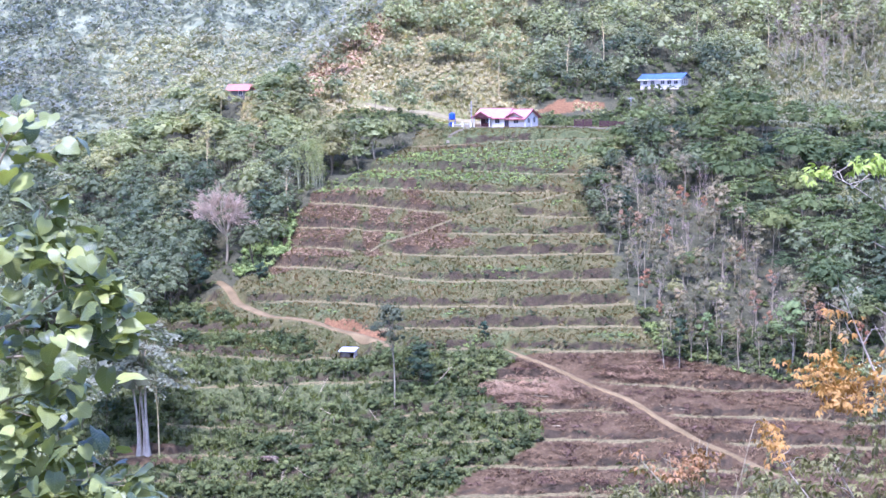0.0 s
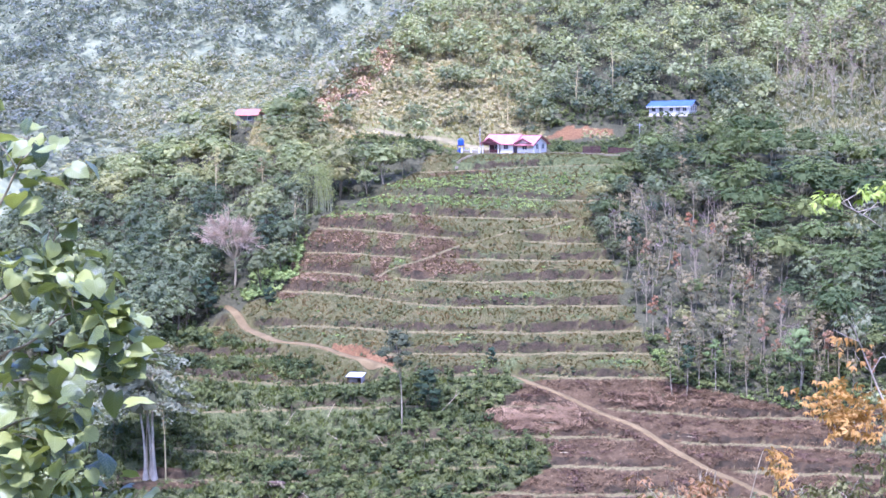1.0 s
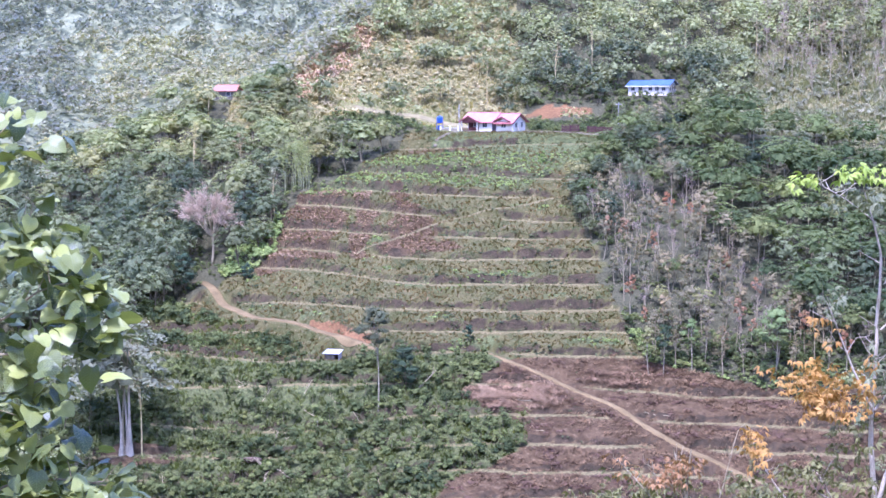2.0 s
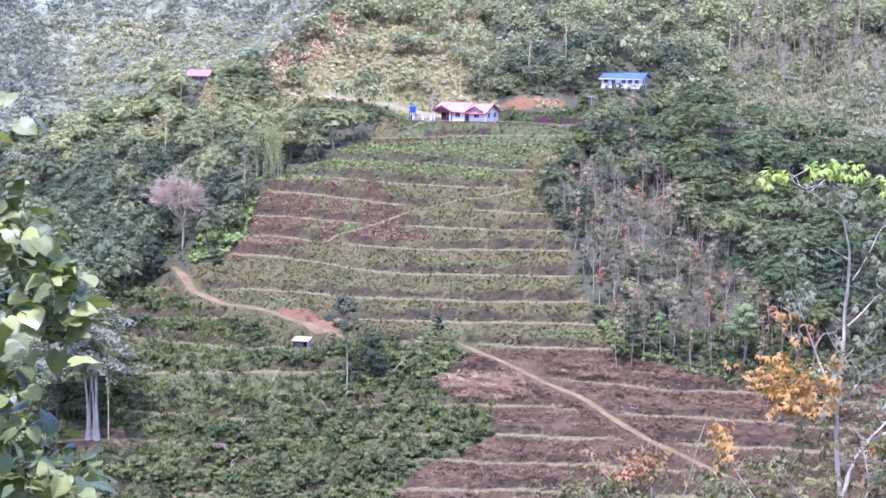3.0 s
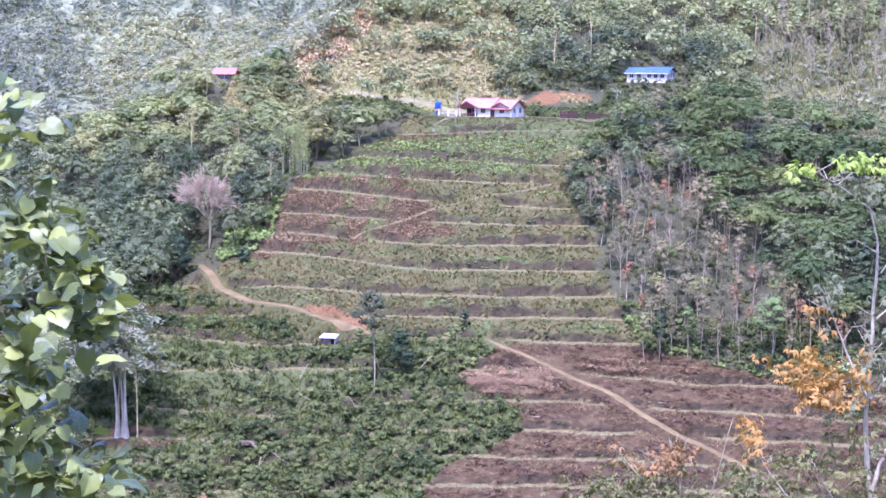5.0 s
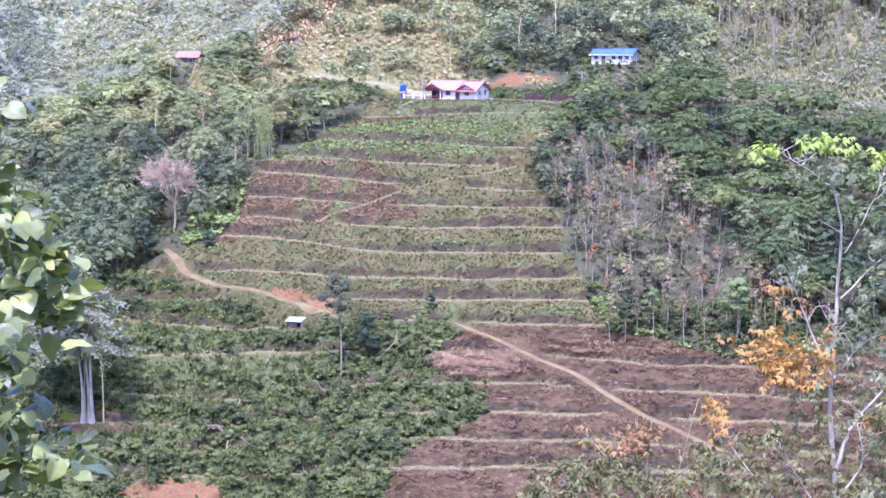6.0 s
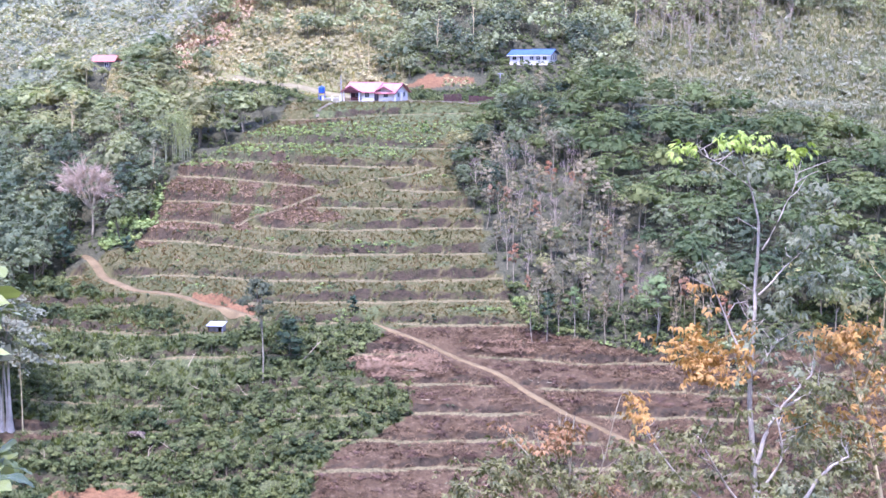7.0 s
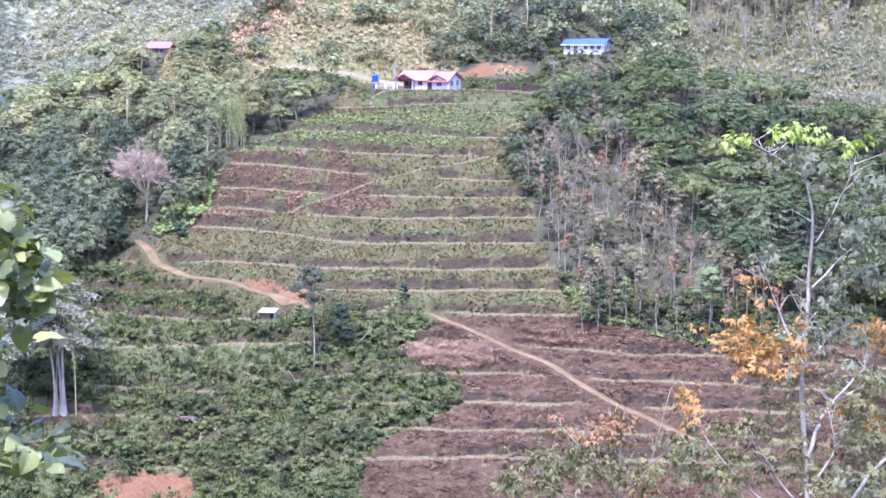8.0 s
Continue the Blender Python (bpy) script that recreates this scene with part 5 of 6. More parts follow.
def blue_house():
    root = thing("house", (49.9, 440.4, -8.4), "white house with a bright blue metal roof among trees", "house", turn=-24)
    L, D, H = 11.0, 6.8, 2.75
    part("base_slab", boxes((-L / 2 - 0.3, L / 2 + 0.3, -D / 2 - 0.3, D / 2 + 0.3, -1.5, 0.05)), M_CONCRETE, root)
    for y in (-D / 2, D / 2 - 0.15):
        part("wall", boxes((-L / 2, L / 2, y, y + 0.15, 0.05, H)), M_WALL, root)
    for x in (-L / 2, L / 2 - 0.15):
        part("gable_wall", prism([(-D / 2 + 0.15, 0.05), (D / 2 - 0.15, 0.05), (D / 2 - 0.15, H), (0, H + 0.95), (-D / 2 + 0.15, H)], x, x + 0.15), M_WALL, root)
    for x0, x1, up in ((-L / 2 - 0.6, -0.5, 0.0), (-0.35, L / 2 + 0.7, 0.14)):
        for s in (-1, 1):
            part("roof_slope", sheet_roof(x0, x1, s * (D / 2 + 0.7), H - 0.25 + up, 0, H + 1.1 + up), M_BLUEROOF, root)
    part("ridge_cap", boxes((-L / 2 - 0.6, -0.5, -0.15, 0.15, H + 1.16, H + 1.28), (-0.35, L / 2 + 0.7, -0.15, 0.15, H + 1.3, H + 1.42)), M_BLUEROOF, root)
    part("eave_board", boxes((-L / 2 - 0.6, L / 2 + 0.7, -D / 2 - 0.76, -D / 2 - 0.7, H - 0.42, H - 0.2)), M_WALL, root)
    for x in (-4.2, -2.2, 0.6, 2.4, 4.2):
        opening(root, "window", x, -D / 2, 1.3, 1.0, 0.95)
    for y in (-1.9, 0.1, 2.0):
        opening(root, "window", L / 2, y, 1.3, 1.0, 1.3, "end")
    return root


def small_house():
    root = thing("cottage", (-64.3, 453, -9.0), "small cottage with a rust-red metal roof behind trees", "house", turn=-12)
    part("wall", boxes((-2.9, 2.9, -2.2, 2.2, -1.0, 2.6)), M_TARP, root)
    for s in (-1, 1):
        part("roof_slope", sheet_roof(-3.4, 3.4, s * 3.0, 2.3, 0, 3.9), M_RUSTROOF, root)
    part("awning", boxes((-5.2, -3.2, -2.0, 1.0, 2.2, 2.3)), M_TIN, root)
    opening(root, "window", 0.8, -2.2, 1.0, 1.1, 1.1)
    return root


def field_hut():
    root = thing("field_hut", (-25.3, 313.3, -56.1), "small open field hut with a pale tin roof and tarpaulin", "hut", turn=-14, scale=0.84)
    for x in (-1.7, 1.5):
        for y in (-1.1, 1.1):
            part("post", boxes((x - 0.06, x + 0.06, y - 0.06, y + 0.06, -0.4, 1.6 if y < 0 else 1.9)), M_WOODPOST, root)
    part("roof", prism([(-1.7, 1.48), (1.7, 2.0), (1.7, 2.06), (-1.7, 1.54)], -2.1, 1.9), M_TIN, root)
    part("tarpaulin", boxes((-1.75, 0.6, -1.05, -0.98, 0.1, 1.35)), M_TARP, root, "grey-blue hanging tarpaulin")
    part("back_wall", boxes((-1.7, 1.5, 1.12, 1.2, 0.0, 1.85)), M_TARP, root)
    part("side_sheet", boxes((1.56, 1.62, -1.3, 1.2, 0.0, 1.55)), M_TIN, root, "pale metal side sheet")
    part("bench", boxes((-1.5, 0.9, 0.2, 0.8, 0.4, 0.48), (-1.4, -1.3, 0.3, 0.7, -0.3, 0.4), (0.7, 0.8, 0.3, 0.7, -0.3, 0.4)), M_WOODPOST, root)
    return root


def lathe(profile, sides=18):
    bm = bmesh.new()
    rings = [[bm.verts.new((r * math.cos(6.2832 * i / sides), r * math.sin(6.2832 * i / sides), z)) for i in range(sides)] for r, z in profile]
    for a, b in zip(rings, rings[1:]):
        for i in range(sides):
            bm.faces.new((a[i], a[(i + 1) % sides], b[(i + 1) % sides], b[i]))
    bm.faces.new(rings[0][::-1]), bm.faces.new(rings[-1])
    return bm


def water_tank():
    z = float(height(-5.9, 406))
    root = thing("water_tank", (-5.9, 406, z), "blue plastic water tank on a blue stand", "water tank")
    for x in (-0.75, 0.75):
        for y in (-0.75, 0.75):
            part("leg", boxes((x - 0.07, x + 0.07, y - 0.07, y + 0.07, -0.5, 1.7)), M_BLUE, root)
    part("platform", boxes((-0.95, 0.95, -0.95, 0.95, 1.7, 1.82)), M_WOODPOST, root)
    part("tank", lathe([(0.72, 1.82), (0.78, 1.95), (0.78, 2.3), (0.74, 2.34), (0.78, 2.38), (0.78, 2.8), (0.74, 2.84), (0.78, 2.88), (0.76, 3.1), (0.5, 3.35), (0.25, 3.42)]), M_BLUE, root)
    part("lid", lathe([(0.25, 3.42), (0.25, 3.5), (0.1, 3.54)]), M_BLUE, root)
    part("drum", lathe([(0.45, 0.0), (0.5, 0.1), (0.5, 1.1), (0.45, 1.2)]), M_BLUE, root)
    return root


def pole(name, x, y, tall, label, arm=True):
    root = thing(name, (x, y, float(height(x, y))), label, "pole")
    part("post", lathe([(0.13, -0.5), (0.12, 2.0), (0.08, tall)], 10), M_GREYPOLE, root)
    if arm:
        part("cross_arm", boxes((-0.7, 0.7, -0.05, 0.05, tall - 0.5, tall - 0.38)), M_GREYPOLE, root)
        for s in (-0.6, 0.6):
            part("insulator", lathe([(0.05, tall - 0.38), (0.07, tall - 0.3), (0.03, tall - 0.2)], 8), M_CONCRETE, root).location.x = s
    return root


def garden_fence():
    """Brown timber fence panels between posts, stepping with the slope."""
    a, b = np.array([23.6, 399.0]), np.array([35.6, 397.0])
    z = float(height(*a))
    root = thing("fence", (a[0], a[1], z), "red-brown timber fence with posts beside the lawn", "fence")
    n = 7
    part("top_beam", prism([(-0.06, 1.7), (0.1, 1.7), (0.1, 1.86), (-0.06, 1.86)], -0.2, 4.2), M_WOODPOST, root)
    for i in range(n):
        p = (b - a) * i / (n - 1)
        dz = float(height(*(a + p))) - z
        part("post", boxes((p[0] - 0.11, p[0] + 0.11, p[1] - 0.11, p[1] + 0.11, dz - 0.3, dz + 1.75)), M_WOODPOST, root)
        if i < n - 1 and i not in (2,):
            q = (b - a) * (i + 1) / (n - 1)
            for s in range(4):
                h = dz + 0.2 + s * 0.36
                part("board", prism([(p[1] - 0.02, h), (p[1] + 0.03, h), (p[1] + 0.03, h + 0.27), (p[1] - 0.02, h + 0.27)], p[0] + 0.11, q[0] - 0.11), M_WOODPOST, root)
    return root


def kerb_run():
    a, b = np.array([13.5, 398.2]), np.array([36, 395.2])
    root = thing("kerb", (0, 0, 0), "pale concrete edging along the house terrace", "kerb")
    n = 12
    for i in range(n):
        p, q = a + (b - a) * i / n, a + (b - a) * (i + 0.97) / n
        z = float(height(*p))
        bm = prism([(p[1], z - 0.4), (p[1] + 0.35, z - 0.4), (p[1] + 0.35, z + 0.28), (p[1], z + 0.28)], p[0], q[0])
        part("kerb_stone", bm, M_CONCRETE, root)
    return root


def drain_steps():
    """A concrete channel stepping down the bank beside the lawn."""
    a, b = np.array([-1.6, 399.5]), np.array([-7.0, 391.8])
    root = thing("concrete_steps", (0, 0, 0), "narrow pale concrete steps down the grass bank", "steps")
    for i in range(14):
        p = a + (b - a) * (i + 0.5) / 14
        z = float(height(*p))
        part("step", boxes((p[0] - 0.4, p[0] + 0.4, p[1] - 0.34, p[1] + 0.34, z - 0.4, z + 0.2)), M_CONCRETE, root)
    return root


def low_wall():
    z = float(height(-3.4, 404.5))
    root = thing("low_wall", (-3.4, 404.5, z), "low pale concrete wall with a white coping", "wall")
    part("wall", boxes((-2.3, 2.0, -0.12, 0.12, -0.4, 0.8)), M_CONCRETE, root)
    part("coping", boxes((-2.4, 2.1, -0.18, 0.18, 0.8, 0.9)), M_WALL, root)
    for x in (-2.3, 0, 2.0):
        part("pier", boxes((x - 0.2, x + 0.2, -0.21, 0.21, -0.4, 1.35)), M_WALL, root)
    return root


M_RUSTROOF = two_tone("rust_red_roof", (0.4, 0.13, 0.075), (0.52, 0.2, 0.12), 0.5, 0.5, 0.4)
red_house()
blue_house()
small_house()
field_hut()
water_tank()
pole("utility_pole", 36.9, 396.0, 7.6, "grey utility pole at the end of the lawn")
pole("lamp_post", -1.2, 411.0, 6.4, "thin grey pole beside the house", False)
pole("marker_pole", -59.8, 349.0, 4.8, "thin grey pole beside the farm track", False)
garden_fence()
kerb_run()
drain_steps()
low_wall()


# ---------------------------------------------------------------- trees that stand apart
def single(name, label, x, y, wood, crown, bark, leaf, turn=0.0, crown_name="crown", sink=0.2):
    root = thing(name, (x, y, float(height(x, y)) - sink), label, "tree", turn=turn)
    part("trunk", mesh_from("trunk", wood[0], [wood[1]], [bark]), None, root)
    part(crown_name, mesh_from(crown_name, crown[0], [crown[1]], [leaf]), None, root)
    return root


def rain_tree():
    """Leafless tree: a clean trunk that forks into spreading limbs under a dome of fine pinkish twigs."""
    rng = np.random.RandomState(811)
    x, y = -55.3, 358.6
    root = thing("bare_pink_tree", (x, y, float(height(x, y)) - 0.2), "tall leafless tree with a dome of pinkish twigs", "tree")
    t = np.linspace(0, 1, 8)
    v, f = tube(np.stack([0.35 * np.sin(3 * t), 0.2 * t, 7.6 * t], 1), 0.3 - 0.1 * t, 8)
    part("trunk", mesh_from("trunk", v, [f], [M_PALE]), None, root)
    mid, half, twigs = np.array([-0.8, 0, 11.6]), np.array([4.7, 4.4, 4.6]), []
    for i in range(15):
        a, up = i * 2.4, -0.12 + 1.05 * ((i * 7) % 15) / 15
        d = np.array([math.cos(a) * math.sqrt(1 - up * up), math.sin(a) * math.sqrt(1 - up * up), up])
        start = np.array([0.1, 0.1, 6.3 + 1.2 * up])
        end = mid + d * half * rng.uniform(0.72, 0.9)
        bow = (start + end) / 2 + np.array([d[0] * 0.7, d[1] * 0.7, -0.6])
        s = np.linspace(0, 1, 7)[:, None]
        limb = (1 - s) ** 2 * start + 2 * s * (1 - s) * bow + s * s * end
        v, f = tube(limb, 0.13 - 0.09 * s[:, 0], 5)
        part("branch", mesh_from("branch", v, [f], [M_PALE]), None, root)
        for k in range(7):
            p = limb[rng.randint(3, 7)]
            q = mid + (d + rng.normal(size=3) * 0.33) * half * rng.uniform(0.85, 1.0)
            twigs.append(tube([p, (p + q) / 2 + rng.normal(size=3) * 0.2, q], [0.05, 0.035, 0.018], 3))
            for _ in range(20):
                g = (p + q) / 2 + (q - p) * rng.uniform(0, 0.5)
                o = g - mid
                e = g + 0.9 * o / (np.linalg.norm(o) + 1e-6) + rng.normal(size=3) * 0.55
                twigs.append(tube([g, (g + e) / 2 + rng.normal(size=3) * 0.1, e], [0.045, 0.036, 0.022], 3))
    v, f = join(twigs)
    part("twig_fan", mesh_from("twig_fan", v, [f], [M_PINK]), None, root)
    return root


def many_stemmed_tree():
    """Several pale trunks rising side by side into a high thin crown."""
    x, y = -60.6, 287.6
    root = thing("tall_tree", (x, y, float(height(x, y)) - 0.3), "tall thin-crowned tree with several whitish trunks", "tree")
    for i, (dx, tilt) in enumerate(((-0.55, -0.05), (0.1, 0.0), (0.7, 0.05))):
        t = np.linspace(0, 1, 8)[:, None]
        axis = np.array([[dx, 0.4 * math.sin(i * 2), 0]]) + t * np.array([[tilt * 18, 0.5 * math.cos(i), 13 + i]]) + np.sin(t * 3 + i) * np.array([[0.35, 0, 0]])
        part("trunk", mesh_from("trunk", *[(lambda a: a[0])(tube(axis, 0.32 * (1 - 0.55 * t[:, 0]) + 0.4 * (1 - t[:, 0]) ** 9, 9)), [tube(axis, 0.32 * (1 - 0.55 * t[:, 0]) + 0.4 * (1 - t[:, 0]) ** 9, 9)[1]]], [M_TALLBARK]), None, root)
    _, crown = canopy_data(812, 26.0, 9.0, 0.2, 78, 46, 0.8, 0.2, 0.22, core=70, tier=0.34, level=0.5)
    boughs, twigs = bare_data(813, 25.0, 5.2, 0.16, 16, 10, 0.5)
    part("bough_frame", mesh_from("bough_frame", *[boughs[0], [boughs[1]]], [M_PALE]), None, root)
    part("twig_fan", mesh_from("twig_fan", *[twigs[0], [twigs[1]]], [M_PALE]), None, root)
    crown[0][:, 0] -= 5.2
    part("crown", mesh_from("crown", *[crown[0], [crown[1]]], [M_AIRY]), None, root, "thin grey-green crown")
    return root


def pole_tree(name, label, x, y, tall, bole, wide, stem, seed, bark, leaf, per=40, clumps=12):
    """A tall clean bole with its crown near the top."""
    wood, crown = tree_data(seed, tall, wide, stem, clumps, per, 0.4, 0.6, bole, 0.015, level=0 if leaf is M_AIRY else 1)
    return single(name, label, x, y, wood, crown, bark, leaf)


def bamboo():
    """A clump of arching canes with drooping leaves."""
    x, y = -38.0, 377.0
    root = thing("bamboo_clump", (x, y, float(height(x, y)) - 0.2), "yellow-green clump of arching bamboo", "bamboo")
    rng = np.random.RandomState(21)
    for i in range(30):
        a, r = rng.uniform(0, 6.28), rng.uniform(0.8, 3.2)
        ox, oy = rng.uniform(-3.2, 3.2), rng.uniform(-2, 2)
        t = np.linspace(0, 1, 7)
        h = rng.uniform(9, 13.5)
        cane = np.stack([ox + math.cos(a) * r * t**2.4, oy + math.sin(a) * r * t**2.4, h * (t - 0.12 * t**3)], 1)
        v, f = tube(cane, 0.06 * (1.1 - t), 5)
        part("cane", mesh_from("cane", v, [f], [M_CANE]), None, root)
        c = np.concatenate([cane[2:][rng.randint(5, size=90)] + rng.normal(size=(90, 3)) * np.array([0.45, 0.45, 1.0])])
        lv, lf = leaves_at(rng, c, rng.normal(size=(90, 3)) + np.array([0, 0, 0.4]), 0.55, 0.28)
        part("leaf_spray", mesh_from("leaf_spray", lv, [lf], [M_BAMBOO]), None, root)
    return root


def palm():
    x, y = -66.6, 431.0
    root = thing("palm_tree", (x, y, float(height(x, y)) - 0.2), "tall palm with a pale trunk and drooping fronds", "palm")
    t = np.linspace(0, 1, 8)
    v, f = tube(np.stack([0.5 * t**2, 0 * t, 11 * t], 1), 0.2 - 0.07 * t, 7)
    part("trunk", mesh_from("trunk", v, [f], [M_WHITEBARK]), None, root)
    rng = np.random.RandomState(3)
    for i in range(15):
        a, up = i * 2.4, rng.uniform(0.2, 1.5)
        s = np.linspace(0, 1, 9)
        spine = np.stack([0.5 + math.cos(a) * 2.9 * s, math.sin(a) * 2.9 * s, 11 + up * s * 1.3 - 2.2 * s**2], 1)
        side = np.array([-math.sin(a), math.cos(a), 0])
        vs, fs = [], []
        for k in range(8):
            for sg in (-1, 1):
                n = len(vs)
                w = 0.85 * math.sin(0.5 + 2.4 * s[k])
                vs += [spine[k], spine[k + 1], spine[k + 1] * 0.6 + spine[k] * 0.4 + sg * side * w - np.array([0, 0, 0.45])]
                fs.append((n, n + 1, n + 2))
        part("frond", mesh_from("frond", np.array(vs), [np.array(fs)], [M_LEAF]), None, root)
    return root


def fallen_trunk(name, x, y, length, turn, lift, label, thick=0.12):
    root = thing(name, (x, y, float(height(x, y))), label, "dead wood", turn=turn)
    t = np.linspace(0, 1, 7)
    rng = np.random.RandomState(int(abs(x * 13 + y)))
    axis = np.stack([length * t, 0.05 * length * np.sin(t * 4), -0.2 + lift * t + 0.08 * np.sin(t * 9)], 1)
    v, f = tube(axis, thick * (1 - 0.7 * t), 6)
    part("trunk", mesh_from("trunk", v, [f], [M_PALE]), None, root)
    for k in range(3):
        p = axis[3 + k]
        q = p + rng.normal(size=3) * 0.3 * length * np.array([0.5, 0.5, 0.3]) + np.array([0, 0, 0.2 * length])
        v, f = tube([p, (p + q) / 2, q], [thick * 0.4, thick * 0.3, thick * 0.1], 5)
        part("branch", mesh_from("branch", v, [f], [M_PALE]), None, root)
    return root


M_TALLBARK = two_tone("grey_white_bark", (0.28, 0.235, 0.14), (0.54, 0.46, 0.29), 0.6, 0.85)
M_STEM = two_tone("grey_stem_bark", (0.160, 0.13, 0.070), (0.440, 0.38, 0.210), 0.6, 0.85)
M_AIRY = leafage("airy_grey_foliage", (0.168, 0.180, 0.097), (0.288, 0.282, 0.148), (0.276, 0.258, 0.137))
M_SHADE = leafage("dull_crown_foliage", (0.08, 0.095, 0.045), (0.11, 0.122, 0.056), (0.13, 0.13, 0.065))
M_DARK = leafage("deep_green_foliage", (0.055, 0.085, 0.041), (0.076, 0.11, 0.053), (0.080, 0.11, 0.052))
M_BAMBOO = leafage("bamboo_foliage", (0.330, 0.351, 0.109), (0.384, 0.399, 0.129), (0.366, 0.380, 0.129))
M_CANE = two_tone("bamboo_cane", (0.25, 0.26, 0.1), (0.4, 0.38, 0.18), 2.0, 0.6)
M_PALEGREEN = leafage("pale_green_foliage", (0.19, 0.245, 0.075), (0.23, 0.275, 0.082), (0.27, 0.28, 0.095))
_w, _f = bare_data(814, 7.0, 2.4, 0.14, 12, 22, 0.25)
single("bare_bush", "grey leafless bushy tree on the shrub slope", -67.8, 281.5, _w, _f, M_PALE, M_PALE, crown_name="twig_fan")
rain_tree()
many_stemmed_tree()
pole_tree("pole_tree", "tall slender pale trunk with a small dark crown", -15.9, 296.5, 18.8, 0.66, 3.4, 0.17, 821, M_STEM, M_SHADE, 70, 16)
pole_tree("pole_tree", "slim single pale trunk beside the many-stemmed tree", -57.4, 286.6, 16.0, 0.72, 1.6, 0.16, 822, M_WHITEBARK, M_AIRY, 24, 8)
pole_tree("leaning_tree", "pale-trunked tree with a thin high crown", -42.2, 367.5, 11.5, 0.5, 2.2, 0.17, 823, M_WHITEBARK, M_AIRY, 28, 9)
pole_tree("slim_tree", "slim pale trunk standing over the wood", -64.8, 401.5, 12.0, 0.55, 2.0, 0.14, 824, M_WHITEBARK, M_LEAF, 30, 9)
pole_tree("forked_tree", "light green tree with a pale forked trunk at the wood's edge", 57.5, 303.5, 13.0, 0.5, 3.8, 0.17, 825, M_STEM, M_PALEGREEN, 70, 14)
pole_tree("round_bush_tree", "small dark round tree beside the track junction", 0.8, 314.2, 3.4, 0.18, 1.25, 0.1, 826, M_BARK, M_DARK, 60, 9)
pole_tree("dark_tree", "dense dark tree among the shrubs", -11.0, 301.5, 8.0, 0.15, 3.2, 0.2, 827, M_BARK, M_DARK, 75, 14)
pole_tree("dark_tree", "dark green bushy tree beside the farm track", -46.0, 345.5, 3.2, 0.1, 1.9, 0.12, 828, M_BARK, M_DARK, 60, 9)
pole_tree("dark_tree", "dense dark tree at the foot of the wood", -59.5, 347.0, 8.5, 0.12, 2.6, 0.2, 829, M_BARK, M_DARK, 75, 14)
for _i, (_x, _y, _h) in enumerate(((34.5, 307.0, 9.0), (37.2, 306.5, 9.5), (39.6, 307.5, 10.0), (42.6, 306.8, 9.6), (45.2, 308.0, 10.5))):
    pole_tree("slim_tree", "slim pale-trunked tree at the foot of the dry wood", _x, _y, _h, 0.45, 1.9, 0.11, 840 + _i, M_STEM, (M_LEAF, M_DARK, M_THIN, M_PALEGREEN, M_THIN)[_i], 40, 10)
pole_tree("slim_tree", "slim pale trunk standing over the wood", -64.2, 395.0, 15.5, 0.68, 1.8, 0.16, 851, M_WHITEBARK, M_LEAF, 30, 8)
pole_tree("slim_tree", "slim pale trunk standing over the wood", -52.6, 388.0, 13.0, 0.62, 2.0, 0.15, 852, M_WHITEBARK, M_THIN, 30, 8)
for _i, (_x, _y, _h) in enumerate(((6.1, 436.5, 12.0), (24.8, 439.5, 13.5), (34.6, 450.0, 15.0), (62.2, 463.0, 12.0), (80.6, 460.5, 13.5), (96.4, 469.0, 15.0), (105.8, 461.0, 12.0), (118.3, 468.0, 13.5))):
    pole_tree("slim_tree", "slim pale-trunked tree on the hill behind the houses", _x, _y, _h, 0.5, 1.7, 0.15, 860 + _i, M_WHITEBARK, (M_LEAF, M_THIN, M_LIGHT)[_i % 3], 30, 8)
bamboo()
palm()
fallen_trunk("dead_snag", -9.7, 300.2, 4.6, 20, 4.4, "pale leaning dead trunk among shrubs", 0.2)
fallen_trunk("dead_snag", -29.5, 281.0, 3.4, 200, 2.6, "pale broken dead branch on the shrub slope", 0.13)
fallen_trunk("dead_snag", -26.0, 291.0, 3.0, 110, 3.0, "small pale dead branch on the shrub slope", 0.1)
fallen_trunk("dead_snag", -30.0, 302.0, 2.6, 60, 2.6, "small pale dead stem on the shrub slope", 0.11)
fallen_trunk("dead_snag", -5.0, 287.0, 3.2, 140, 2.8, "thin pale dead branch over the shrubs", 0.08)
fallen_trunk("dead_snag", -33.5, 287.5, 3.6, 60, 3.0, "pale dead branch leaning over the shrubs", 0.1)
fallen_trunk("dead_snag", -18.0, 293.0, 3.0, 150, 2.8, "pale dead branch leaning over the shrubs", 0.09)
fallen_trunk("dead_snag", -22.0, 277.0, 3.2, 30, 2.6, "pale dead branch leaning over the shrubs", 0.09)
fallen_trunk("dead_snag", -52.0, 277.0, 3.0, 100, 2.6, "grey dead stem among the shrubs", 0.09)
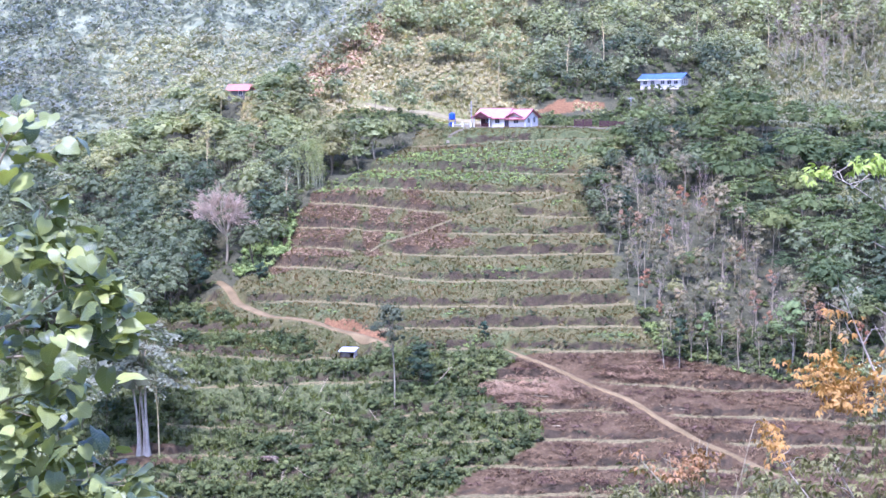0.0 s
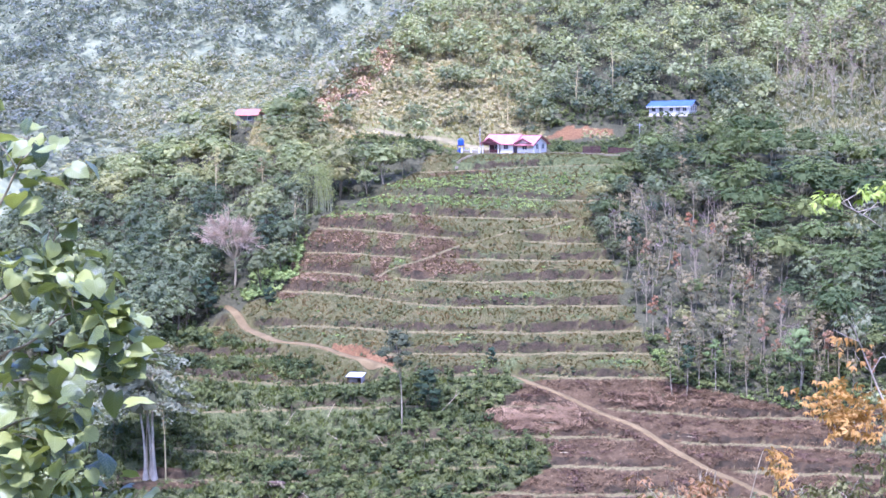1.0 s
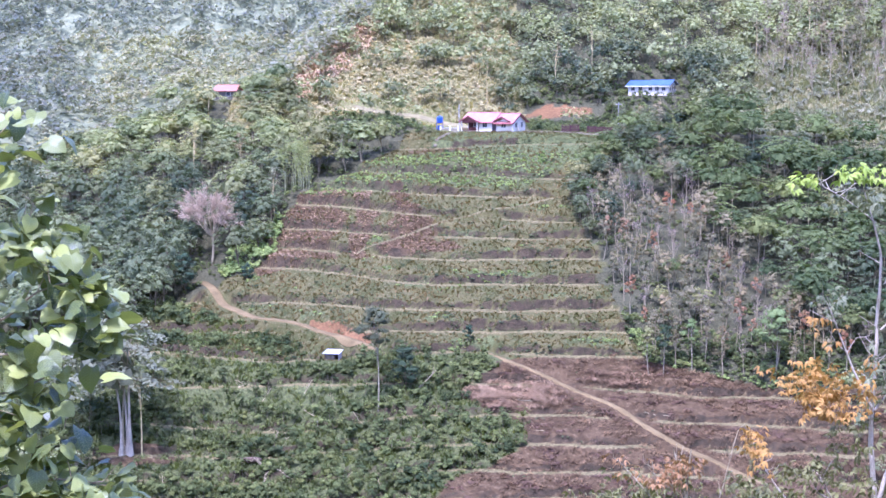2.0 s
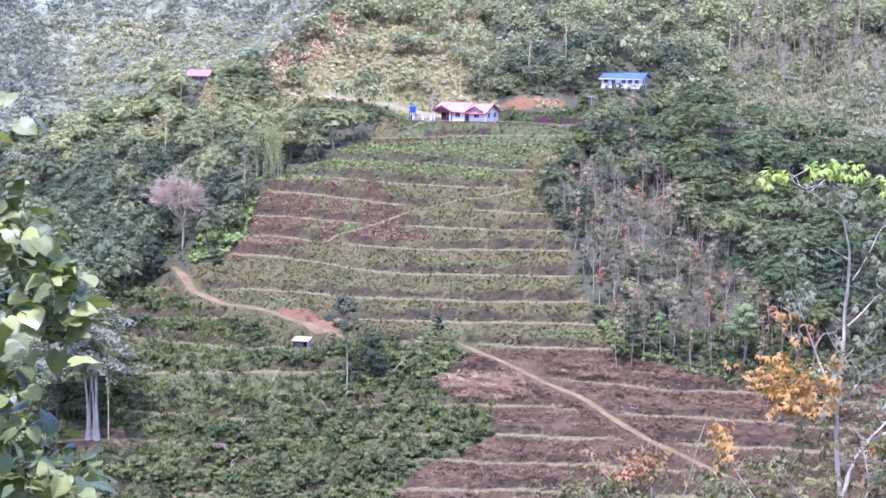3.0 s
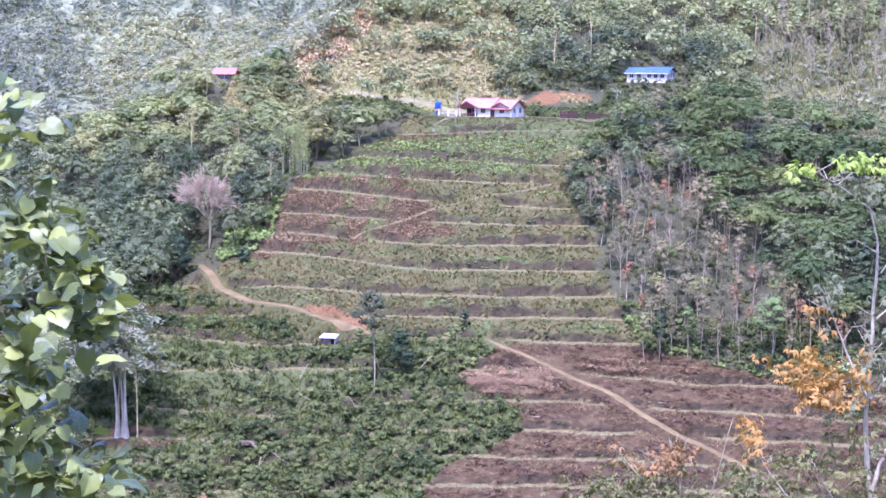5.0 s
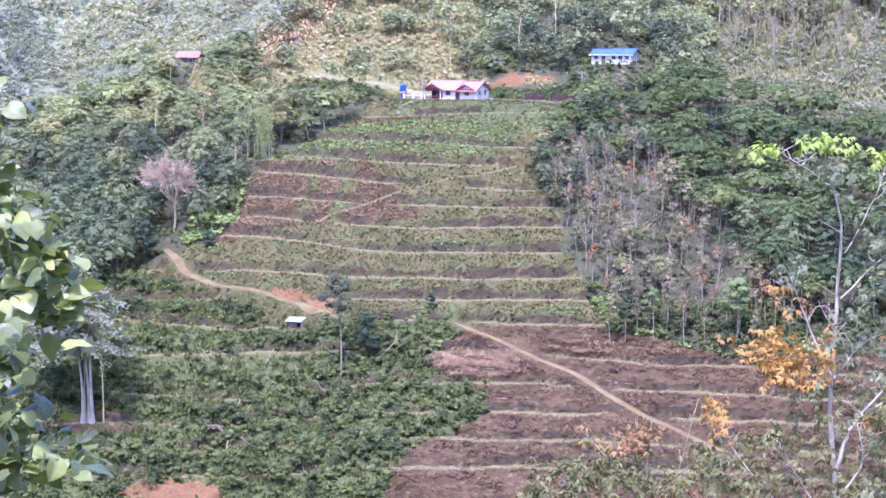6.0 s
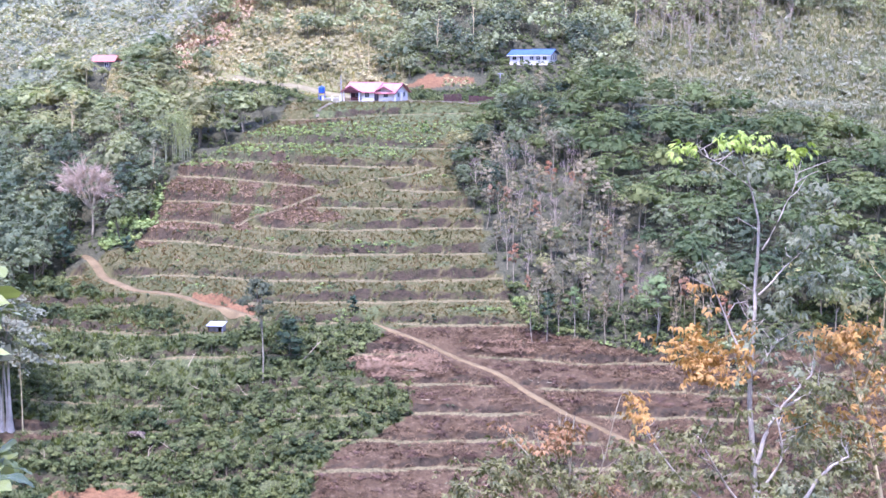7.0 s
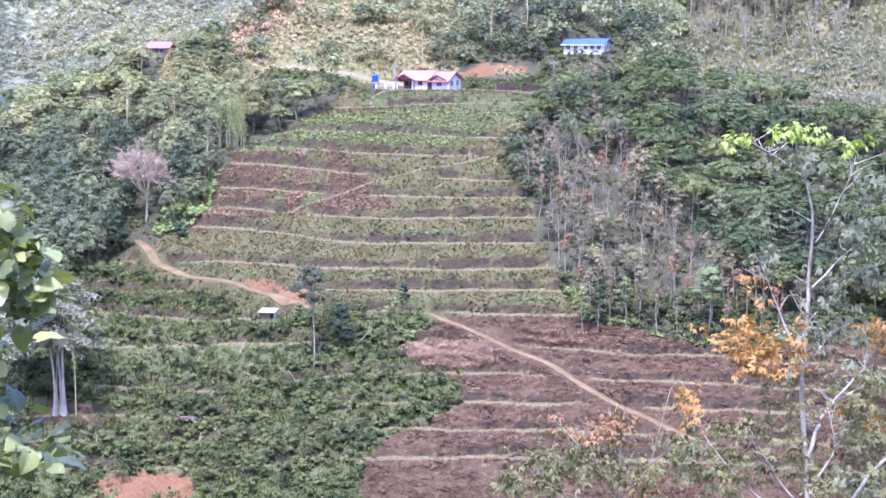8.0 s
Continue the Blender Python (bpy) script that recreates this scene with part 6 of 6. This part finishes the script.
for _i, (_x, _y, _l, _a, _u) in enumerate(((-39.9, 304.2, 3.6, 165, 0.9), (-44.9, 302.2, 4.2, 20, 1.6), (-37.8, 300.1, 3.4, 60, 2.9), (-35.8, 296.2, 3.8, 290, 1.6), (-34.2, 288.6, 3.2, 80, 2.8), (-27.4, 300.6, 3.6, 30, 1.8), (-22.6, 299.0, 4.0, 150, 1.5), (-26.6, 296.4, 3.0, 200, 1.7), (-34.7, 278.4, 2.8, 95, 2.4), (-52.8, 281.4, 3.4, 140, 2.0), (-9.4, 285.8, 3.2, 70, 2.2), (-13.8, 275.2, 3.0, 120, 2.2))):
    fallen_trunk("dead_snag", _x, _y, _l, _a, _u, "grey dead branch lying among the shrubs", 0.1 + 0.015 * (_i % 3))


def uprooted_stump():
    """A tipped root plate with hanging roots and a short broken bole."""
    rng = np.random.RandomState(77)
    x, y = -38.0, 284.6
    root = thing("uprooted_stump", (x, y, float(height(x, y)) + 0.4), "grey-brown uprooted stump with bare hanging roots", "stump")
    v, f = BALL[2]
    v = v * (1 + 0.25 * np.sin(v @ rng.normal(size=3) * 4))[:, None] * np.array([1.9, 0.6, 0.5]) + np.array([0, 0, 0.7])
    part("root_plate", mesh_from("root_plate", v, [f], [M_STUMP]), None, root)
    v, f = tube([(1.2, 0, 0.7), (2.0, -0.2, -0.2), (2.5, -0.3, -1.3)], [0.34, 0.26, 0.16], 7)
    part("bole", mesh_from("bole", v, [f], [M_PALE]), None, root)
    for i in range(12):
        p = np.array([rng.uniform(-1.8, 1.8), -0.5, rng.uniform(0.5, 1.2)])
        q = p + np.array([rng.normal() * 0.6, -0.5, rng.uniform(-1.0, 0.7)])
        v, f = tube([p, (p + q) / 2 + rng.normal(size=3) * 0.12, q], [0.09, 0.06, 0.03], 5)
        part("root", mesh_from("root", v, [f], [M_PALE]), None, root)
    return root


M_STUMP = two_tone("weathered_root_wood", (0.07, 0.046, 0.026), (0.2, 0.14, 0.085), 1.5, 0.95)
uprooted_stump()
fallen_trunk("log", 12.5, 298.5, 4.5, 165, 0.5, "pale felled log on cleared soil", 0.14)
fallen_trunk("log", 25.5, 302.0, 4.0, 10, 0.4, "pale felled log on cleared soil", 0.14)
fallen_trunk("log", 37.0, 294.5, 5.0, 170, 0.5, "pale felled log on cleared soil", 0.12)
fallen_trunk("log", 14.5, 290.0, 5.0, 175, 0.5, "pale felled log on cleared soil", 0.12)


# ---------------------------------------------------------------- plants close to the viewer
def broad_leaf(seed):
    """One broad heart-shaped leaf, folded along its midrib, with a wavy edge and a drooping pointed tip; its stalk end at the origin, 1 long."""
    rng = np.random.RandomState(seed)
    bm = bmesh.new()
    fold, droop, sway = rng.uniform(0.12, 0.42), rng.uniform(0.15, 0.5), rng.uniform(-0.12, 0.12)
    rows = []
    for t, w in ((0, 0.3), (0.1, 0.48), (0.25, 0.56), (0.42, 0.55), (0.58, 0.48), (0.74, 0.35), (0.89, 0.17), (1.0, 0)):
        row = []
        for u in (-1, -0.66, -0.33, 0, 0.33, 0.66, 1) if w else (0,):
            back = 0.16 * abs(u) * max(0, 1 - 5 * t)
            wave = 0.035 * math.sin(11 * t + 2 * seed + (3 if u > 0 else 0)) * abs(u)
            row.append(bm.verts.new((u * w + sway * t * t, t - back, -droop * t * t + fold * abs(u) * w - 0.12 * u * u * w + wave)))
        rows.append(row)
    for a, b in zip(rows, rows[1:]):
        for k in range(6):
            if len(b) == 7:
                bm.faces.new((a[k], a[k + 1], b[k + 1], b[k]))
            else:
                bm.faces.new((a[k], a[k + 1], b[0]))
    stalk = [bm.verts.new(c) for c in ((-0.012, 0, 0), (0.012, 0, 0), (0.008, -0.5, -0.12), (-0.008, -0.5, -0.12))]
    bm.faces.new(stalk)
    me = bpy.data.meshes.new("leaf")
    bm.to_mesh(me)
    bm.free()
    me.polygons.foreach_set("use_smooth", np.ones(len(me.polygons), bool))
    return me


def triple_leaf(seed):
    """A twig tip with three stalks, each of three drooping narrow leaflets, 1 long."""
    rng = np.random.RandomState(seed)
    bm = bmesh.new()
    for turn in (-1.0, 0.1, 1.1):
        turn += rng.uniform(-0.25, 0.25)
        rise = rng.uniform(-0.1, 0.35)
        ahead, aside = Vector((math.sin(turn), math.cos(turn), 0)), Vector((math.cos(turn), -math.sin(turn), 0))
        root = ahead * rng.uniform(0.3, 0.5) + Vector((0, 0, rise))
        st = [bm.verts.new(c) for c in (aside * -0.008, aside * 0.008, root + aside * 0.007, root - aside * 0.007)]
        bm.faces.new(st)
        for a in (-0.8, 0.0, 0.8):
            a += rng.uniform(-0.2, 0.2)
            long, droop = rng.uniform(0.34, 0.5), rng.uniform(0.1, 0.4)
            d, s = ahead * math.cos(a) + aside * math.sin(a), aside * math.cos(a) - ahead * math.sin(a)
            rows = []
            for t, w in ((0, 0.012), (0.3, 0.07), (0.62, 0.085), (0.85, 0.05), (1, 0)):
                c = root + d * (long * t) + Vector((0, 0, -droop * t * t))
                rows.append([bm.verts.new(c + s * (u * w) + Vector((0, 0, 0.3 * abs(u) * w))) for u in ((-1, 0, 1) if w else (0,))])
            for p, q in zip(rows, rows[1:]):
                for k in range(2):
                    bm.faces.new((p[k], p[k + 1], q[k + 1], q[k]) if len(q) == 3 else (p[k], p[k + 1], q[0]))
    me = bpy.data.meshes.new("leaf")
    bm.to_mesh(me)
    bm.free()
    return me


def leaf_copies(meshes, mat):
    out = []
    for m in meshes:
        c = m.copy()
        c.materials.append(mat)
        out.append(c)
    return out


def hang_leaves(root, meshes, clusters, y, deep, size, rng, more=1.4, turn=(0, 360), pitch=(-70, 10)):
    """Leaves about each cluster centre (x, z, reach across, reach up, count), facing every way round."""
    for cx, cz, rx, rz, count in clusters:
        for _ in range(int(count * more)):
            q = rng.normal(size=3) * 0.52
            p = (cx + q[0] * rx, y + q[1] * deep, cz + q[2] * rz)
            ob = new("leaf", meshes[rng.randint(len(meshes))])
            ob.parent = root
            s = size * rng.uniform(0.65, 1.25)
            ob.matrix_basis = pose(*(Vector(p) - root.location), rng.uniform(*pitch), rng.uniform(-40, 40), rng.uniform(*turn)) @ Matrix.Scale(s, 4)
    return root


def branches(root, lines, y, rng, thick, mat, deep=0.25, sides=6, twigs=0):
    """Branches through (x, z) points, wandering a little in depth."""
    for name, pts, r0, r1 in lines:
        p = np.array([(x, y, z) for x, z in pts]) - np.array(root.location)
        s = np.linspace(0, 1, len(p))
        t = np.linspace(0, 1, 4 * len(p))
        q = np.stack([np.interp(t, s, p[:, k]) for k in range(3)], 1)
        for _ in range(3):
            q[1:-1] = 0.25 * q[:-2] + 0.5 * q[1:-1] + 0.25 * q[2:]
        q[1:, 1] += np.cumsum(rng.normal(size=len(q) - 1)) * deep * 0.06
        v, f = tube(q, thick * (r0 + (r1 - r0) * t), sides)
        me = mesh_from(name, v, [f], [mat])
        me.polygons.foreach_set("use_smooth", np.ones(len(f), bool))
        part(name, me, None, root)
        for k in range(twigs if name == "branch" else twigs + 3):
            a = q[rng.randint(len(q) // 2, len(q))]
            b = a + np.array([rng.normal() * 0.14, rng.normal() * 0.14, rng.uniform(0.05, 0.26)])
            v, f = tube([a, (a + b) / 2 + rng.normal(size=3) * 0.03, b], [thick * 0.16, thick * 0.12, thick * 0.06], 4)
            part("twig", mesh_from("twig", v, [f], [mat]), None, root)


def broadleaf_near():
    rng = np.random.RandomState(31)
    root = thing("broadleaf_shrub", (-4.05, 12.0, -7.15), "tall shrub with large glossy heart-shaped green leaves", "shrub")
    branches(root, [
        ("trunk", [(-4.05, -7.15), (-4.02, -5.0), (-3.98, -3.2), (-3.9, -2.0), (-3.85, -1.0), (-3.75, 0.2)], 1.0, 0.35),
        ("branch", [(-3.9, -1.3), (-3.58, -0.84), (-3.4, -0.55), (-3.3, -0.3)], 0.4, 0.12),
        ("branch", [(-3.92, -2.1), (-3.55, -1.89), (-3.38, -1.84), (-3.17, -1.64), (-2.9, -1.56), (-2.72, -1.64)], 0.45, 0.1),
        ("branch", [(-3.93, -2.2), (-3.56, -2.1), (-3.26, -2.09), (-3.02, -2.06), (-2.71, -1.98)], 0.4, 0.1),
        ("branch", [(-3.96, -2.7), (-3.57, -2.44), (-3.26, -2.36), (-3.15, -2.31)], 0.35, 0.1),
        ("branch", [(-3.9, -1.7), (-3.44, -1.42), (-3.22, -1.22), (-3.13, -1.01)], 0.4, 0.1),
        ("branch", [(-4.0, -3.5), (-3.44, -3.08), (-3.01, -3.04), (-2.63, -3.1)], 0.4, 0.1),
        ("branch", [(-3.98, -3.0), (-3.51, -2.73), (-3.24, -2.57)], 0.4, 0.12)], 12.0, rng, 0.036, M_PALE, twigs=3)
    hang_leaves(root, leaf_copies([broad_leaf(i) for i in range(6)], M_BROAD), [
        (-3.32, -0.37, 0.22, 0.21, 14), (-3.38, -0.68, 0.18, 0.26, 12), (-3.12, -0.99, 0.13, 0.07, 4), (-3.35, -1.30, 0.31, 0.23, 30), (-2.97, -1.35, 0.26, 0.21, 26), (-2.76, -1.64, 0.18, 0.18, 18), (-2.83, -1.94, 0.28, 0.26, 34),
        (-2.65, -1.98, 0.15, 0.15, 12), (-3.41, -1.80, 0.21, 0.26, 8), (-3.39, -2.14, 0.28, 0.21, 22), (-3.19, -2.40, 0.26, 0.21, 26), (-3.41, -2.65, 0.31, 0.26, 34), (-3.19, -2.83, 0.23, 0.26, 26), (-3.35, -3.08, 0.36, 0.15, 28),
        (-2.80, -3.11, 0.33, 0.09, 22), (-2.55, -3.10, 0.10, 0.06, 6), (-3.84, -1.21, 0.31, 0.92, 34), (-3.92, -2.60, 0.31, 0.62, 34), (-3.37, -3.43, 0.62, 0.26, 30)], 12.0, 0.5, 0.15, rng, 1.4, (30, 330), (-60, 25))


def rubber_tree_near():
    rng = np.random.RandomState(32)
    root = thing("rubber_tree", (4.48, 17.0, -9.75), "slender whitish tree with orange and green leaflets", "tree")
    branches(root, [
        ("trunk", [(4.48, -9.75), (4.5, -7.5), (4.36, -5.48), (4.34, -4.91), (4.3, -4.35), (4.27, -3.98), (4.27, -3.61), (4.3, -3.12), (4.32, -2.64), (4.34, -2.16), (4.35, -1.99), (4.23, -1.62), (4.13, -1.29)], 1.25, 0.2),
        ("branch", [(4.32, -4.6), (4.41, -4.23), (4.61, -3.93), (4.88, -3.62)], 0.8, 0.3),
        ("branch", [(4.55, -4.02), (4.79, -3.87), (5.01, -3.71)], 0.55, 0.25),
        ("branch", [(4.27, -3.61), (4.39, -3.44), (4.55, -3.22)], 0.45, 0.14),
        ("branch", [(4.25, -3.61), (4.09, -3.3), (3.89, -2.81), (3.74, -2.47)], 0.5, 0.12),
        ("branch", [(4.34, -4.91), (4.62, -4.55), (4.52, -4.08)], 0.5, 0.2),
        ("branch", [(4.34, -5.22), (4.04, -4.9), (3.7, -4.33)], 0.55, 0.14),
        ("branch", [(4.36, -5.41), (4.78, -5.11), (5.05, -4.71), (5.34, -4.55)], 0.85, 0.35),
        ("branch", [(4.34, -2.28), (4.48, -1.98), (4.66, -1.57), (4.73, -1.3)], 0.3, 0.08),
        ("branch", [(4.24, -1.65), (3.94, -1.41), (3.64, -1.24)], 0.24, 0.08),
        ("branch", [(4.31, -2.76), (4.58, -2.49), (4.85, -2.29)], 0.35, 0.1),
        ("branch", [(4.33, -5.41), (3.61, -4.89), (3.18, -4.32), (3.02, -3.98)], 0.5, 0.1)], 17.0, rng, 0.033, M_TALLBARK, twigs=7)
    kinds = [triple_leaf(i) for i in range(6)]
    hang_leaves(root, leaf_copies(kinds, M_ORANGE), [(3.65, -3.29, 0.36, 0.17, 42), (3.79, -3.5, 0.42, 0.16, 46), (3.0, -3.88, 0.16, 0.12, 10), (3.05, -4.1, 0.15, 0.12, 9), (3.75, -2.81, 0.17, 0.21, 4), (4.09, -3.3, 0.14, 0.28, 8)],
                17.0, 0.45, 0.15, rng)
    hang_leaves(root, leaf_copies(kinds, M_LIME), [(3.59, -1.22, 0.14, 0.06, 6), (3.96, -1.15, 0.15, 0.05, 6), (4.24, -1.16, 0.17, 0.06, 8), (4.65, -1.27, 0.17, 0.06, 6)], 17.0, 0.15, 0.18, rng, pitch=(-35, 5))
    hang_leaves(root, leaf_copies(kinds, M_PALELEAF), [
        (4.1, -1.42, 0.32, 0.1, 20), (4.88, -1.74, 0.26, 0.12, 18), (3.81, -2.5, 0.16, 0.2, 8), (4.83, -2.21, 0.3, 0.22, 34), (5.08, -2.58, 0.3, 0.22, 30), (4.5, -2.75, 0.2, 0.2, 18), (4.31, -3.17, 0.23, 0.17, 9),
        (4.67, -3.3, 0.29, 0.25, 12)], 17.0, 0.6, 0.155, rng)
    hang_leaves(root, leaf_copies(kinds, M_DULL), [
        (3.66, -4.4, 0.45, 0.36, 46), (4.27, -4.65, 0.42, 0.32, 36), (4.82, -4.35, 0.42, 0.45, 44), (3.36, -4.8, 0.38, 0.2, 30), (3.25, -4.5, 0.32, 0.2, 26), (4.05, -3.95, 0.3, 0.25, 16), (4.7, -3.75, 0.35, 0.3, 20)], 17.0, 0.6, 0.155, rng)


def second_tree_near():
    rng = np.random.RandomState(33)
    root = thing("rubber_tree", (6.5, 18.0, -10.3), "leaning grey-barked tree with orange and dull green leaflets", "tree")
    branches(root, [
        ("trunk", [(6.5, -10.3), (6.3, -7.5), (6.04, -5.35), (5.81, -4.48), (5.63, -3.83), (5.54, -3.37)], 1.1, 0.2),
        ("branch", [(5.88, -4.75), (5.49, -4.54), (5.22, -4.34)], 0.4, 0.1),
        ("branch", [(5.74, -4.22), (5.98, -3.45), (6.02, -2.68)], 0.4, 0.1),
        ("branch", [(6.1, -5.6), (5.6, -5.2), (5.3, -4.9)], 0.4, 0.1)], 18.0, rng, 0.038, M_WHITEBARK, twigs=5)
    kinds = [triple_leaf(20 + i) for i in range(5)]
    hang_leaves(root, leaf_copies(kinds, M_ORANGE), [(5.52, -3.44, 0.38, 0.18, 44), (5.8, -3.96, 0.34, 0.3, 16), (5.22, -4.37, 0.36, 0.3, 22), (5.91, -4.42, 0.24, 0.3, 12)], 18.0, 0.45, 0.165, rng)
    hang_leaves(root, leaf_copies(kinds, M_DULL), [(5.58, -3.05, 0.25, 0.18, 10), (5.88, -3.57, 0.18, 0.37, 12), (5.62, -4.8, 0.42, 0.4, 70), (5.35, -4.0, 0.3, 0.35, 36), (5.96, -2.68, 0.25, 0.37, 14), (6.26, -4.1, 0.31, 0.74, 26), (5.2, -5.1, 0.38, 0.22, 30)], 18.0, 0.6, 0.155, rng)


def sapling_near():
    rng = np.random.RandomState(34)
    root = thing("rubber_sapling", (2.71, 20.0, -11.55), "bushy sapling with dull green and rusty leaflets", "sapling")
    branches(root, [
        ("trunk", [(2.71, -11.55), (2.71, -9.0), (2.7, -5.91), (2.72, -5.19), (2.77, -4.72)], 1.0, 0.22),
        ("branch", [(2.71, -5.33), (2.64, -5.05), (2.56, -4.72)], 0.4, 0.2),
        ("branch", [(2.71, -5.91), (2.17, -5.18), (1.89, -4.88)], 0.4, 0.1),
        ("branch", [(2.71, -5.91), (2.38, -5.4), (2.31, -4.89)], 0.4, 0.1),
        ("branch", [(2.71, -6.06), (1.74, -5.74), (1.39, -5.59)], 0.4, 0.1),
        ("branch", [(2.71, -5.91), (3.09, -5.56), (3.3, -4.7)], 0.4, 0.1)], 20.0, rng, 0.036, M_PALE, twigs=4)
    kinds = [triple_leaf(40 + i) for i in range(5)]
    hang_leaves(root, leaf_copies(kinds, M_REDLEAF), [(2.45, -5.0, 0.36, 0.17, 26), (2.75, -4.95, 0.2, 0.14, 8), (1.96, -4.9, 0.3, 0.14, 4), (3.09, -5.7, 0.27, 0.1, 10)], 20.0, 0.4, 0.175, rng)
    hang_leaves(root, leaf_copies(kinds, M_DULL), [(1.81, -5.46, 0.5, 0.31, 56), (2.38, -5.4, 0.44, 0.3, 54), (2.95, -5.6, 0.36, 0.24, 40), (1.46, -5.67, 0.3, 0.18, 26), (3.44, -5.3, 0.22, 0.32, 24), (2.7, -5.15, 0.15, 0.05, 6)], 20.0, 0.6, 0.17, rng)


broadleaf_near()
rubber_tree_near()
second_tree_near()
sapling_near()
